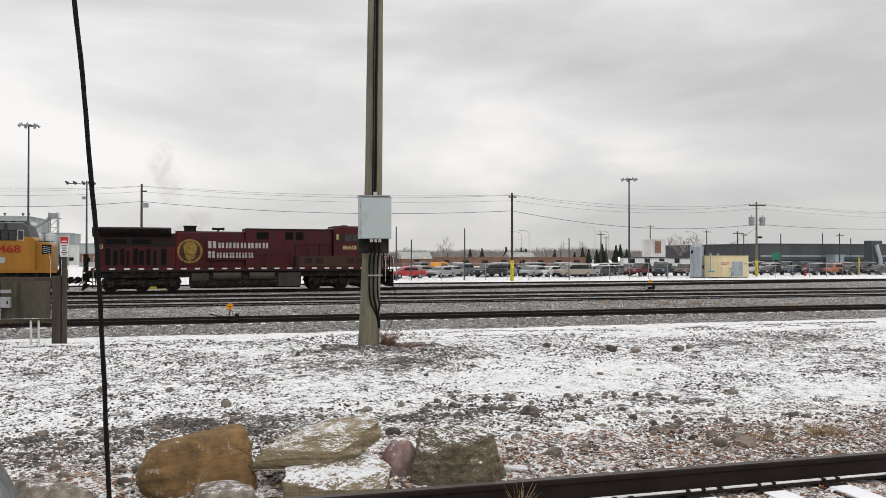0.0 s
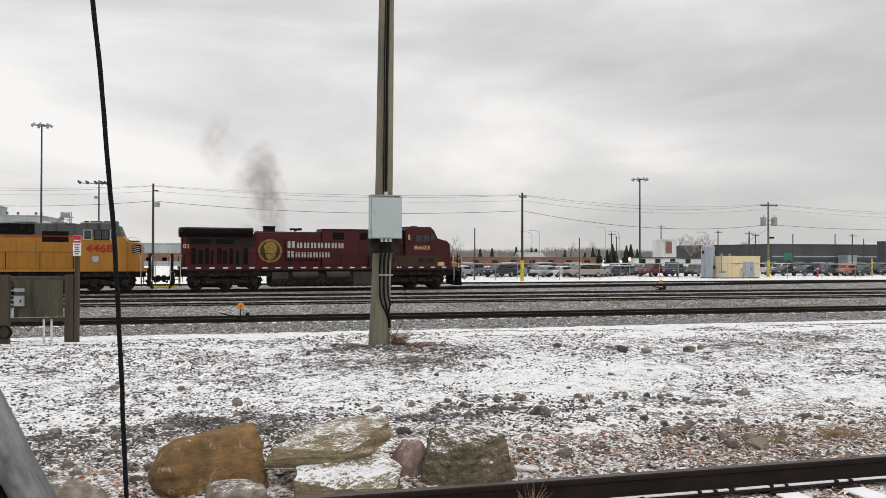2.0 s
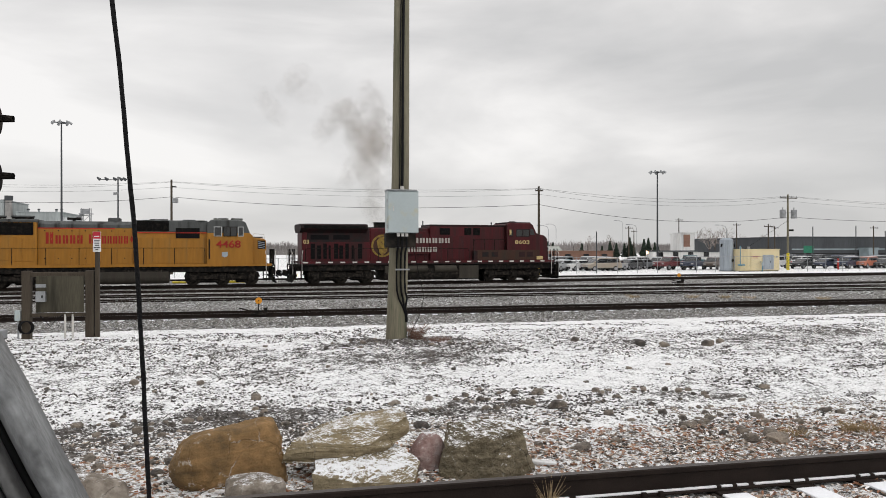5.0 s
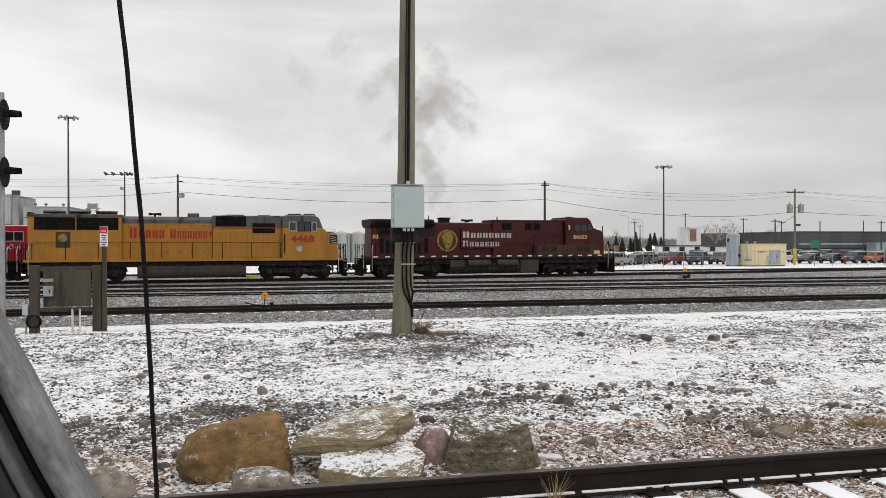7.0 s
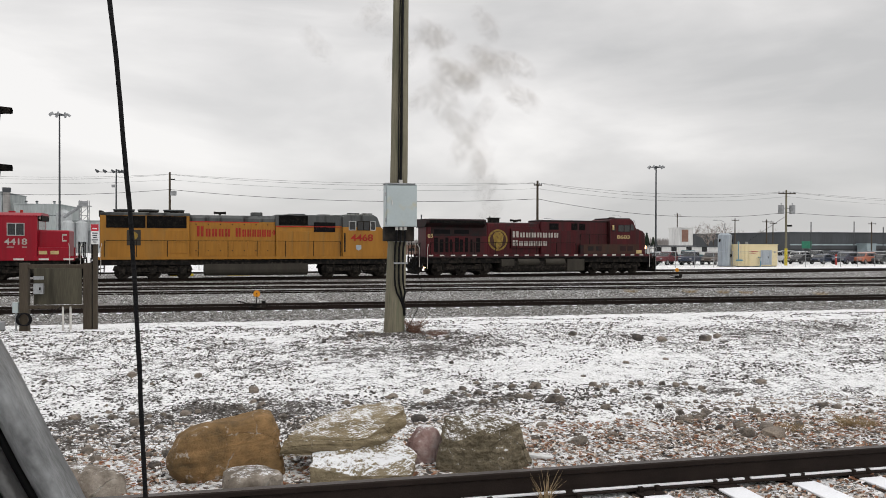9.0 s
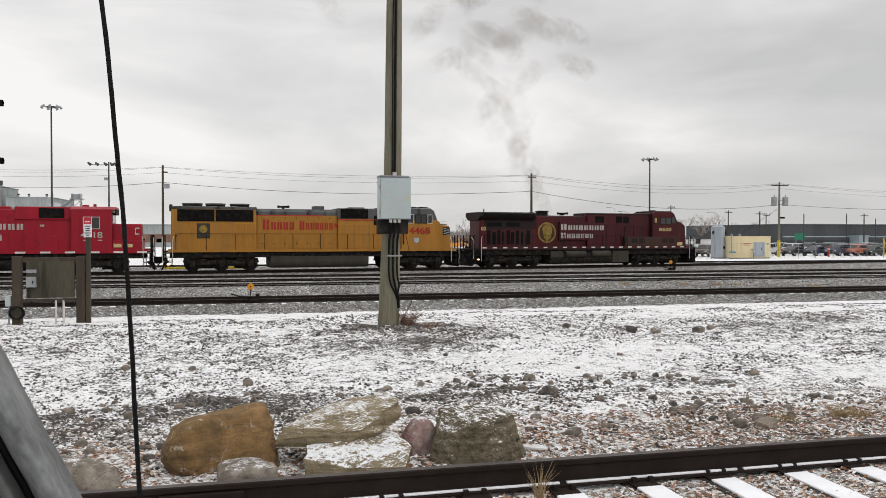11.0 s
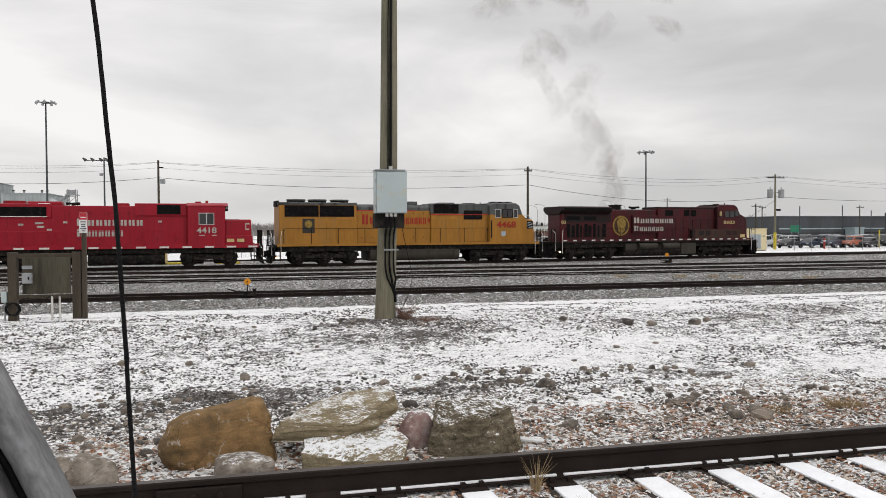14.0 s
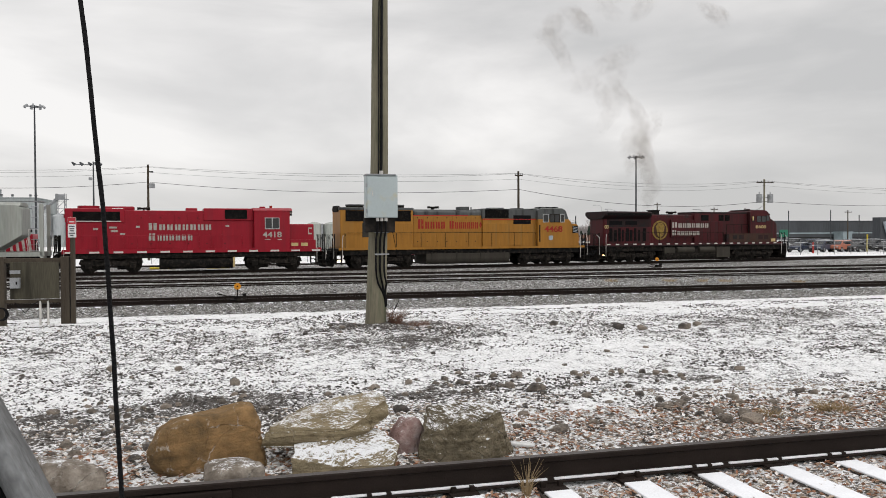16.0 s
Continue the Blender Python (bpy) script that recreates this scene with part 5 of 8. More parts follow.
# ---- boulders and stones ----
def rock_mesh(name, size, seed, mat, planes=(), extra=9, sharp=14, noise_amp=0.035, sub=6, flat=False):
    """A boulder: a block bounded by worn planes, roughened by noise."""
    rnd = random.Random(seed)
    sx, sy, sz = (v / 2 for v in size)
    pl = [((1, 0, 0), sx), ((-1, 0, 0), sx), ((0, 1, 0), sy), ((0, -1, 0), sy), ((0, 0, 1), sz), ((0, 0, -1), sz)]
    for n, h in planes:
        pl.append((tuple(Vector(n).normalized()), h))
    for _ in range(extra):
        n = Vector((rnd.gauss(0, 1), rnd.gauss(0, 1), rnd.gauss(0, 1))).normalized()
        pl.append((tuple(n), math.sqrt((n.x * sx) ** 2 + (n.y * sy) ** 2 + (n.z * sz) ** 2) * rnd.uniform(0.93, 1.12)))
    bm = bmesh.new()
    bmesh.ops.create_icosphere(bm, subdivisions=sub, radius=1)
    off = Vector((seed * 3.1, seed * 1.7, seed * 0.9))
    for v in bm.verts:
        d = Vector((v.co.x * sx, v.co.y * sy, v.co.z * sz)).normalized()
        s = sum(max(0.0, d.dot(Vector(n)) / h) ** sharp for n, h in pl)
        p = d * s ** (-1 / sharp)
        k = noise.fractal(p * 5 + off, 0.8, 2.1, 5) * noise_amp + noise.fractal(p * 22 + off, 0.9, 2.0, 3) * noise_amp * 0.3
        layer = noise.noise(Vector((p.x * 1.5, p.y * 1.5, p.z * 16)) + off) * noise_amp * 0.5
        v.co = p * (1 + k + layer)
    me = bpy.data.meshes.new(name)
    bm.to_mesh(me)
    bm.free()
    me.materials.append(M[mat])
    if not flat:
        me.shade_smooth()
    return me


def hull_rock(name, pts, seed, mat, amp=0.012, strata=0.008):
    """An angular stone: the hull of a few corners, finely divided, chipped and layered."""
    bm = bmesh.new()
    for q in pts:
        bm.verts.new(q)
    bmesh.ops.convex_hull(bm, input=bm.verts[:])
    bmesh.ops.delete(bm, geom=[v for v in bm.verts if not v.link_faces], context="VERTS")
    bmesh.ops.triangulate(bm, faces=bm.faces[:])
    for cuts in (3, 3, 1):
        bmesh.ops.subdivide_edges(bm, edges=bm.edges[:], cuts=cuts, use_grid_fill=True)
    bmesh.ops.triangulate(bm, faces=bm.faces[:])
    for _ in range(2):
        bmesh.ops.smooth_vert(bm, verts=bm.verts[:], factor=0.5, use_axis_x=True, use_axis_y=True, use_axis_z=True)
    bm.normal_update()
    off = Vector((seed * 2.3, seed * 1.1, seed * 0.7))
    moves = []
    for v in bm.verts:
        p, n = v.co, v.normal
        k = noise.fractal(p * 7 + off, 0.7, 2.1, 5) * amp - abs(noise.noise(p * 4 + off * 2)) * amp * 1.2
        k += noise.fractal(p * 30 + off, 0.9, 2.0, 3) * amp * 0.25
        k += noise.noise(Vector((p.x * 2, p.y * 2, p.z * 26)) + off) * strata * max(0.0, 1 - abs(n.z) * 1.3)
        moves.append(p + n * k)
    for v, q in zip(bm.verts, moves):
        v.co = q
    me = bpy.data.meshes.new(name)
    bm.to_mesh(me)
    bm.free()
    me.materials.append(M[mat])
    return me


def angular(label, pts, seed, mat, m, **kw):
    ob = new("boulder", hull_rock("boulder", pts, seed, mat, **kw))
    ob.matrix_basis = m
    return tagged(ob, label, "boulder", group="boulders beside the siding")


def boulder(label, size, seed, mat, m, **kw):
    ob = new("boulder", rock_mesh("boulder", size, seed, mat, **kw))
    ob.matrix_basis = m
    return tagged(ob, label, "boulder", group="boulders beside the siding")


boulder("rounded orange-brown sandstone boulder with pale scratches", (0.84, 0.55, 0.52), 3, "rock_brown", pose(-0.24, 5.68, 0.11, 4, -6, 4), sharp=8, extra=7, noise_amp=0.055,
        planes=[((1, 0, 0.1), 0.38), ((-0.75, 0, 0.85), 0.35), ((-0.6, 0, -0.8), 0.33), ((0.2, -1, 0.35), 0.26)])
angular("tilted flat tan sandstone slab dusted with snow lying on another stone",
        [(-0.48, -0.24, 0.0), (-0.46, -0.2, 0.045), (-0.4, -0.26, 0.06), (-0.41, -0.2, 0.13), (0.0, -0.3, -0.03), (0.12, -0.33, 0.1), (0.3, -0.26, 0.05), (0.45, -0.12, 0.13), (0.47, 0.08, 0.22), (0.44, -0.1, 0.25), (0.4, 0.2, 0.26), (0.1, 0.22, 0.22), (-0.2, 0.14, 0.16), (-0.3, 0.1, 0.02), (0.35, 0.25, 0.14)],
        8, "boulder_slab", pose(0.57, 5.72, 0.13, 0, 0, 2), amp=0.012, strata=0.03)
angular("flat tan stone with a snow-covered top under the slab",
        [(-0.36, -0.2, -0.1), (-0.38, -0.1, 0.08), (-0.33, 0.15, 0.13), (-0.1, -0.24, 0.04), (0.05, -0.22, -0.12), (0.3, -0.2, 0.0), (0.38, -0.05, 0.1), (0.33, -0.1, -0.12), (0.28, 0.2, 0.16), (0.0, 0.22, 0.2), (-0.3, 0.22, -0.1), (0.3, 0.22, -0.1)],
        12, "boulder_tan", pose(0.67, 5.36, 0.02, 0, 0, 4), amp=0.013)
boulder("small rounded grey boulder with pale frost streaks", (0.43, 0.34, 0.25), 5, "boulder_bare", pose(-0.06, 5.14, 0.03, 0, 6, 10), sharp=7, extra=11, noise_amp=0.075)
boulder("small pointed pink granite stone with frost", (0.27, 0.22, 0.36), 7, "boulder_pink", pose(1.15, 5.6, 0.08, -10, 8, 20), sharp=7, extra=6, planes=[((-0.8, 0, 0.6), 0.12), ((0.8, 0, 0.6), 0.14)])
angular("angular grey-brown boulder with snow on its sloping top",
[(-0.33, -0.26, -0.15), (-0.37, -0.2, 0.06), (-0.31, -0.18, 0.19), (-0.2, -0.27, 0.2), (-0.24, 0.1, 0.3), (-0.05, -0.28, 0.27), (0.1, -0.29, 0.26), (0.27, -0.22, 0.32), (0.25, 0.08, 0.35), (-0.05, 0.1, 0.345), (0.33, -0.2, 0.12), (0.38, -0.1, 0.0), (0.4, -0.16, -0.18), (0.1, -0.38, -0.18), (0.14, -0.34, 0.05), (-0.14, -0.35, -0.02), (-0.3, 0.2, -0.15), (0.34, 0.2, -0.15)],
        21, "boulder_grey", pose(1.55, 5.5, 0.04, 0, 0, -6) @ Matrix.Diagonal((0.94, 1, 0.9, 1)), amp=0.022, strata=0.016)
boulder("half-buried grey-brown boulder in frosty gravel", (0.46, 0.36, 0.32), 31, "boulder_bare", pose(-1.1, 5.38, 0.0, 0, 8, 15), sharp=8, extra=9, noise_amp=0.08)
boulder("low flat tan stone beside the rail", (0.24, 0.16, 0.1), 33, "boulder_tan", pose(-0.62, 5.06, -0.02, 0, 0, 8), sharp=8, extra=5, sub=4)

STONES = [rock_mesh("stone", s, 40 + i, "stone", sub=2, extra=7, sharp=14, noise_amp=0.16, flat=True) for i, s in enumerate([(0.12, 0.09, 0.07), (0.09, 0.08, 0.06), (0.14, 0.1, 0.08), (0.1, 0.1, 0.09), (0.16, 0.11, 0.07), (0.08, 0.06, 0.05)])]


def scatter_stones():
    rnd = random.Random(5)
    spots = [(2.87, 7.35, 1.5), (2.66, 7.6, 1.2), (2.35, 6.35, 1.2), (2.45, 5.75, 1.4), (2.15, 5.95, 0.8), (2.8, 5.9, 1.0), (1.35, 6.75, 1.3), (0.52, 7.0, 1.3), (3.95, 5.75, 1.5), (4.15, 5.68, 1.7), (4.25, 5.9, 1.4), (4.05, 6.0, 1.0),
             (4.6, 5.95, 1.3), (1.3, 7.9, 1.1), (-0.1, 8.6, 1.2), (-0.75, 9.6, 1.2), (-1.5, 9.7, 1.0), (6.1, 11.9, 1.9), (6.5, 11.8, 1.6), (7.25, 11.7, 2.0), (7.6, 11.9, 1.3), (5.2, 12.5, 1.4), (-0.7, 6.2, 1.3), (-0.85, 6.25, 1.0), (-1.2, 6.1, 1.2), (-0.6, 6.05, 0.9)]
    for _ in range(40):
        spots.append((rnd.gauss(-0.6, 0.6), rnd.gauss(6.75, 0.35), rnd.uniform(0.5, 1.0)))
    for _ in range(40):
        spots.append((rnd.gauss(2.9, 0.8), rnd.gauss(7.4, 0.5), rnd.uniform(0.4, 0.9)))
    for _ in range(30):
        spots.append((rnd.gauss(4.6, 0.9), rnd.gauss(6.3, 0.3), rnd.uniform(0.4, 1.0)))
    for px, py, wx, wy, amount in BARE_PATCHES:
        for _ in range(7 if amount > 0.3 else 0):
            spots.append((rnd.gauss(px, wx ** 0.5 * 0.8), rnd.gauss(py, wy ** 0.5 * 0.9), rnd.uniform(0.45, 1.1)))
    while len(spots) < 300:
        y = rnd.uniform(5.4, 18)
        spots.append((rnd.uniform(-0.35 * y + 0.8, 0.85 * y), y, rnd.uniform(0.25, 0.75)))
    for x, y, s in spots:
        o = new("stone", rnd.choice(STONES))
        o.parent = ground
        o.matrix_basis = pose(x, y, gzf(x, y) + 0.012 * s, rnd.uniform(-15, 15), rnd.uniform(-15, 15), rnd.uniform(0, 360)) @ Matrix.Scale(s * 0.85, 4)


scatter_stones()


def many(name, pts, sizes, mat, label, category, seed, flat=0.7, base_sub=1):
    """A great many small pieces in one mesh; each turned and stretched in its own way."""
    bm = bmesh.new()
    bmesh.ops.create_icosphere(bm, subdivisions=base_sub, radius=0.5)
    bv = np.array([v.co[:] for v in bm.verts])
    bf = np.array([[v.index for v in f.verts] for f in bm.faces])
    bm.free()
    rs = np.random.RandomState(seed)
    n = len(pts)
    st = rs.uniform(0.6, 1.3, (n, 1, 3)) * np.array([1, 1, flat])
    v = bv[None] * st * rs.uniform(0.8, 1.2, (n, len(bv), 1)) * sizes[:, None, None]
    a, b = rs.uniform(0, math.tau, n), rs.uniform(-0.4, 0.4, n)
    ca, sa, cb, sb = np.cos(a)[:, None], np.sin(a)[:, None], np.cos(b)[:, None], np.sin(b)[:, None]
    x, y, z = v[..., 0], v[..., 1], v[..., 2]
    y, z = y * cb - z * sb, y * sb + z * cb
    x, y = x * ca - y * sa, x * sa + y * ca
    v = np.stack([x, y, z], -1) + pts[:, None, :]
    f = bf[None] + (np.arange(n) * len(bv))[:, None, None]
    me = bpy.data.meshes.new(name)
    me.from_pydata(v.reshape(-1, 3).tolist(), [], f.reshape(-1, 3).tolist())
    me.materials.append(M[mat])
    return tagged(new(name, me), label, category, kind="stuff")


def strewn(n, x0, x1, y0, y1, seed, keep=None, follow=True):
    rs = np.random.RandomState(seed)
    y = rs.uniform(y0, y1, n)
    x = rs.uniform(x0, x1, n)
    if follow:
        x = np.where(rs.rand(n) < 1, (-0.36 * y + 0.5) + (x - x0) / (x1 - x0) * (1.3 * y), x)
    if keep is not None:
        k = keep(x, y)
        x, y = x[k], y[k]
    return np.stack([x, y, gz(x, y)], 1)


rs0 = np.random.RandomState(77)


def patch_clods(x, y):
    near = sum(np.exp(-((x - px) ** 2 / (wx * 1.6) + (y - py) ** 2 / (wy * 1.8))) * max(0.0, amount) for px, py, wx, wy, amount in BARE_PATCHES)
    return near + 0.5 * lattice(x, y, 0.5, 27) + 0.3 * lattice(x, y, 0.16, 28) > 0.8


p = strewn(30000, 0, 1, 5.3, 19, 1, lambda x, y: lattice(x, y, 1.1, 21) * 0.6 + lattice(x, y, 0.35, 22) * 0.4 > 0.47)
many("soil_clods", p, rs0.uniform(0.008, 0.03, len(p)) ** 1.0 * (0.7 + p[:, 1] / 14), "clod", "dark frozen soil clods strewn over thin snow", "soil", 2)
p = strewn(5000, 0, 1, 5.5, 9.0, 15, lambda x, y: lattice(x, y, 0.9, 25) * 0.5 + lattice(x, y, 0.3, 26) * 0.3 + np.exp(-((x + 0.6) ** 2 / 1.5 + (y - 6.8) ** 2 / 0.6)) * 0.3 > 0.5)
many("soil_clods", p, rs0.uniform(0.012, 0.05, len(p)), "clod", "dark stones and soil lumps in patchy snow", "soil", 12)
p = strewn(26000, 0, 1, 5.5, 13.6, 17, patch_clods)
many("soil_clods", p, rs0.uniform(0.006, 0.034, len(p)) * (0.6 + p[:, 1] / 14), "clod", "dark gravelly soil showing through thin snow", "soil", 14)
p = strewn(13000, 0, 1, 3.2, 7.2, 3, lambda x, y: (np.abs(y - 4.73) > 0.09) & (lattice(x, y, 0.8, 23) > 0.25))
many("pebbles", p, rs0.uniform(0.015, 0.055, len(p)), "pebble", "mixed brown and grey pebbles dusted with snow", "gravel", 4)
p = strewn(15000, 0, 1, 21.3, 33.6, 5)
many("ballast_stones", p, rs0.uniform(0.05, 0.12, len(p)), "ballast", "grey crushed ballast with traces of snow", "ballast", 6)
p = strewn(9000, 0, 1, 36.4, 44, 7)
many("ballast_stones", p, rs0.uniform(0.06, 0.13, len(p)), "ballast", "grey crushed ballast between the tracks", "ballast", 8)


def leaf_litter():
    pts = strewn(11000, 0, 1, 3.4, 6.4, 9, lambda x, y: (np.abs(y - 4.73) > 0.08) & (lattice(x, y, 0.7, 31) * 0.7 + np.interp(x, [-1, 2.5], [0, 0.3]) > 0.33))
    rs = np.random.RandomState(10)
    n = len(pts)
    L, W = rs.uniform(0.03, 0.065, n), rs.uniform(0.015, 0.035, n)
    a, t = rs.uniform(0, math.tau, n), rs.uniform(-0.5, 0.5, n)
    v = np.zeros((n, 6, 3))
    for i, (u, w, h) in enumerate(((-0.5, 0, 0), (0, -0.5, 0.25), (0.5, 0, 0.1), (0, 0.5, 0.3), (-0.15, 0, -0.05), (0.2, 0, -0.05))):
        v[:, i, 0], v[:, i, 1], v[:, i, 2] = u * L, w * W, h * W + u * L * t
    x = v[..., 0] * np.cos(a)[:, None] - v[..., 1] * np.sin(a)[:, None]
    y = v[..., 0] * np.sin(a)[:, None] + v[..., 1] * np.cos(a)[:, None]
    v = np.stack([x, y, v[..., 2] + 0.012], -1) + pts[:, None]
    f = np.array([[0, 1, 4], [4, 1, 5], [5, 1, 2], [2, 3, 5], [5, 3, 4], [4, 3, 0]])[None] + (np.arange(n) * 6)[:, None, None]
    me = bpy.data.meshes.new("leaf_litter")
    me.from_pydata(v.reshape(-1, 3).tolist(), [], f.reshape(-1, 3).tolist())
    m = M["leaf"].copy()
    nt = m.node_tree
    g, cr = nt.nodes.new("ShaderNodeNewGeometry"), nt.nodes.new("ShaderNodeValToRGB")
    el = cr.color_ramp.elements
    el[0].color, el[1].color = (0.14, 0.08, 0.05, 1), (0.5, 0.42, 0.34, 1)
    for pos, c in ((0.22, (0.3, 0.14, 0.08, 1)), (0.42, (0.36, 0.24, 0.17, 1)), (0.62, (0.42, 0.33, 0.26, 1)), (0.74, (0.8, 0.79, 0.79, 1))):
        e = el.new(pos)
        e.color = c
    nt.links.new(g.outputs["Random Per Island"], cr.inputs["Fac"])
    nt.links.new(cr.outputs["Color"], nt.nodes["Principled BSDF"].inputs["Base Color"])
    me.materials.append(m)
    tagged(new("leaf_litter", me), "brown fallen leaves dusted with snow beside the rail", "leaves", kind="stuff")


leaf_litter()


def tuft(name, label, x, y, n, h, spread, mat, seed, lean=0.5, r=0.0022):
    rnd = random.Random(seed)
    bm = bmesh.new()
    z = gzf(x, y) - 0.01
    for _ in range(n):
        a, d = rnd.uniform(0, math.tau), rnd.random() ** 0.7 * spread
        bx, by = x + math.cos(a) * d * 0.4, y + math.sin(a) * d * 0.4
        hh = h * rnd.uniform(0.4, 1)
        k = rnd.uniform(0.1, lean)
        ex, ey = math.cos(a + rnd.uniform(-0.6, 0.6)), math.sin(a + rnd.uniform(-0.6, 0.6))
        tube([(bx, by, z), (bx + ex * hh * k * 0.3, by + ey * hh * k * 0.3, z + hh * 0.55), (bx + ex * hh * k, by + ey * hh * k, z + hh)], r, 3, bm, [r, r * 0.8, r * 0.2])
    return tagged(part(name, bm, mat), label, "grass", group="dry plants")


tuft("grass_tuft", "dry straw-coloured grass tuft beside the rail", 1.72, 4.58, 46, 0.24, 0.06, "straw", 1, 0.6)
tuft("grass_tuft", "low dry straw-coloured grass clump", 5.05, 5.78, 300, 0.1, 0.36, "straw", 2, 1.3)
tuft("grass_tuft", "low dry straw-coloured grass clump", 4.45, 5.85, 140, 0.08, 0.3, "straw", 3, 1.3)
tuft("grass_tuft", "low dry straw-coloured grass clump", 5.75, 5.6, 140, 0.12, 0.2, "straw", 4, 1.3)
tuft("grass_tuft", "sparse dry grass between the sleepers", 1.9, 4.1, 40, 0.12, 0.12, "straw", 6, 0.9)
tuft("brush_clump", "brown dead brush at the foot of the pole", 2.5, 13.0, 240, 0.3, 0.3, "brush", 5, 1.1, 0.0022)
tuft("brush_clump", "low brown dead brush spreading beside the pole", 2.85, 12.9, 220, 0.12, 0.55, "brush", 7, 1.6, 0.0022)

for k, (x, y) in enumerate(((23.7, 39.9), (25.4, 39.3), (26.7, 38.9), (30.5, 37.6), (20.4, 40.6))):
    tuft("grass_tuft", "small dry grass clump on the ballast between tracks", x, y, 90, 0.22, 0.9, "straw", 20 + k, 1.4, 0.006)

plank = boxes((-0.09, 0.09, -0.03, 0.03, 0, 0.02), bevel=0.004)
ob = tagged(part("wood_scrap", plank, "sign_white"), "small pale scrap of wood lying on leaves", "wood scrap")
ob.matrix_basis = pose(2.0, 5.42, 0.015, 4, 6, -12)

# rail joint bars and bolts on the siding's far rail
siding = bpy.data.objects["track_near"]
for x in (-0.1,):
    jb = part("joint_bar", boxes((x - 0.46, x + 0.02, 0.70, 0.735, -0.14, -0.045), bevel=0.006), "rail_rust", siding, "rusty joint bar")
    for k in range(3):
        part("bolt", cyl((x - 0.4 + k * 0.15, 0.70, -0.09), (x - 0.4 + k * 0.15, 0.67, -0.09), 0.02, n=6), "rail_rust", jb)
for x0, x1 in ((0.5, 1.9), (1.95, 3.2), (3.25, 7.0), (-4.0, 0.3)):
    part("snow_strip", boxes((x0, x1, 0.70, 0.724, -0.152, -0.138), bevel=0.004), "snow", siding, "thin snow on the rail's foot")


# ---- wooden pole with its switch box ----
def near_pole():
    th = empty("utility_pole", "weathered grey-green wooden pole with cables and a grey box", "utility pole", pose(2.17, 13.06, gzf(2.17, 13.06) - 0.1))
    H = 9.2
    n, rings = 28, 60
    bm = bmesh.new()
    last = None
    for i in range(rings + 1):
        z = H * i / rings
        cx = 0.022 * z + 0.02 * math.sin(z * 0.7)
        r0 = np.interp(z, [0, 0.3, 2.5, 6, 9.2], [0.185, 0.172, 0.15, 0.13, 0.12])
        ring = []
        for k in range(n):
            a = k * math.tau / n
            rr = r0 * (1 + 0.018 * noise.noise(Vector((math.cos(a) * 3, math.sin(a) * 3, z * 0.6))) + 0.012 * noise.noise(Vector((math.cos(a) * 14, math.sin(a) * 14, z * 1.1))))
            ring.append(bm.verts.new((cx + rr * math.cos(a), rr * math.sin(a), z)))
        if last:
            for k in range(n):
                bm.faces.new((last[k], last[(k + 1) % n], ring[(k + 1) % n], ring[k]))
        last = ring
    bm.faces.new(last)
    part("pole", bm, "pole_wood", th, smooth=True)
    # enclosure, in the pole's space
    x0, x1, z0, z1 = -0.21, 0.31, 1.87, 2.57
    e = part("switch_box", boxes((x0, x1, -0.44, -0.17, z0, z1), bevel=0.008), "box_grey", th, "pale blue-grey steel switch box")
    part("box_door", boxes((x0 + 0.012, x1 - 0.006, -0.462, -0.442, z0 + 0.01, z1 - 0.025), bevel=0.006), "box_grey", e)
    part("rain_hood", boxes((x0 - 0.01, x1 - 0.03, -0.47, -0.17, z1, z1 + 0.018)), "steel_grey", e)
    part("latch", boxes((x0 + 0.09, x0 + 0.105, -0.48, -0.462, z0 + 0.36, z0 + 0.44), bevel=0.003), "handrail_white", e)
    part("hinge", boxes((x0 - 0.012, x0 + 0.004, -0.46, -0.43, z0 + 0.08, z0 + 0.14), (x0 - 0.012, x0 + 0.004, -0.46, -0.43, z1 - 0.2, z1 - 0.14)), "steel_grey", e)
    w = part("wire_trough", boxes((x0 - 0.01, x1 - 0.03, -0.36, -0.14, z0 - 0.24, z0), bevel=0.006), "frame_black", th, "dark open wiring trough under the box")
    for x in (-0.02, 0.05, 0.12):
        part("cable_gland", cyl((x, -0.39, z0 - 0.055), (x, -0.39, z0), 0.026, n=12), "handrail_white", w)
        part("conduit", tube([(x, -0.38, z0 - 0.02), (x, -0.36, z0 - 0.22), (x, -0.23, z0 - 0.34), (x, -0.195, z0 - 0.5), (x, -0.195, z0 - 0.85), (x + 0.01, -0.195, z0 - 0.98), (x + 0.04, -0.185, z0 - 1.1), (0.1 + 0.3 * x, -0.165, z0 - 1.24), (0.145 + 0.15 * x, -0.13, z0 - 1.36), (0.16 + 0.1 * x, -0.1, z0 - 1.5)], 0.017, 8), "cable", th)
    for z in (1.25, 1.62):
        part("cable_strap", boxes((-0.04, 0.2, -0.235, -0.21, z, z + 0.025)), "steel_grey", th)
    part("riser_pipe", tube([(0.08, -0.18, z1), (0.09, -0.17, z1 + 0.5), (0.1, -0.165, z1 + 2.0), (0.14, -0.15, z1 + 5.0), (0.19, -0.14, H - 0.2)], 0.022, 10), "cable", th, "black cable riser")
    part("riser_pipe", tube([(0.04, -0.17, z1), (0.045, -0.17, z1 + 0.8), (0.055, -0.165, z1 + 2.5), (0.15, -0.14, H - 0.2)], 0.01, 8), "cable", th)
    part("pipe_coupling", cyl((0.08, -0.19, z1 + 0.02), (0.08, -0.19, z1 + 0.09), 0.034, n=12), "handrail_white", th)
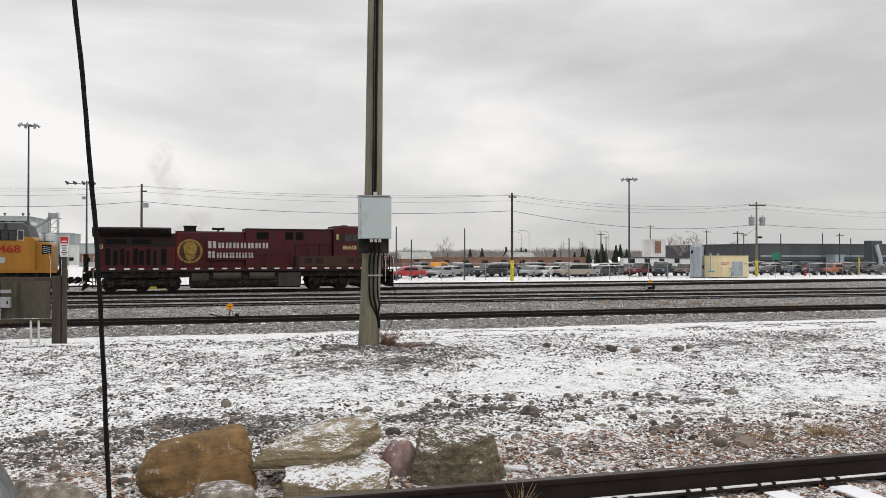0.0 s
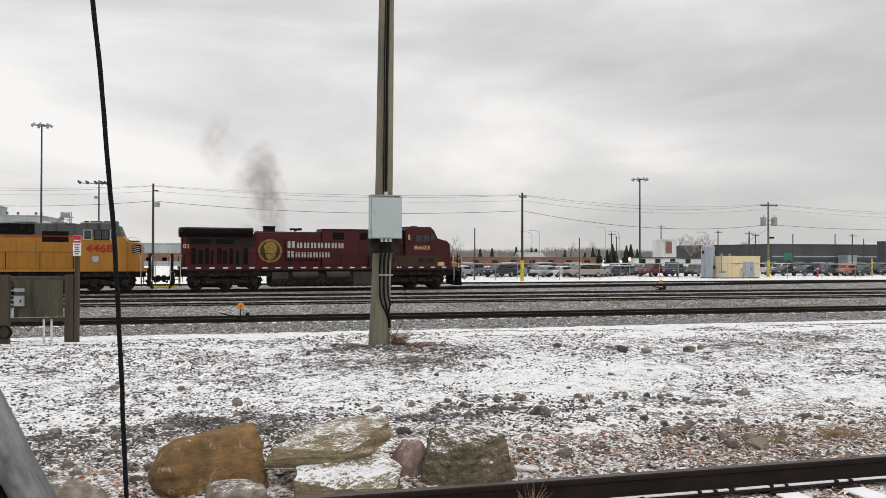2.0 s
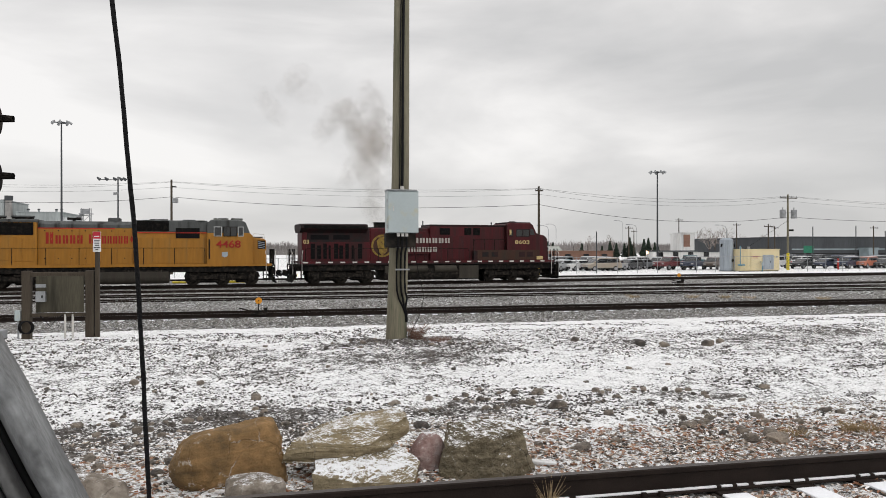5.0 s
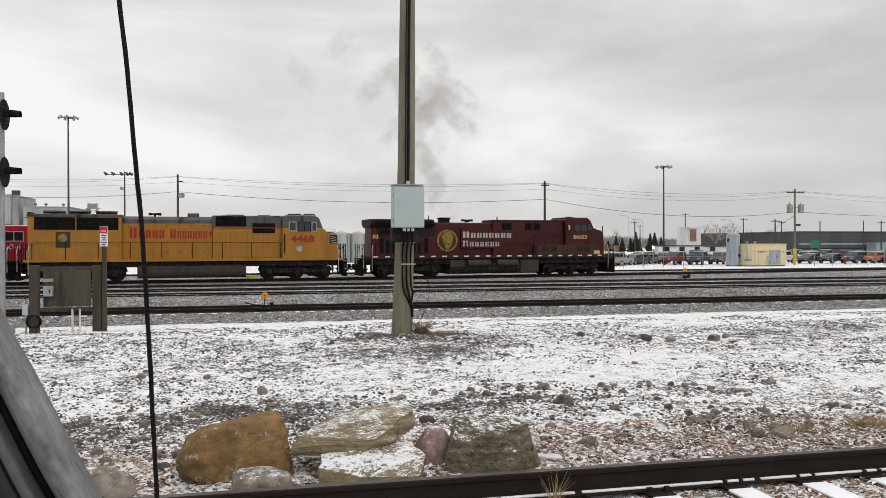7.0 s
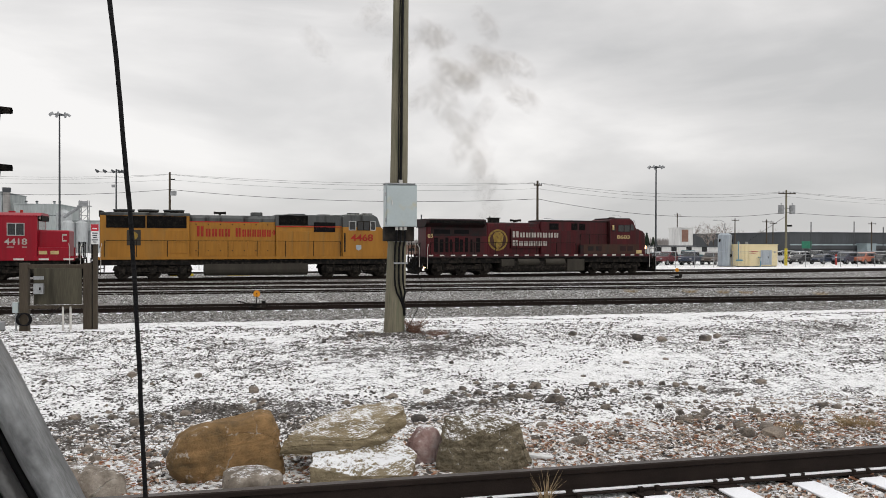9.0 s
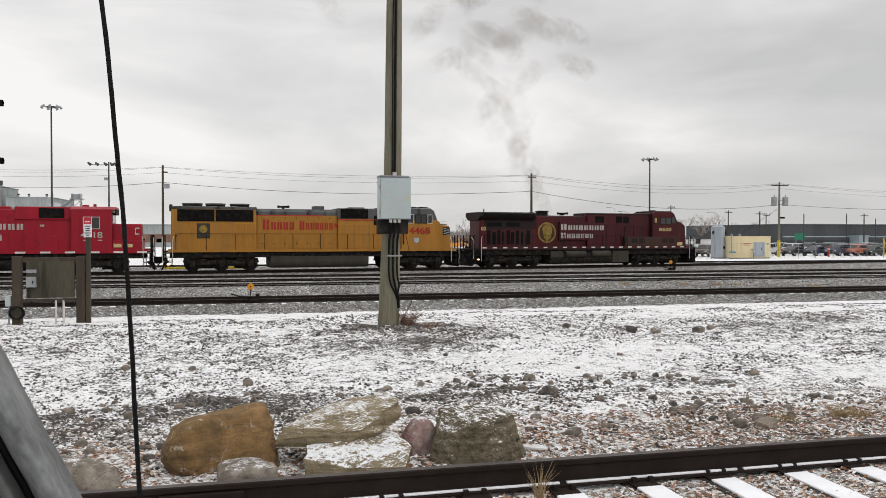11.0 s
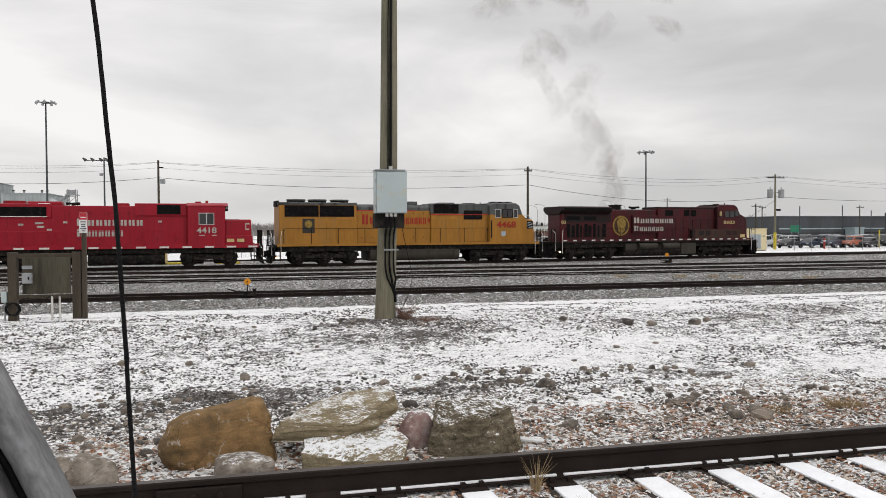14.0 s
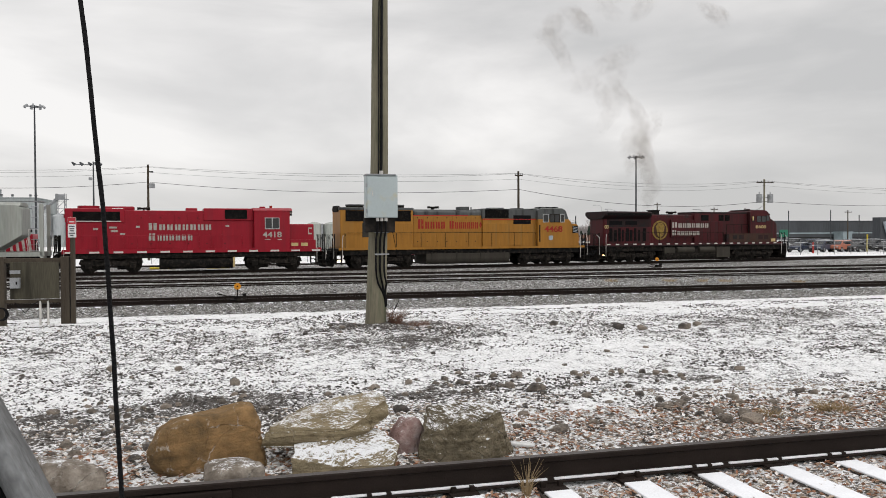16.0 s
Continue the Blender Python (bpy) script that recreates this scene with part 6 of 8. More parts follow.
    part("ground_wire", tube([(0.26, -0.2, z0 - 0.2), (0.36, -0.18, 1.2), (0.46, -0.15, 0.8), (0.38, -0.1, 0.45), (0.2, -0.12, 0.12)], 0.005, 5), "cable", th)


near_pole()

# ---- taut black cable close by ----
c0 = Vector((-0.2025, 1.0852, EYE_Z + 0.3286))
c1 = Vector((-0.158, 1.079, EYE_Z - 0.305))
d = (c0 - c1) / (c0.z - c1.z)
pts = []
for i in range(141):
    z = 0.0 - 0.02 + i * 0.025
    q = c1 + d * (z - c1.z)
    bow = 0.006 * math.sin((z - 1.3) / 0.63 * math.pi) if 1.25 < z < 2.0 else 0.0
    pts.append((q.x + bow + 0.0014 * noise.noise(Vector((z * 9, 0, 0))) + 0.0008 * noise.noise(Vector((z * 40, 3, 0))), q.y, z))
tagged(part("cable", tube(pts, 0.0032, 8, None, [0.0031 * (1 + 0.16 * noise.noise(Vector((p[2] * 60, 9, 0)))) for p in pts]), "cable", smooth=True), "thin rough black cable stretched upright from the ground", "cable")


# ---- notice board, sign, signal ----
def notice_board():
    th = empty("equipment_board", "weathered brown board between two wooden posts with a small grey box", "equipment board", pose(-4.92, 17.95, gzf(-4.9, 17.9) + 0.11, 0, 0, -1.5))
    for x in (0.02, 1.27):
        part("post", boxes((x - 0.085, x + 0.085, -0.09, 0.09, -0.2, 1.33), bevel=0.012), "post_wood", th)
    part("tall_post", boxes((1.38, 1.46, -0.08, 0.04, -0.2, 2.14), bevel=0.008), "post_wood", th)
    part("top_rail", boxes((0.085, 1.275, -0.06, 0.04, 1.2, 1.3), bevel=0.008), "post_wood", th)
    part("bottom_rail", boxes((0.085, 1.275, -0.06, 0.04, 0.36, 0.43), bevel=0.008), "post_wood", th)
    b = part("panel", boxes((0.22, 1.16, -0.1, -0.06, 0.45, 1.22), bevel=0.006), "board", th, "olive-brown painted panel with dark stains")
    part("small_box", boxes((0.24, 0.43, -0.2, -0.1, 0.68, 0.9), bevel=0.01), "steel_grey", b, "small pale grey box")
    part("box_latch", boxes((0.36, 0.385, -0.215, -0.2, 0.76, 0.82)), "frame_black", b)
    part("label_plate", boxes((0.22, 0.42, -0.112, -0.1, 0.98, 1.05)), "steel_grey", b)
    part("junction_box", boxes((-0.2, -0.09, -0.08, 0.02, 0.28, 0.5), bevel=0.008), "box_grey", th)
    part("junction_pipe", cyl((-0.14, -0.03, -0.15), (-0.14, -0.03, 0.3), 0.02, n=8), "steel_grey", th)
    for x in (0.78, 0.93):
        part("conduit", cyl((x, -0.05, -0.18), (x, -0.05, 0.4), 0.022, n=8), "handrail_white", th)
    for k in range(6):
        part("cable_loop", tube([(0.02 + 0.13 * math.cos(a) + 0.012 * k, -0.14 - 0.01 * k, 0.15 + 0.13 * math.sin(a)) for a in np.linspace(0, math.tau, 18)], 0.012, 5), "cable", th, "loop of black cable")
    part("hanging_cable", tube([(0.3, -0.08, 0.38), (0.5, -0.1, 0.15), (0.62, -0.1, 0.3), (0.75, -0.08, 0.4)], 0.01, 5), "cable", th)
    s = part("sign_plate", boxes((1.345, 1.505, -0.1, -0.08, 1.73, 2.16), bevel=0.004), "sign_white", th, "narrow red and white warning sign")
    part("red_band", boxes((1.35, 1.5, -0.106, -0.098, 2.01, 2.155)), "sign_red", s)
    for z, w, mt in ((2.05, 0.1, "sign_white"), (1.955, 0.11, "ink"), (1.905, 0.09, "ink"), (1.86, 0.08, "ink"), (1.81, 0.12, "ink"), (1.765, 0.06, "ink")):
        part("writing_bar", boxes((1.425 - w / 2, 1.425 + w / 2, -0.11, -0.098, z, z + 0.02)), mt, s)


def signal_mast():
    x, y = -5.72, 18.6
    th = empty("railway_signal", "tall signal mast with two round black targets and hoods", "railway signal", pose(x, y, gzf(x, y) - 0.05))
    part("mast", cyl((0, 0, 0), (0, 0, 5.3), 0.06, n=14), "steel_grey", th)
    part("mast_base", boxes((-0.2, 0.2, -0.2, 0.2, 0, 0.25), bevel=0.02), "steel_grey", th)
    for z in (3.56, 4.8):
        t = part("target", cyl((0.09, -0.12, z), (0.105, -0.12, z), 0.33, n=32), "frame_black", th, "round black signal target")
        t2 = part("lamp_housing", boxes((-0.08, 0.09, -0.26, 0.02, z - 0.15, z + 0.15), bevel=0.03), "frame_black", th)
        bm = bmesh.new()
        n = 16
        r0, r1 = [], []
        for k in range(n + 1):
            a = -0.35 + (math.pi + 0.7) * k / n
            r0.append(bm.verts.new((0.1, -0.12 + 0.12 * math.cos(a), z + 0.12 * math.sin(a))))
            r1.append(bm.verts.new((0.42, -0.12 + 0.095 * math.cos(a) * (1 if 2 < k < n - 2 else 0.8), z - 0.0 + 0.095 * math.sin(a))))
        for k in range(n):
            bm.faces.new((r0[k], r0[k + 1], r1[k + 1], r1[k]))
        bmesh.ops.solidify(bm, geom=bm.faces[:], thickness=0.008)
        part("hood", bm, "frame_black", t)
        part("bracket", boxes((-0.08, 0.02, -0.08, 0.06, z - 0.25, z - 0.19)), "steel_grey", th)


def switch_stand(x, y, m, label, s=1.0):
    th = empty("switch_stand", label, "switch stand", m, group="switch stands")
    part("base", boxes((-0.3, 0.3, -0.15, 0.15, 0, 0.06), (-0.13, 0.13, -0.12, 0.12, 0.06, 0.2), bevel=0.015), "frame_black", th)
    part("lever", tube([(0.1, 0, 0.16), (-0.4, -0.05, 0.2), (-0.8, -0.08, 0.32)], 0.028, 8), "frame_black", th)
    part("spindle", cyl((0, 0, 0.2), (0, 0, 0.5), 0.02, n=8), "frame_black", th)
    part("target_plate", cyl((0, -0.012, 0.6), (0, 0.012, 0.6), 0.14, n=20), "orange", th, "round orange target")
    part("target_bolt", cyl((0, -0.03, 0.6), (0, -0.012, 0.6), 0.03, n=8), "frame_black", th)
    part("weight", boxes((0.2, 0.36, -0.1, 0.1, 0.06, 0.3), bevel=0.03), "frame_black", th)
    part("throw_rod", tube([(0, 0.1, 0.03), (0, 1.0, 0.03)], 0.02, 6), "frame_black", th)


notice_board()
signal_mast()
switch_stand(0, 0, pose(-0.25, 33.3, -1.14), "low black switch stand with a round orange target")
switch_stand(0, 0, pose(32.1, 55.9, -1.16) @ Matrix.Scale(1.1, 4), "low black switch stand with a small target beside the far track")


# ---- vehicle edge beside the camera ----
def door_edge():
    th = empty("vehicle_mirror", "wet blurred grey vehicle mirror housing with a black inner edge", "vehicle mirror", pose(0, 0, 0))
    eye = Vector((-0.0097, 0.0024, EYE_Z))
    turn = pose(0, 0, 0, 89.621, 0.086, -12.535).to_3x3()

    def at(x, y, d):
        return eye + turn @ Vector(((x - 784) / 1373.1 * d, (441 - y) / 1373.1 * d, -d))
    rim = [(-30, 470), (-8, 528), (12, 566), (36, 612), (62, 656), (100, 730), (131, 790), (165, 850), (200, 920), (260, 1040), (330, 1200)]

    def band(a, b, da, db, mat, name, bulge=0.0, label=""):
        bm = bmesh.new()
        last = None
        for i, (x, y) in enumerate(rim):
            ring = []
            for k in range(9):
                f = k / 8
                s = a + (b - a) * f
                ring.append(bm.verts.new(at(x - s * 0.86, y + s * 0.5, da + (db - da) * f - bulge * math.sin(f * math.pi))))
            if last:
                for k in range(8):
                    bm.faces.new((last[k], last[k + 1], ring[k + 1], ring[k]))
            last = ring
        bmesh.ops.recalc_face_normals(bm, faces=bm.faces[:])
        bmesh.ops.solidify(bm, geom=bm.faces[:], thickness=0.003)
        return part(name, bm, mat, th, label, smooth=True)
    band(0, 74, 0.262, 0.238, "wet_grey", "outer_rim", 0.018, "wet grey rim with mottled dark reflections painted in")
    band(70, 92, 0.25, 0.25, "seal", "inner_gap", -0.004)
    band(89, 128, 0.243, 0.238, "dull_grey", "inner_rim", 0.004)
    band(124, 420, 0.24, 0.25, "seal", "dark_panel", 0.004, "black inner panel")
    bm = tube([at(-40, 900, 0.27), at(-60, 1400, 0.3), (-0.35, 0.25, 0.9), (-0.4, 0.25, gzf(-0.4, 0.25))], 0.02, 10)
    part("support_arm", bm, "seal", th)


door_edge()


# ---- yard poles, masts and wires ----
def cross_pole(x, y, h, label, arm=2.0, transformers=False, yellow=True, lean=0.0, lamp=False):
    th = empty("utility_pole", label, "utility pole", pose(x, y, YARD - 0.02, 0, lean, 0), group="yard poles")
    part("pole", cyl((0, 0, 0), (0, 0, h), 0.16, 0.11, n=12), "pole_wood" if transformers else "post_wood", th)
    if arm:
        part("crossarm", boxes((-arm / 2, arm / 2, -0.18, -0.1, h - 0.55, h - 0.42)), "post_wood", th)
        for a in (-0.46, -0.2, 0.2, 0.46):
            part("insulator", cyl((a * arm, -0.14, h - 0.42), (a * arm, -0.14, h - 0.24), 0.05, n=8), "steel_grey", th)
    if transformers:
        for a in (-0.85, 0.85):
            t = part("transformer", cyl((a, -0.1, h - 3.2), (a, -0.1, h - 2.05), 0.38, n=18), "steel_grey", th, "grey pole transformer")
            part("bushing", cyl((a, -0.1, h - 2.05), (a, -0.1, h - 1.75), 0.06, n=8), "steel_grey", t)
            part("bracket", boxes((min(0, a), max(0, a), -0.05, 0.05, h - 2.5, h - 2.4)), "steel_grey", th)
        part("flood_lamp", boxes((0.1, 0.7, -0.3, 0.1, h - 4.9, h - 4.65), bevel=0.05), "frame_black", th)
    if yellow:
        part("yellow_guard", cyl((0, 0, 0), (0, 0, 2.3), 0.2, 0.19, n=12), "safety_yellow", th, "yellow marker sleeve")
    if lamp:
        part("flood_lamp", boxes((0.1, 0.75, -0.35, 0.15, h - 2.7, h - 2.15), bevel=0.08), "steel_grey", th)
        part("top_bracket", boxes((0.05, 0.55, -0.06, 0.02, h - 0.9, h - 0.75)), "frame_black", th)


def light_mast(x, y, h, label, ring=True):
    th = empty("light_mast", label, "light mast", pose(x, y, YARD - 0.02), group="light masts")
    part("mast", cyl((0, 0, 0), (0, 0, h), 0.15, 0.09, n=12), "dark_clad", th)
    if ring:
        part("ring", cyl((0, 0, h - 0.25), (0, 0, h - 0.1), 0.55, n=16), "dark_clad", th)
        for k in range(7):
            a = k * math.tau / 7 + 0.3
            px, py = 1.1 * math.cos(a), 1.1 * math.sin(a)
            bm = tube([(px * 0.3, py * 0.3, h - 0.2), (px * 0.95, py * 0.95, h - 0.14)], 0.05, 6)
            cyl((px * 0.8, py * 0.8, h + 0.02), (px * 1.1, py * 1.1, h - 0.3), 0.1, 0.18, n=12, bm=bm)
            part("flood_lamp", bm, "steel_grey", th, "round floodlight")
    else:
        part("arm", boxes((-2.6, 0.9, -0.05, 0.05, h - 0.5, h - 0.4)), "dark_clad", th)
        for a in (-2.5, -1.5, -0.4, 0.4, 0.9):
            part("flood_lamp", cyl((a - 0.2, -0.1, h - 0.16), (a + 0.16, -0.3, h - 0.46), 0.12, 0.22, n=10), "dark_clad", th)
        part("camera_box", boxes((-0.6, -0.15, -0.2, 0.1, h - 2.6, h - 2.2), bevel=0.05), "steel_grey", th)


cross_pole(29.3, 80.5, 9.75, "brown wooden utility pole with a yellow base sleeve", 0.9)
cross_pole(68.0, 90.5, 10.1, "brown utility pole with crossarm and two grey transformers", 2.6, True)
cross_pole(-10.5, 94.7, 11.0, "brown wooden utility pole with a lamp head", 0, False, False, lamp=True)
cross_pole(-41.0, 100.0, 10.5, "brown wooden utility pole beyond the yard", 1.0, False, False)
cross_pole(118.0, 100.0, 10.0, "brown wooden utility pole beyond the yard", 2.2, False, False)
light_mast(-24.95, 106.2, 19.1, "tall dark light mast with a ring of floodlights")
light_mast(-20.15, 117.1, 13.2, "dark light mast with floodlights on an arm", False)
light_mast(56.3, 104.1, 14.3, "tall dark light mast with a ring of floodlights")
for x, y, h in ((92.0, 128, 7.5), (79.5, 160, 8.0), (100.5, 175, 10.5), (110, 165, 9.0), (124, 170, 8.5), (135, 150, 8.0), (106, 210, 8.5)):
    cross_pole(x, y, h, "distant wooden utility pole", 2.0, False, False)
for x, y, h in ((25.2, 85, 5.9), (38.1, 85, 4.9), (77, 97, 6.0), (86, 99, 6.2), (93, 101, 5.5), (17.2, 84.8, 6.0), (19.2, 86, 4.6)):
    th = empty("steel_post", "thin dark steel post beside the fence", "post", pose(x, y, YARD - 0.02), group="thin posts")
    part("post", cyl((0, 0, 0), (0, 0, h), 0.07, n=8), "dark_clad", th)
    part("cap", cyl((0, 0, h), (0, 0, h + 0.04), 0.085, n=8), "dark_clad", th)
for x, y, h in ((84.0, 165, 8.5), (97.5, 150, 8.0), (60.5, 160, 8.0), (100, 205, 11), (70.0, 180, 9)):
    th = empty("street_lamp", "distant grey street lamp with a curved arm", "street lamp", pose(x, y, YARD - 0.02), group="street lamps")
    part("lamp_post", tube([(0, 0, 0), (0, 0, h - 1), (-0.3, 0, h - 0.3), (-1.2, 0, h), (-2.0, 0, h)], 0.05, 6), "steel_grey", th)
    part("lamp_head", boxes((-2.7, -1.9, -0.15, 0.15, h - 0.08, h + 0.08), bevel=0.04), "steel_grey", th)


def wire(a, b, sag, r=0.018):
    a, b = Vector(a), Vector(b)
    pts = [a.lerp(b, k / 24) - Vector((0, 0, 4 * sag * (k / 24) * (1 - k / 24))) for k in range(25)]
    tagged(part("overhead_wire", tube(pts, r, 5), "cable"), "thin dark overhead power line between poles", "power line", group="overhead wires")


top = YARD
for h0, r, sg in ((-0.25, 0.012, 0.5), (-0.3, 0.012, 0.7), (-2.02, 0.022, 0.75), (-0.9, 0.01, 0.6)):
    wire((-41, 99.9, top + 11.1 + h0), (-10.5, 94.6, top + 11.0 + h0), sg, r)
    wire((-10.5, 94.6, top + 11.0 + h0), (29.3, 80.4, top + 9.75 + h0), sg, r)
    wire((29.3, 80.4, top + 9.75 + h0), (68.0, 90.4, top + 10.1 + h0 - (1.0 if h0 < -2 else 0)), sg * 1.6, r)
    wire((68.0, 90.4, top + 10.1 + h0 - (1.0 if h0 < -2 else 0)), (118, 100, top + 10.0 + h0), sg, r)
wire((68.0, 90.5, top + 6.6), (58.3, 92, top + 0.3), 0.0, 0.02)


# ---- fence ----
def fence():
    th = empty("chain_link_fence", "grey chain-link fence along the snowy yard edge", "fence", pose(0, 0, YARD))
    xs = [-9 + 2.6 * k for k in range(42)]
    yy = lambda x: 84.0 + 0.015 * (x - 25)
    bm0 = cyl((0, 0, -0.05), (0, 0, 1.95), 0.035, n=6)
    me = bpy.data.meshes.new("fence_post")
    bm0.to_mesh(me)
    bm0.free()
    me.materials.append(M["steel_grey"])
    for x in xs:
        if 56.5 < x < 64.5:
            continue
        o = new("fence_post", me)
        o.parent = th
        o.location = (x, yy(x), 0)
    part("top_rail", tube([(xs[0], yy(xs[0]), 1.9), (xs[-1], yy(xs[-1]), 1.9)], 0.018, 5), "steel_grey", th)
    bm = bmesh.new()
    x = xs[0]
    while x < xs[-1] - 2:
        for d in (1, -1):
            a, b = (x, x + 1.85) if d > 0 else (x + 1.85, x)
            tube([(a, yy(a), 0.05), (b, yy(b), 1.88)], 0.004, 3, bm)
        x += 0.3
    tagged(part("mesh_wire", bm, "steel_grey", th), kind="stuff")


fence()


# ---- shed and tank ----
def shed():
    th = empty("equipment_shed", "cream corrugated steel equipment shed with a grey door", "shed", pose(57.9, 86.2, YARD - 0.02, 0, 0, 3))
    body = part("wall_box", boxes((0, 5.9, 0, 3.2, 0.12, 2.75), bevel=0.03), "cream", th)
    for k in range(9):
        part("corrugation", boxes((0.15 + k * 0.2, 0.25 + k * 0.2, -0.03, 0.01, 0.2, 2.68)), "cream", body)
    part("roof", boxes((-0.05, 5.95, -0.06, 3.26, 2.75, 2.85), bevel=0.02), "cream", th)
    part("skid", boxes((0.1, 5.8, 0.1, 0.4, 0, 0.12), (0.1, 5.8, 2.8, 3.1, 0, 0.12)), "frame_black", th)
    d = part("door", boxes((3.35, 5.0, -0.05, 0.0, 0.25, 2.1), bevel=0.01), "blue_grey", th, "grey-blue double steel door")
    part("door_gap", boxes((4.38, 4.4, -0.056, -0.045, 0.27, 2.08)), "frame_black", d)
    part("door_handle", boxes((4.45, 4.5, -0.1, -0.05, 1.1, 1.3)), "frame_black", d)
    part("wall_sign", boxes((1.6, 2.9, -0.015, 0.0, 1.85, 1.97), (1.7, 2.6, -0.015, 0.0, 1.68, 1.75)), "letter_red", th)
    part("wall_lamp", boxes((5.35, 5.5, -0.12, 0, 1.75, 1.95)), "steel_grey", th)
    v = part("valve_pipe", tube([(3.05, -0.35, 0), (3.05, -0.35, 1.2), (3.05, 0, 1.2)], 0.07, 8), "pipe_blue", th, "blue valve pipe")
    part("valve_wheel", cyl((3.05, -0.5, 0.95), (3.05, -0.42, 0.95), 0.22, n=14), "blue_grey", v)
    part("side_pipe", tube([(-0.15, -0.3, 0.9), (-0.15, -0.3, 3.2)], 0.05, 8), "pipe_blue", th)
    part("side_pipe", tube([(-0.5, -0.35, 0.85), (0.4, -0.35, 0.85)], 0.1, 8), "pipe_blue", th)
    for x in (1.2, 2.4):
        part("roof_vent", cyl((x, 1.5, 2.85), (x, 1.5, 3.15), 0.15, n=10), "steel_grey", th)
    tk = empty("storage_tank", "upright grey steel cylinder tank beside the shed", "tank", pose(57.2, 88.0, YARD - 0.02) @ Matrix.Diagonal((0.72, 0.72, 1, 1)))
    part("shell", cyl((0, 0, 0.05), (0, 0, 4.0), 1.15, n=32), "blue_grey", tk, smooth=False)
    part("cap", cyl((0, 0, 4.0), (0, 0, 4.25), 1.12, 0.7, n=32), "blue_grey", tk)
    part("base_ring", cyl((0, 0, 0), (0, 0, 0.1), 1.3, n=32), "frame_black", tk)
    for s in (-1, 1):
        part("nozzle", tube([(s * 1.0, -0.3, 3.4), (s * 1.25, -0.4, 3.4), (s * 1.3, -0.4, 3.1)], 0.13, 8), "frame_black", tk)
    part("manhole", cyl((0.5, -1.02, 1.4), (0.52, -1.15, 1.4), 0.22, n=14), "frame_black", tk)


shed()
mk = empty("marker_post", "red and white marker post in the snow", "marker post", pose(76.2, 91.0, YARD))
part("post", cyl((0, 0, 0), (0, 0, 1.5), 0.12, n=10), "letter_red", mk)
part("band", cyl((0, 0, 1.0), (0, 0, 1.15), 0.13, n=10), "sign_white", mk)
mk = empty("marker_post", "yellow upright marker post by the fence", "marker post", pose(88.0, 94.0, YARD))
part("post", cyl((0, 0, 0), (0, 0, 2.5), 0.1, n=10), "safety_yellow", mk)
part("cap", cyl((0, 0, 2.5), (0, 0, 2.54), 0.11, n=10), "safety_yellow", mk)
for x in (-6.4, -2.0):
    st = empty("wheel_stop", "yellow painted steel block beside the rail", "wheel stop", pose(x, 66.2, YARD, 0, 0, 4), group="yellow blocks")
    part("block", boxes((-0.9, 0.9, -0.2, 0.2, 0, 0.3), bevel=0.03), "safety_yellow", st)
    part("foot", boxes((-1.1, 1.1, -0.3, 0.3, 0, 0.06)), "frame_black", st)


yl = empty("yard_lamp", "short post with a lit orange lamp beside the trailer", "lamp", pose(50.4, 96.0, YARD))
part("post", cyl((0, 0, 0), (0, 0, 2.2), 0.06, n=8), "steel_grey", yl)
part("lamp_head", cyl((0, 0, 2.2), (0, 0, 2.55), 0.14, 0.1, n=12), "lamp_glow", yl, "glowing orange lamp")


# ---- parked cars ----
def paint(name, c, metal=0.2):
    return material(name, c, 0.28, metal, dark=0.92, light=1.05, scale=1.5, fine=20, bump=0.0, spec=0.5)


PAINTS = {"white": paint("car_white", (0.6, 0.6, 0.6)), "silver": paint("car_silver", (0.35, 0.36, 0.37), 0.4), "gold": paint("car_beige", (0.3, 0.26, 0.21), 0.4), "black": paint("car_black", (0.015, 0.016, 0.018)),
          "navy": paint("car_navy", (0.02, 0.028, 0.055)), "grey": paint("car_grey", (0.13, 0.14, 0.15), 0.4), "red": paint("car_red", (0.35, 0.015, 0.02)), "orange": paint("car_orange", (0.42, 0.13, 0.07)),
          "brown": paint("car_brown", (0.1, 0.075, 0.06)), "teal": paint("car_teal", (0.03, 0.09, 0.1)), "maroon": paint("car_maroon", (0.12, 0.02, 0.025))}
SHAPES = {
    "sedan": (4.6, 1.78, [(-2.3, 0.35), (-2.3, 0.75), (-2.1, 0.88), (-1.2, 0.95), (1.35, 1.0), (2.2, 0.98), (2.3, 0.8), (2.3, 0.35)], [(-1.25, 0.95), (-0.5, 1.4), (0.75, 1.43), (1.55, 1.0)]),
    "suv": (4.6, 1.85, [(-2.3, 0.4), (-2.3, 0.9), (-2.1, 1.02), (-1.3, 1.1), (2.2, 1.15), (2.3, 0.95), (2.3, 0.4)], [(-1.35, 1.1), (-0.65, 1.68), (1.9, 1.7), (2.2, 1.15)]),
    "van": (5.0, 1.95, [(-2.5, 0.38), (-2.5, 0.8), (-2.3, 0.95), (-1.7, 1.05), (2.4, 1.1), (2.5, 0.9), (2.5, 0.38)], [(-1.75, 1.05), (-0.8, 1.7), (2.1, 1.75), (2.42, 1.1)]),
    "pickup": (5.5, 1.95, [(-2.75, 0.5), (-2.75, 1.0), (-2.6, 1.12), (-1.3, 1.17), (2.7, 1.15), (2.75, 1.05), (2.75, 0.5)], [(-1.35, 1.17), (-0.75, 1.8), (0.6, 1.82), (0.85, 1.17)]),
}


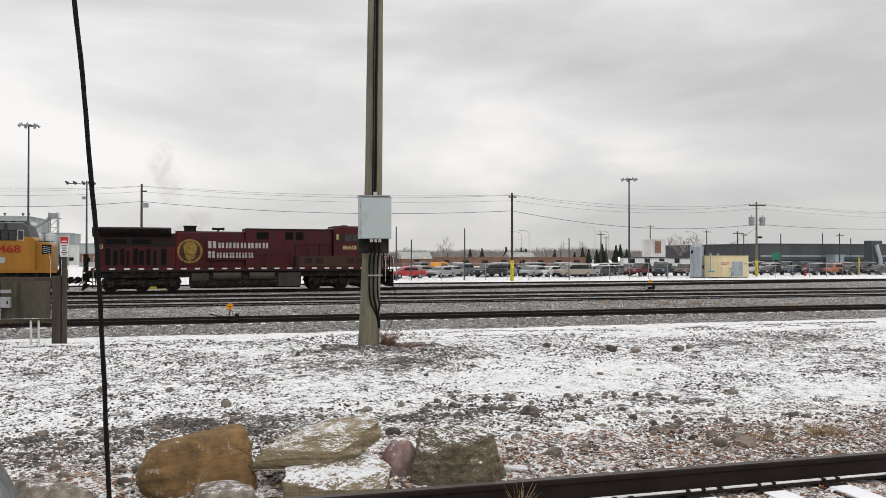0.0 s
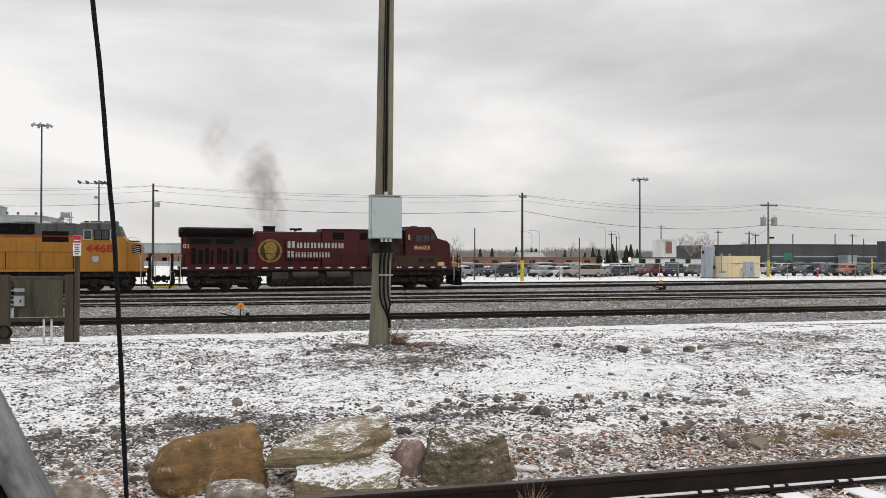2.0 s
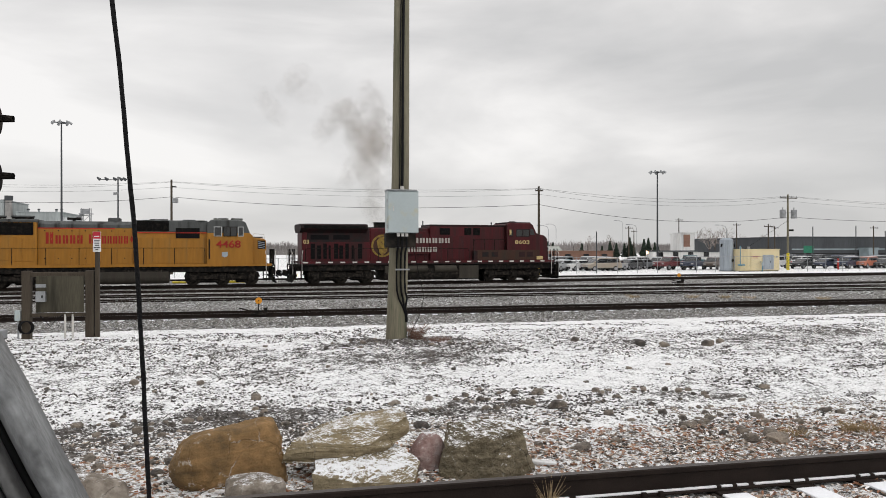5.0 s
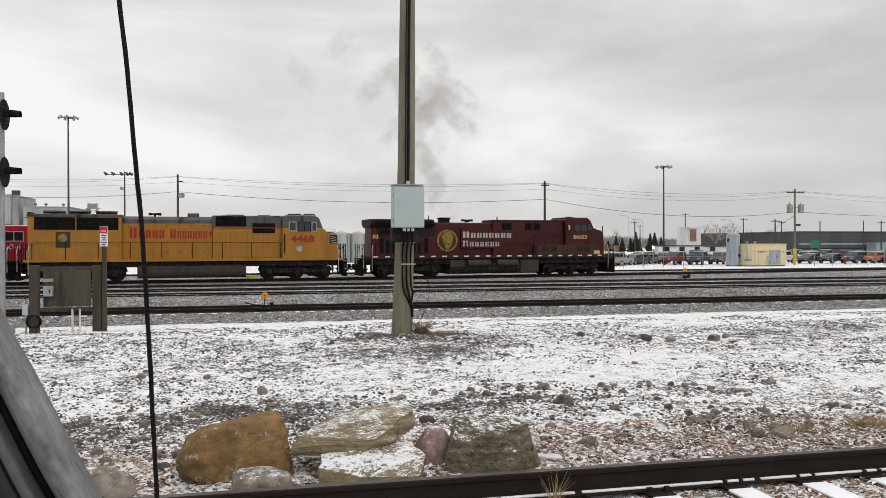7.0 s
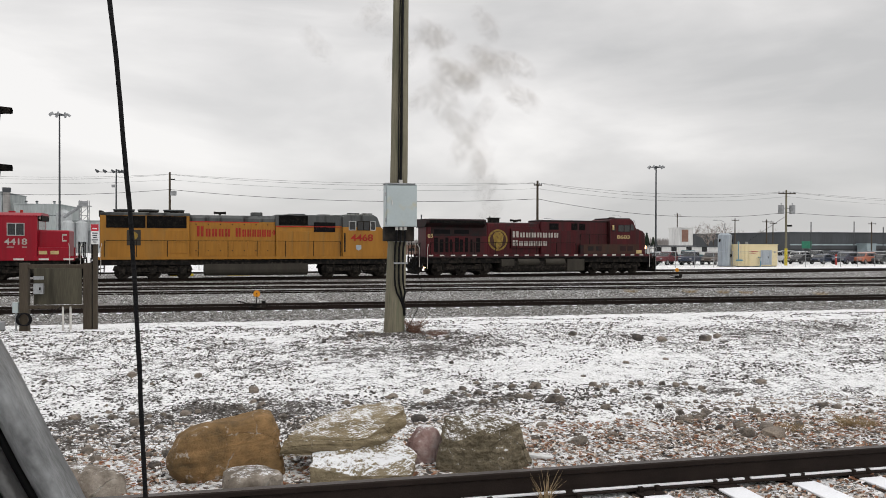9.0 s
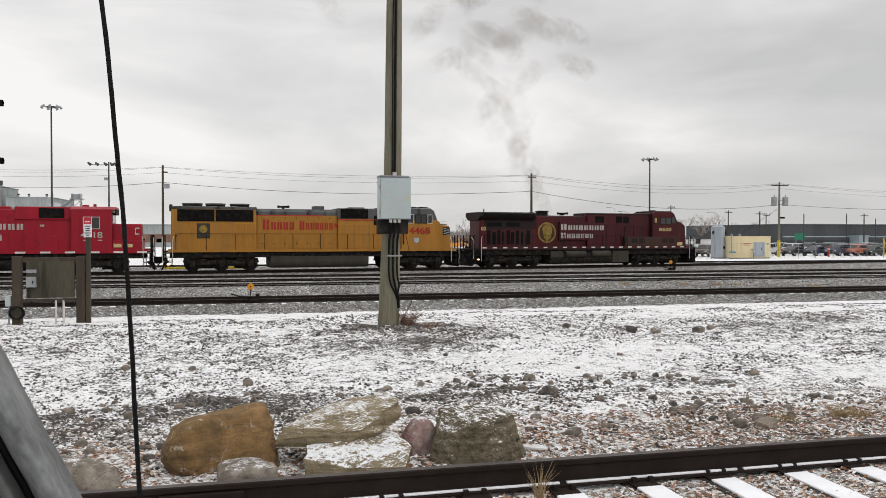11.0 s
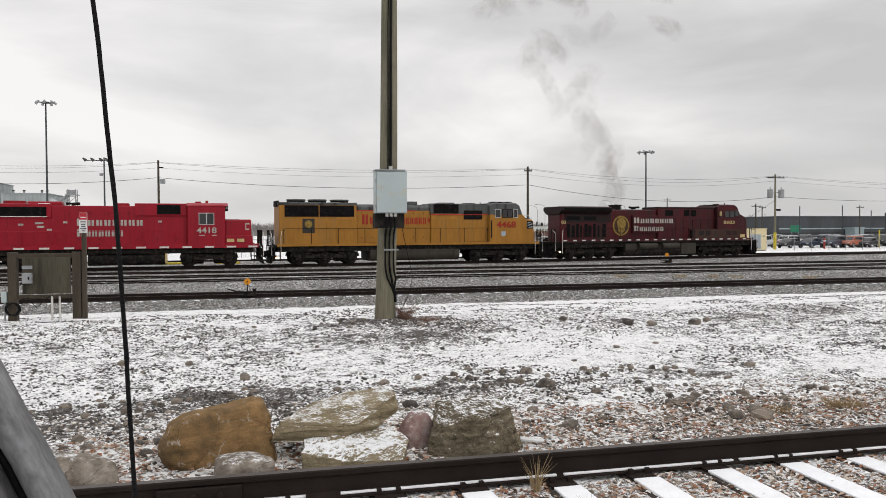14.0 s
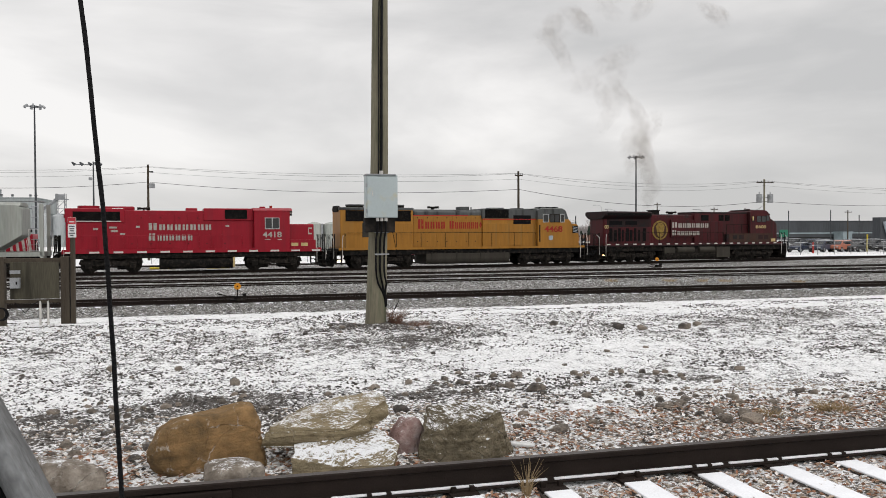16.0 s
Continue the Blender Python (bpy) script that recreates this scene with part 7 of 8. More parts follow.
def car(kind, colour, x, y, rz, snow=True):
    L, W, lower, upper = SHAPES[kind]
    words = {"sedan": "parked sedan", "suv": "parked sport utility car", "van": "parked minivan", "pickup": "parked pickup truck"}[kind]
    shade = {"gold": "beige", "navy": "dark blue", "brown": "dark brown"}.get(colour, colour)
    th = empty("car" if kind != "pickup" else "pickup_truck", f"{shade} {words} on the snowy lot", "car", pose(x, y, YARD, 0, 0, rz), group="parked cars")
    part("body", prism(lower, -W / 2, W / 2, bevel=0.07), PAINTS[colour], th)
    cx = sum(p[0] for p in upper) / 4
    part("cabin", prism(upper, -W / 2 + 0.12, W / 2 - 0.12, bevel=0.07), PAINTS[colour], th)
    gl = [(cx + (a - cx) * 0.88, b) for a, b in upper]
    z0, z1 = upper[0][1] + 0.03, upper[1][1] - 0.1
    f = lambda p, q, z: p[0] + (q[0] - p[0]) * (z - p[1]) / (q[1] - p[1])
    side = [(f(gl[0], gl[1], z0), z0), (f(gl[0], gl[1], z1), z1), (f(gl[3], gl[2], z1), z1), (f(gl[3], gl[2], z0), z0)]
    part("side_window", prism(side, -W / 2 + 0.105, W / 2 - 0.105), "glass", th)
    wa, wb = (f(upper[0], upper[1], z0) - 0.015, z0), (f(upper[0], upper[1], z1) - 0.015, z1)
    part("windscreen", prism([wa, wb, (wb[0] + 0.04, wb[1]), (wa[0] + 0.04, wa[1])], -W / 2 + 0.22, W / 2 - 0.22), "glass", th)
    wa, wb = (f(upper[3], upper[2], z0) + 0.015, z0), (f(upper[3], upper[2], z1) + 0.015, z1)
    part("rear_window", prism([wa, wb, (wb[0] - 0.04, wb[1]), (wa[0] - 0.04, wa[1])], -W / 2 + 0.22, W / 2 - 0.22), "glass", th)
    r = 0.33 if kind in ("sedan", "van") else 0.38
    for sx in (-L * 0.31, L * 0.3):
        for sy in (-1, 1):
            w = part("wheel", cyl((sx, sy * (W / 2 - 0.2), r), (sx, sy * (W / 2 + 0.01), r), r, n=18), "tyre", th)
            part("rim", cyl((sx, sy * (W / 2 - 0.05), r), (sx, sy * (W / 2 + 0.02), r), r * 0.62, n=12), "rim", w)
    zl = lower[1][1] - 0.08
    for sy in (-1, 1):
        part("headlight", boxes((-L / 2 - 0.015, -L / 2 + 0.12, *sorted((sy * (W / 2 - 0.1), sy * (W / 2 - 0.45))), zl - 0.13, zl + 0.02), bevel=0.02), "car_lamp", th)
        part("tail_light", boxes((L / 2 - 0.1, L / 2 + 0.015, *sorted((sy * (W / 2 - 0.05), sy * (W / 2 - 0.3))), zl - 0.12, zl + 0.06), bevel=0.02), "sign_red", th)
        part("door_mirror", boxes((upper[0][0] + 0.35, upper[0][0] + 0.5, *sorted((sy * (W / 2 - 0.1), sy * (W / 2 + 0.15))), z0 - 0.02, z0 + 0.12), bevel=0.02), PAINTS[colour], th)
    part("bumper", boxes((-L / 2 - 0.05, -L / 2 + 0.1, -W / 2 + 0.08, W / 2 - 0.08, 0.34, 0.55), bevel=0.04), "frame_black", th)
    if snow:
        part("roof_snow", boxes((upper[1][0] + 0.12, upper[2][0] - 0.1, -W / 2 + 0.25, W / 2 - 0.25, upper[1][1] + 0.005, upper[1][1] + 0.04), bevel=0.012), "snow", th)


FRONT_ROW = [("sedan", "silver", 25.2, 0), ("sedan", "silver", 27.6, 4), ("suv", "grey", 29.6, 6), ("suv", "black", 32.0, 1), ("suv", "navy", 34.6, 3), ("sedan", "silver", 36.3, 4), ("sedan", "silver", 38.0, 0), ("sedan", "white", 40.2, 0), ("van", "gold", 42.6, -2),
             ("sedan", "grey", 46.2, 3), ("sedan", "black", 48.4, 2), ("sedan", "black", 50.2, 4), ("sedan", "grey", 52.0, 5), ("pickup", "maroon", 53.7, 0), ("pickup", "navy", 57.0, 0), ("suv", "brown", 60.8, 1),
             ("pickup", "white", 71.8, 3), ("sedan", "black", 75.0, 1), ("sedan", "navy", 78.6, 1), ("suv", "navy", 81.6, 0), ("suv", "orange", 84.6, 0), ("sedan", "black", 87.4, 0), ("pickup", "black", 90.0, 3), ("sedan", "black", 93.0, 0)]
rnd = random.Random(11)
for kind, colour, x, dy in FRONT_ROW:
    car(kind, colour, x, 95.5 + dy, 0 + rnd.choice((24, 30, 36, 42)) if kind != "van" else 6)
car("sedan", "red", 20.3, 93.5, 14)
for kind, colour, x, y in (("sedan", "gold", 24.0, 101.0), ("sedan", "white", 28.6, 101.5), ("sedan", "silver", 33.4, 100.5), ("sedan", "grey", 39.1, 100.0), ("sedan", "teal", 44.4, 99.0), ("sedan", "silver", 45.0, 95.0), ("sedan", "teal", 47.4, 102.0), ("suv", "silver", 55.2, 101.5)):
    car(kind, colour, x, y, rnd.choice((22, 28, 34)))
for k in range(30):
    x = 24 + k * 2.9 + rnd.uniform(-0.3, 0.3)
    if 57 < x < 66:
        continue
    car(rnd.choice(("sedan", "suv", "sedan", "van", "pickup")), rnd.choice(("black", "grey", "silver", "white", "navy", "teal", "maroon", "black")), x, 105 + rnd.uniform(-1, 1) + (8 if k % 2 else 0), rnd.choice((10, 20, 30, 200)))
for k in range(6):
    car(rnd.choice(("sedan", "suv", "pickup")), rnd.choice(("black", "grey", "silver", "navy")), 96 + k * 4.2, 100 + rnd.uniform(-3, 6), rnd.choice((10, 25)))


# ---- distant buildings ----
def hall(name, label, x0, x1, y0, y1, h, mat, roof_mat="dark_clad", bands=(), windows=0, win=(1.2, 1.0, 1.2), m=None, group="distant buildings"):
    th = empty(name, label, "building", pose((x0 + x1) / 2, y0, YARD - 0.05), group=group)
    w = x1 - x0
    wall = part("wall", boxes((-w / 2, w / 2, 0, y1 - y0, 0, h)), mat, th)
    part("roof", boxes((-w / 2 - 0.2, w / 2 + 0.2, -0.2, y1 - y0 + 0.2, h, h + 0.25)), roof_mat, th)
    for z0, z1, mt in bands:
        part("band", boxes((-w / 2 + 0.1, w / 2 - 0.1, -0.08, 0, z0, z1)), mt, th)
    for k in range(windows):
        x = -w / 2 + (k + 0.5) * w / windows
        wd = part("window", boxes((x - win[0] / 2, x + win[0] / 2, -0.06, 0.02, win[2], win[2] + win[1])), "frame_black", th)
        part("pane", boxes((x - win[0] / 2 + 0.08, x + win[0] / 2 - 0.08, -0.08, -0.06, win[2] + 0.08, win[2] + win[1] - 0.08)), "glass", wd)
    return th


hall("brick_building", "long low brown brick building behind the car park", 18, 89, 188, 205, 2.2, "brick", "brick", windows=14, win=(1.5, 0.7, 0.9))
hall("site_trailer", "long white site trailer with small dark windows", 79, 89.5, 148, 151, 2.3, "white_wall", windows=3)
hall("site_trailer", "white site trailer with a flat dark roof", 90.5, 99, 150, 153, 2.2, "white_wall", windows=2)
hall("tower_building", "tall white building with a brown upper panel", 97.6, 100.6, 168, 174, 6.6, "white_wall", "white_wall", windows=2)
part("upper_panel", boxes((-1.4, 0.3, -0.08, 0, 3.4, 6.3)), "brick", bpy.data.objects["tower_building"])
b = hall("loading_hall", "long dark grey industrial hall with pale bands", 150, 300, 198, 260, 6.2, "dark_clad", "dark_clad", bands=((2.55, 2.9, "pale_clad"), (1.35, 1.5, "frame_black")), windows=12, win=(1.6, 0.7, 0.3))
hall("roof_plant", "pale ventilation housing against the dark hall", 173, 176.2, 194, 197.9, 2.9, "pale_clad", "pale_clad")
d = empty("duct_tower", "blue-grey duct tower rising above the dark hall", "duct tower", pose(181, 188, YARD))
part("tower", boxes((-1.9, 1.9, -1.5, 1.5, 0, 7.2), bevel=0.1), "dark_clad", d)
part("duct", tube([(-0.5, -1.8, 6.0), (-0.3, -2.0, 4.5), (0.6, -2.0, 2.0), (0.8, -2.0, 0)], 0.6, 10), "blue_grey", d)
sg = empty("road_sign", "green road sign on two posts", "road sign", pose(118, 150, YARD))
part("plate", boxes((-1.3, 1.3, -0.03, 0.03, 1.9, 3.5), bevel=0.05), "sign_green", sg)
for x in (-0.9, 0.9):
    part("post", cyl((x, 0.05, 0), (x, 0.05, 3.4), 0.06, n=8), "steel_grey", sg)
for x, y, w in ((42, 182, 7), (76, 200, 7)):
    th = empty("gable_house", "low house with a pale frosted gable roof", "house", pose(x, y, YARD - 0.05), group="distant buildings")
    part("wall", boxes((-w / 2, w / 2, 0, 6, 0, 2.0)), "brick" if w < 10 else "plant_grey", th)
    part("roof", prism([(-0.4, 2.0), (3, 3.7), (6.4, 2.0)], -w / 2 - 0.3, w / 2 + 0.3, axis="x"), "hopper", th, "pale frosted roof")
    wd = part("window", boxes((-0.6, 0.6, -0.05, 0.02, 0.9, 1.7)), "frame_black", th)
    part("pane", boxes((-0.5, 0.5, -0.07, -0.05, 1.0, 1.6)), "glass", wd)
dg = empty("excavator", "orange-yellow digger parked beyond the cars", "excavator", pose(38.5, 150, YARD, 0, 0, 15) @ Matrix.Scale(0.6, 4))
part("tracks_base", boxes((-1.8, 1.8, -1.3, 1.3, 0, 0.8), bevel=0.2), "frame_black", dg)
part("cab_body", boxes((-1.5, 1.2, -1.2, 1.2, 0.8, 2.4), bevel=0.12), "orange", dg)
part("boom", tube([(1.0, 0, 1.8), (2.6, 0, 2.5), (4.6, 0, 2.0), (5.2, 0, 0.9)], 0.2, 8), "orange", dg)
part("bucket", boxes((5.0, 5.9, -0.5, 0.5, 0.3, 1.0), bevel=0.1), "frame_black", dg)

# factory beyond the yard
hall("factory_block", "grey-green clad factory block", -95, -77.2, 260, 285, 18.0, "plant_grey", "plant_grey", bands=((9, 9.2, "dark_clad"),), windows=5, win=(2, 1.5, 3), group="factory")
hall("factory_block", "grey-green clad factory block with roof vents", -73.3, -60.5, 258, 285, 14.3, "plant_grey", "plant_grey", bands=((11.0, 11.2, "dark_clad"),), windows=4, win=(1.5, 1.2, 4), group="factory")
hall("factory_block", "low pale factory annex", -62, -50, 262, 280, 9.5, "plant_grey", "plant_grey", windows=4, group="factory")
hall("factory_block", "low pale warehouse beyond the yard", -52.5, -38, 240, 270, 5.8, "white_wall", "plant_grey", windows=5, group="factory")
hall("warehouse", "low grey warehouse with a brown band", -36, -14, 200, 220, 5.4, "plant_grey", "plant_grey", bands=((1.2, 3.2, "brick"),), windows=6, group="factory")
hall("warehouse", "pale grey building on the horizon", -12, -4, 230, 245, 6.0, "plant_grey", "plant_grey", windows=4, group="factory")
ch = empty("chimney", "tall grey concrete chimney with a dark rim", "chimney", pose(-75.6, 259, YARD))
part("shaft", cyl((0, 0, 0), (0, 0, 18.3), 1.25, 0.95, n=20), "chimney", ch)
part("rim", cyl((0, 0, 17.9), (0, 0, 19.3), 1.15, 1.2, n=20), "dark_clad", ch)
for k, x in enumerate((-71, -68, -63, -61.5)):
    v = empty("roof_vent", "small grey roof vent on the factory", "roof vent", pose(x, 262, YARD + 14.5 if x > -73.3 else 0), group="roof vents")
    part("stub", cyl((0, 0, 0), (0, 0, 0.7), 0.3, n=10), "plant_grey", v)
    part("cowl", cyl((0, 0, 0.7), (0, 0, 1.1), 0.5, 0.3, n=10), "dark_clad", v)
for x, y, r, h in ((-49.6, 220, 1.6, 8.0), (-46.6, 221, 1.6, 8.0), (-44.0, 223, 1.4, 6.0), (-57.5, 250, 2.2, 11.5)):
    th = empty("grain_silo", "ribbed galvanised steel grain silo", "silo", pose(x, y, YARD - 0.05), group="silos")
    part("shell", cyl((0, 0, 0), (0, 0, h), r, n=24), "silo", th)
    part("cone", cyl((0, 0, h), (0, 0, h + r * 0.5), r, 0.2, n=24), "silo", th)
    for k in range(5):
        part("rib", cyl((0, 0, h * (k + 1) / 6), (0, 0, h * (k + 1) / 6 + 0.08), r + 0.04, n=24), "silo", th)
lt = empty("conveyor_tower", "open steel conveyor tower above the silos", "tower", pose(-46.5, 224, YARD))
bm = bmesh.new()
for x in (-1, 1):
    for y in (-1, 1):
        tube([(x, y, 0), (x, y, 14)], 0.12, 5, bm)
for k in range(6):
    for a, b in (((-1, -1), (1, -1)), ((1, -1), (1, 1)), ((-1, -1), (-1, 1))):
        tube([(*a, 2 * k + 2), (*b, 2 * k + 4 if k < 5 else 12)], 0.07, 4, bm)
        tube([(*a, 2 * k + 2), (*b, 2 * k + 2)], 0.07, 4, bm)
part("frame", bm, "steel_grey", lt)
part("head_platform", boxes((-1.6, 1.6, -1.4, 1.4, 12.4, 12.6), (-1.3, 0.8, -0.8, 0.8, 12.6, 13.8)), "steel_grey", lt)
part("conveyor", tube([(0, 0, 13.2), (-5, 0, 9.5), (-10.5, 20, 12)], 0.4, 6), "steel_grey", lt)
for x in (10.6, 13.2):
    th = empty("storage_silo", "pale grey steel storage tank beyond the tracks", "tank", pose(x, 120, YARD - 0.05), group="pale tanks")
    part("shell", cyl((0, 0, 0), (0, 0, 4.5), 1.35, n=28), "hopper", th)
    part("roof_cone", cyl((0, 0, 4.5), (0, 0, 4.85), 1.35, 0.3, n=28), "hopper", th)
    part("ladder", boxes((0.9, 1.2, -1.2, -1.1, 0, 4.6)), "steel_grey", th)


def parked_locomotive():
    th = empty("parked_locomotive", "parked bright red locomotive with diagonal white nose stripes", "locomotive", pose(-16.2, 70.0, YARD + 0.02, 0, 0, 3))
    part("underframe", boxes((-17, 0, -1.5, 1.5, 0.9, 1.4)), "frame_black", th)
    part("hood", boxes((-17, -5.2, -0.95, 0.95, 1.4, 4.2), bevel=0.06), "bright_red", th)
    part("cab", boxes((-5.2, -2.4, -1.5, 1.5, 1.4, 4.35), bevel=0.06), "bright_red", th)
    part("cab_roof_snow", boxes((-5.15, -2.45, -1.4, 1.4, 4.35, 4.4)), "snow", th)
    part("nose", boxes((-2.4, -0.3, -1.1, 1.1, 1.4, 3.0), bevel=0.06), "bright_red", th)
    for k in range(4):
        x = -1.9 + k * 0.45
        part("nose_stripe", prism([(x, 1.5), (x + 0.2, 1.5), (x + 0.02, 2.9), (x - 0.18, 2.9)], -1.12, 1.12), "letter_white", th)
    cab_window(-4.7, -3.3, 3.1, 3.9, 1.5, th)
    letters("604", -5.0, 2.45, 0.42, "letter_white", th, -1.515, 1.6)
    bogie([-14.5, -12], th)
    bogie([-5, -2.5], th)
    steps(-0.3, 1, th)
    railing(-16.5, -5.4, th, 2.5, 1.4, "bright_red")
    for k in range(4):
        WHEELS.pop()


parked_locomotive()


# ---- trees ----
def spruce(x, y, h, seed):
    rnd = random.Random(seed)
    th = empty("spruce_tree", "dark green spruce tree on the horizon", "tree", pose(x, y, YARD - 0.1), group="spruces")
    part("trunk", cyl((0, 0, 0), (0, 0, h * 0.97), 0.2, 0.03, n=8), "bark", th)
    bm = bmesh.new()
    n = int(h * 60)
    for _ in range(n):
        t = rnd.random() ** 0.8
        z = h * (0.08 + 0.9 * t)
        R = h * 0.3 * (1 - t) * rnd.uniform(0.35, 1.3) + 0.12
        a = rnd.uniform(0, math.tau)
        c, s = math.cos(a), math.sin(a)
        w = 0.28 * rnd.uniform(0.6, 1.3)
        tip = Vector((R * c, R * s, z - R * 0.35))
        base = Vector((0.1 * c, 0.1 * s, z + 0.1))
        side = Vector((-s, c, 0)) * w
        mid = base.lerp(tip, 0.6)
        v = [bm.verts.new(q) for q in (base, mid + side, tip, mid - side, mid + Vector((0, 0, -0.3)), mid + Vector((0, 0, 0.12)))]
        for f in ((0, 1, 5), (1, 2, 5), (2, 3, 5), (3, 0, 5), (0, 4, 1), (1, 4, 2), (2, 4, 3), (3, 4, 0)):
            bm.faces.new([v[i] for i in f])
    part("crown", bm, "needle", th)


def bare_tree(x, y, h, seed, name="bare_tree"):
    rnd = random.Random(seed)
    th = empty(name, "leafless grey-brown tree on the horizon", "tree", pose(x, y, YARD - 0.1), group="bare trees")
    trunk, crown = bmesh.new(), bmesh.new()
    tube([(0, 0, 0), (0.05 * h * rnd.uniform(-1, 1), 0, h * 0.35), (0.08 * h * rnd.uniform(-1, 1), 0, h * 0.6)], 0.1, 6, trunk, [0.028 * h, 0.02 * h, 0.012 * h])

    def grow(p, d, L, r, depth):
        e = p + d * L
        tube([p, p.lerp(e, 0.5) + Vector((rnd.uniform(-1, 1), rnd.uniform(-1, 1), 0)) * L * 0.06, e], r, 3, crown, [r, r * 0.8, r * 0.55])
        if depth:
            for _ in range(3):
                nd = (d + Vector((rnd.gauss(0, 0.5), rnd.gauss(0, 0.5), rnd.gauss(0.1, 0.3)))).normalized()
                grow(p.lerp(e, rnd.uniform(0.5, 1)), nd, L * rnd.uniform(0.55, 0.8), r * 0.55, depth - 1)
    for k in range(5):
        a = rnd.uniform(0, math.tau)
        grow(Vector((0, 0, h * rnd.uniform(0.25, 0.55))), Vector((math.cos(a) * 0.6, math.sin(a) * 0.6, 0.9)).normalized(), h * 0.28, 0.011 * h, 3)
    part("trunk", trunk, "bark", th)
    part("crown", crown, "hazy_twig", th)


for i, (x, h) in enumerate(((111.5, 4.6), (115.2, 4.2), (121.6, 5.8), (123.8, 5.3), (127, 5.6), (131, 4.4))):
    spruce(x, 238 + (i % 3) * 3, h * 1.2, 100 + i)
    spruce(x + (1.2 if i % 2 else -1.0), 242 + (i % 4) * 2, h * 0.85, 140 + i)
for i, (x, h) in enumerate(((73, 4.3), (77, 4.5), (85.3, 5.0), (90.6, 4.8), (92.2, 4.5), (102.4, 4.2))):
    spruce(x, 240, h * 1.15, 170 + i)
for i, (x, y, h) in enumerate(((100.5, 230, 7.5), (98, 236, 6.5), (61, 225, 8.5), (116, 245, 8.0), (134, 215, 9.0), (139, 220, 9.5), (146, 225, 10.0), (150, 228, 9.0), (156, 232, 8.0), (215, 300, 9), (240, 300, 8.5), (162, 270, 10), (170, 275, 9), (52, 240, 6), (44, 235, 6), (205, 290, 9), (229, 310, 9))):
    bare_tree(x, y, h, 200 + i)


def far_woods():
    """Bare woods along the horizon: a great many thin upright twigs with an uneven top."""
    rs = np.random.RandomState(4)
    n = 30000
    x = rs.uniform(-260, 620, n)
    y = 420 + rs.uniform(-15, 15, n)
    h = (2.6 + 2.4 * lattice(x, y * 0, 22, 41) + 3.0 * lattice(x, y * 0, 6, 42)) * rs.uniform(0.55, 1.0, n) + 1.5
    lean, w = rs.normal(0, 0.14, n) * h, rs.uniform(0.03, 0.12, n)
    z0 = np.full(n, YARD)
    v = np.stack([np.stack([x - w, y, z0], -1), np.stack([x + w, y, z0], -1), np.stack([x + lean + w * 0.7, y, z0 + h * 0.7], -1), np.stack([x + lean * 1.4, y, z0 + h], -1), np.stack([x + lean - w * 0.9, y + 0.3, z0 + h * 0.6], -1)], 1)
    f = np.array([[0, 1, 2], [0, 2, 4], [4, 2, 3]])[None] + (np.arange(n) * 5)[:, None, None]
    me = bpy.data.meshes.new("woods")
    me.from_pydata(v.reshape(-1, 3).tolist(), [], f.reshape(-1, 3).tolist())
    # horizon haze is mixed into this twig colour
    me.materials.append(M["hazy_far_twig"])
    tagged(new("woods", me), "far leafless woods along the horizon", "woods", kind="stuff")


far_woods()


# ---- exhaust smoke ----
def smoke_material(name, amount):
    """Thin smoke: densest in a wisp's middle, fading out through uneven holes to its rim."""
    m = bpy.data.materials.new(name)
    m.use_nodes = True
    nt = m.node_tree
    nt.nodes.clear()
    o, mx, tr, df = nt.nodes.new("ShaderNodeOutputMaterial"), nt.nodes.new("ShaderNodeMixShader"), nt.nodes.new("ShaderNodeBsdfTransparent"), nt.nodes.new("ShaderNodeBsdfDiffuse")
    df.inputs["Color"].default_value = (0.24, 0.2, 0.165, 1)
    co, at, ns, mr, mu, mu2 = (nt.nodes.new(k) for k in ("ShaderNodeTexCoord", "ShaderNodeAttribute", "ShaderNodeTexNoise", "ShaderNodeMapRange", "ShaderNodeMath", "ShaderNodeMath"))
    at.attribute_name = "veil"
    ns.inputs["Scale"].default_value, ns.inputs["Detail"].default_value, ns.inputs["Roughness"].default_value, ns.inputs["Distortion"].default_value = 0.95, 7, 0.6, 0.9
    info = nt.nodes.new("ShaderNodeObjectInfo")
    add = nt.nodes.new("ShaderNodeVectorMath")
    add.operation = "MULTIPLY_ADD"
    add.inputs[1].default_value = (40, 40, 40)
    nt.links.new(info.outputs["Random"], add.inputs[0])
    nt.links.new(co.outputs["Object"], add.inputs[2])
    nt.links.new(add.outputs[0], ns.inputs["Vector"])
    mr.inputs["From Min"].default_value, mr.inputs["From Max"].default_value = 0.22, 0.74
    nt.links.new(ns.outputs["Fac"], mr.inputs["Value"])
    mu.operation = mu2.operation = "MULTIPLY"
    nt.links.new(mr.outputs["Result"], mu.inputs[0])
    nt.links.new(at.outputs["Fac"], mu.inputs[1])
    nt.links.new(mu.outputs[0], mu2.inputs[0])
    mu2.inputs[1].default_value = amount
    nt.links.new(mu2.outputs[0], mx.inputs[0])
    nt.links.new(tr.outputs[0], mx.inputs[1])
    nt.links.new(df.outputs[0], mx.inputs[2])
    nt.links.new(mx.outputs[0], o.inputs["Surface"])
    return m


SMOKE = {"thick": smoke_material("thick_smoke", 0.37), "thin": smoke_material("thin_smoke", 0.3), "faint": smoke_material("faint_smoke", 0.18)}
PUFFS = []
STACK = -14.9  # the stack's place along the train


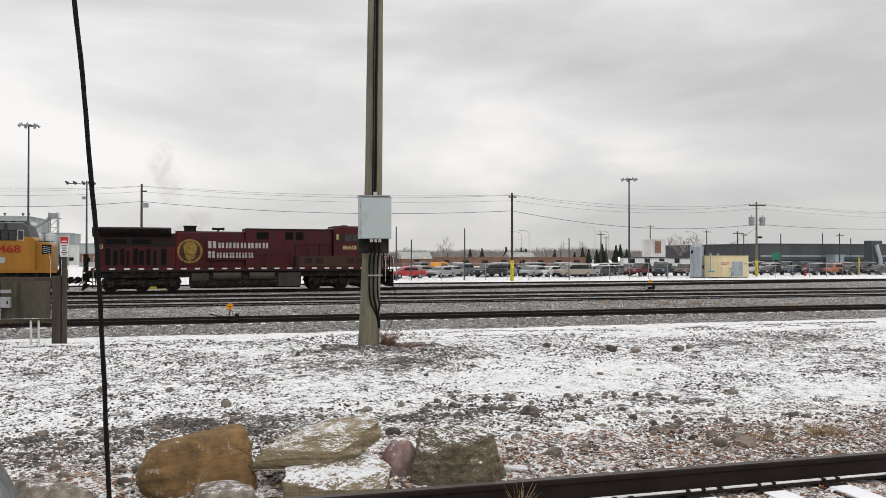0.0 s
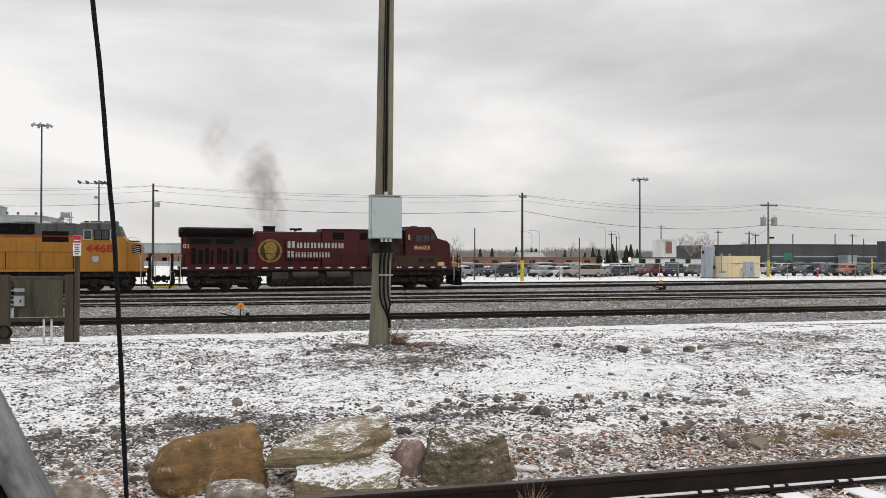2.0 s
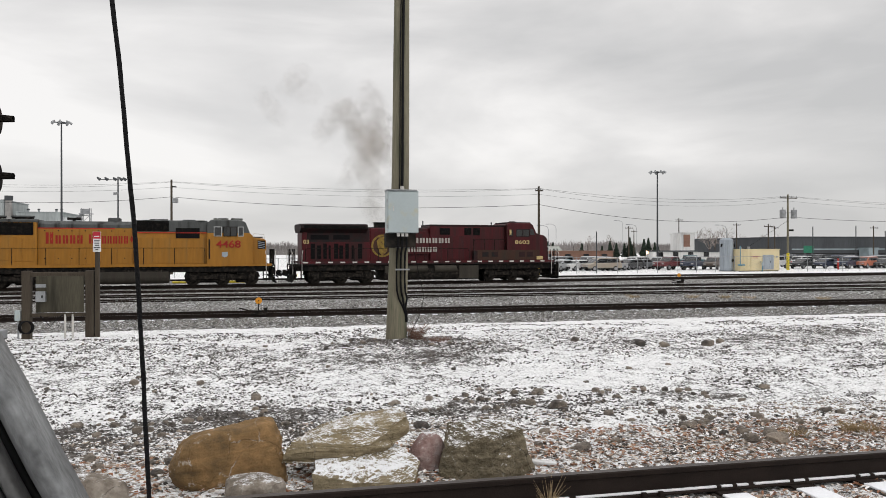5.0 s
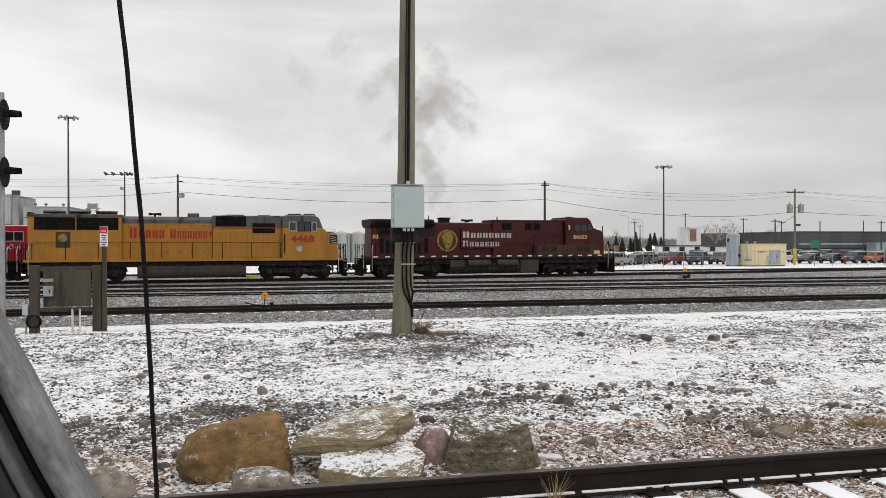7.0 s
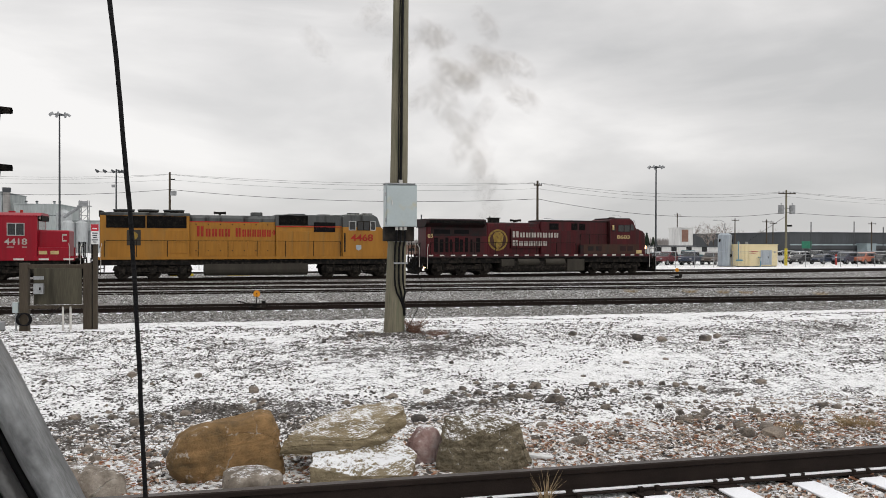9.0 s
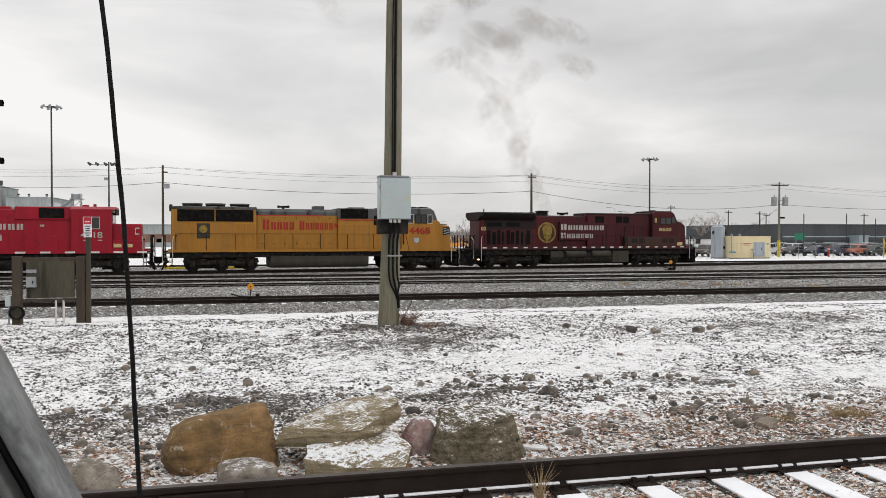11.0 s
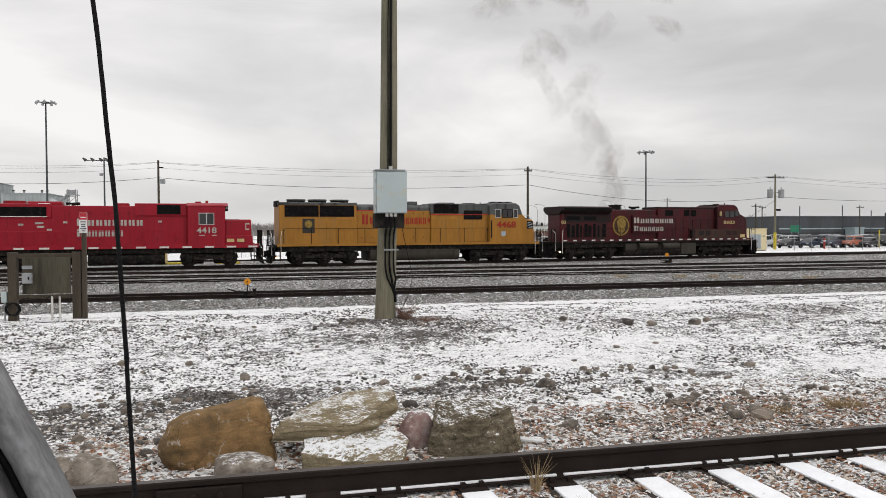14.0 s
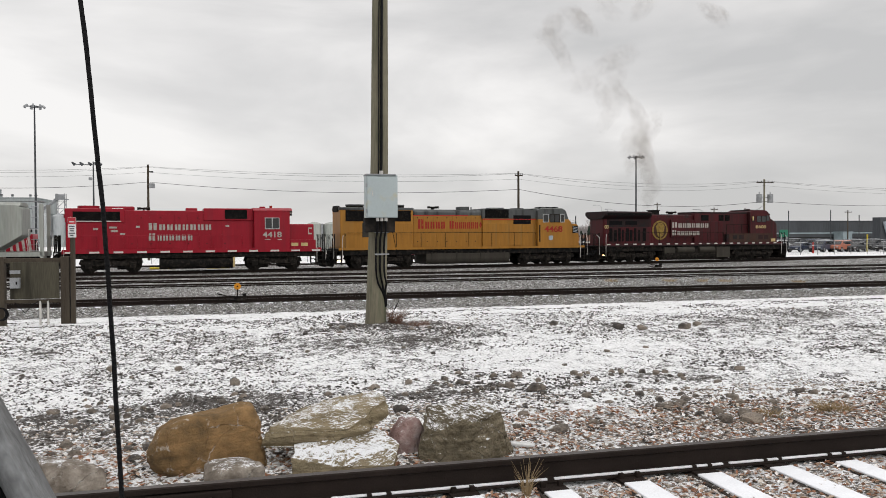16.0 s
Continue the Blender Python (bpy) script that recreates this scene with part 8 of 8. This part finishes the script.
def puff_mesh(seed, w, h):
    """A domed, lumpy veil of smoke."""
    n = 20
    verts, dens, faces = [], [], []
    off = Vector((seed * 1.7, seed * 0.6, 0))
    for j in range(n):
        for i in range(n):
            u, v = 2 * i / (n - 1) - 1, 2 * j / (n - 1) - 1
            r = math.sqrt(u * u + v * v)
            e = 1 + 0.3 * noise.noise(Vector((u * 1.5, v * 1.5, 0)) + off)
            verts.append((u * w / 2, 0.3 * (r * r - 0.5) + 0.12 * noise.noise(Vector((u * 3, v * 3, 5)) + off), v * h / 2))
            q = max(0.0, 1 - (r / e) ** 2)
            dens.append(q * q * (3 - 2 * q))
    for j in range(n - 1):
        for i in range(n - 1):
            a = j * n + i
            faces.append((a, a + 1, a + n + 1, a + n))
    me = bpy.data.meshes.new("smoke_puff")
    me.from_pydata(verts, [], faces)
    me.attributes.new("veil", "FLOAT", "POINT").data.foreach_set("value", np.array(dens, np.float32))
    me.shade_smooth()
    return me


def puff(seed, kind, w, h, start, side, lift, drift, turn):
    """Waits inside the hood, leaves the stack at start, then rises and spreads away from its fellows."""
    me = puff_mesh(seed, w, h)
    me.materials.append(SMOKE[kind])
    ob = tagged(new("smoke_puff", me), "thin grey-brown puff of diesel exhaust smoke", "smoke", group="exhaust smoke")
    ob.visible_shadow = False
    times = sorted({k * 0.5 for k in range(33)} | {min(16.0, max(0.0, start + d)) for d in (0, 0.15, 0.3, 0.6, 0.9)})
    rows = []
    for t in times:
        age = max(0.0, t - start)
        z = 2.9 + 2.2 * (1 - math.exp(-age / 0.25)) + lift * (1.4 * (1 - math.exp(-age / 0.5)) + 1.62 * age)
        x = side * (0.05 + 0.42 * age + 0.03 * age * age) * min(1.0, age / 0.3) - drift * age
        y = 0.08 * side * min(age, 2.0)
        rows.append((t, on_line(train_at(t) + STACK + x) @ pose(0, y, z, 0, math.copysign(74 * (1 - math.exp(-age / 0.22)), turn) - turn * min(age, 8.0), 0)))
    PUFFS.append((ob, rows))


rnd = random.Random(42)
# the first dark burst
for i in range(11):
    f = i / 10
    puff(300 + i, "thick" if i > 1 else "thin", rnd.uniform(3.8, 5.4), rnd.uniform(2.3, 2.55), -0.15 + 2.6 * f, (i * 0.618 % 1) * 1.9 - 0.95, 0.74 + 0.3 * (i * 0.7549 % 1), 0.15 + 0.15 * rnd.random(), rnd.choice((-1, 1)) * rnd.uniform(3, 8))
# the faint haze left from before the burst
for i in range(3):
    puff(330 + i, "faint", rnd.uniform(3.0, 4.4), rnd.uniform(1.9, 2.4), -2.4 + i * 0.6, rnd.uniform(-0.9, 0.3), rnd.uniform(0.6, 0.9), 0.8, rnd.choice((-1, 1)) * rnd.uniform(3, 7))
# the thinner plume that follows and leans back
t0, i = 2.8, 0
while t0 < 15.7:
    dense = 11.8 < t0 < 14.2
    puff(400 + i, "thin" if t0 < 5.5 or dense or i % 2 else "faint", rnd.uniform(3.2, 5.4), rnd.uniform(2.0, 2.5), t0, (i * 0.618 % 1) * 1.7 - 0.85, 0.8 + 0.3 * (i * 0.7549 % 1), float(np.interp(t0, [2.5, 6.0, 9.0, 12.0], [0.35, 0.85, 0.9, 0.6])) * rnd.uniform(0.9, 1.1), rnd.choice((-1, 1)) * rnd.uniform(3, 8))
    t0 += 0.4 if dense else rnd.uniform(0.42, 0.55)
    i += 1


# ---- everything that moves ----
def motions():
    for th, ox in MOVERS:
        walk(th, [(t, on_line(s + ox)) for t, s in TRAIN_S])
    for ob, rows in PUFFS:
        walk(ob, rows)
    times = [k / 3.0 for k in range(49)]
    for ob, x, r in WHEELS:
        walk(ob, [(t, Matrix.Translation((x, 0, r)) @ Matrix.Rotation((train_at(t) - train_at(0)) / r, 4, "Y")) for t in times])


motions()
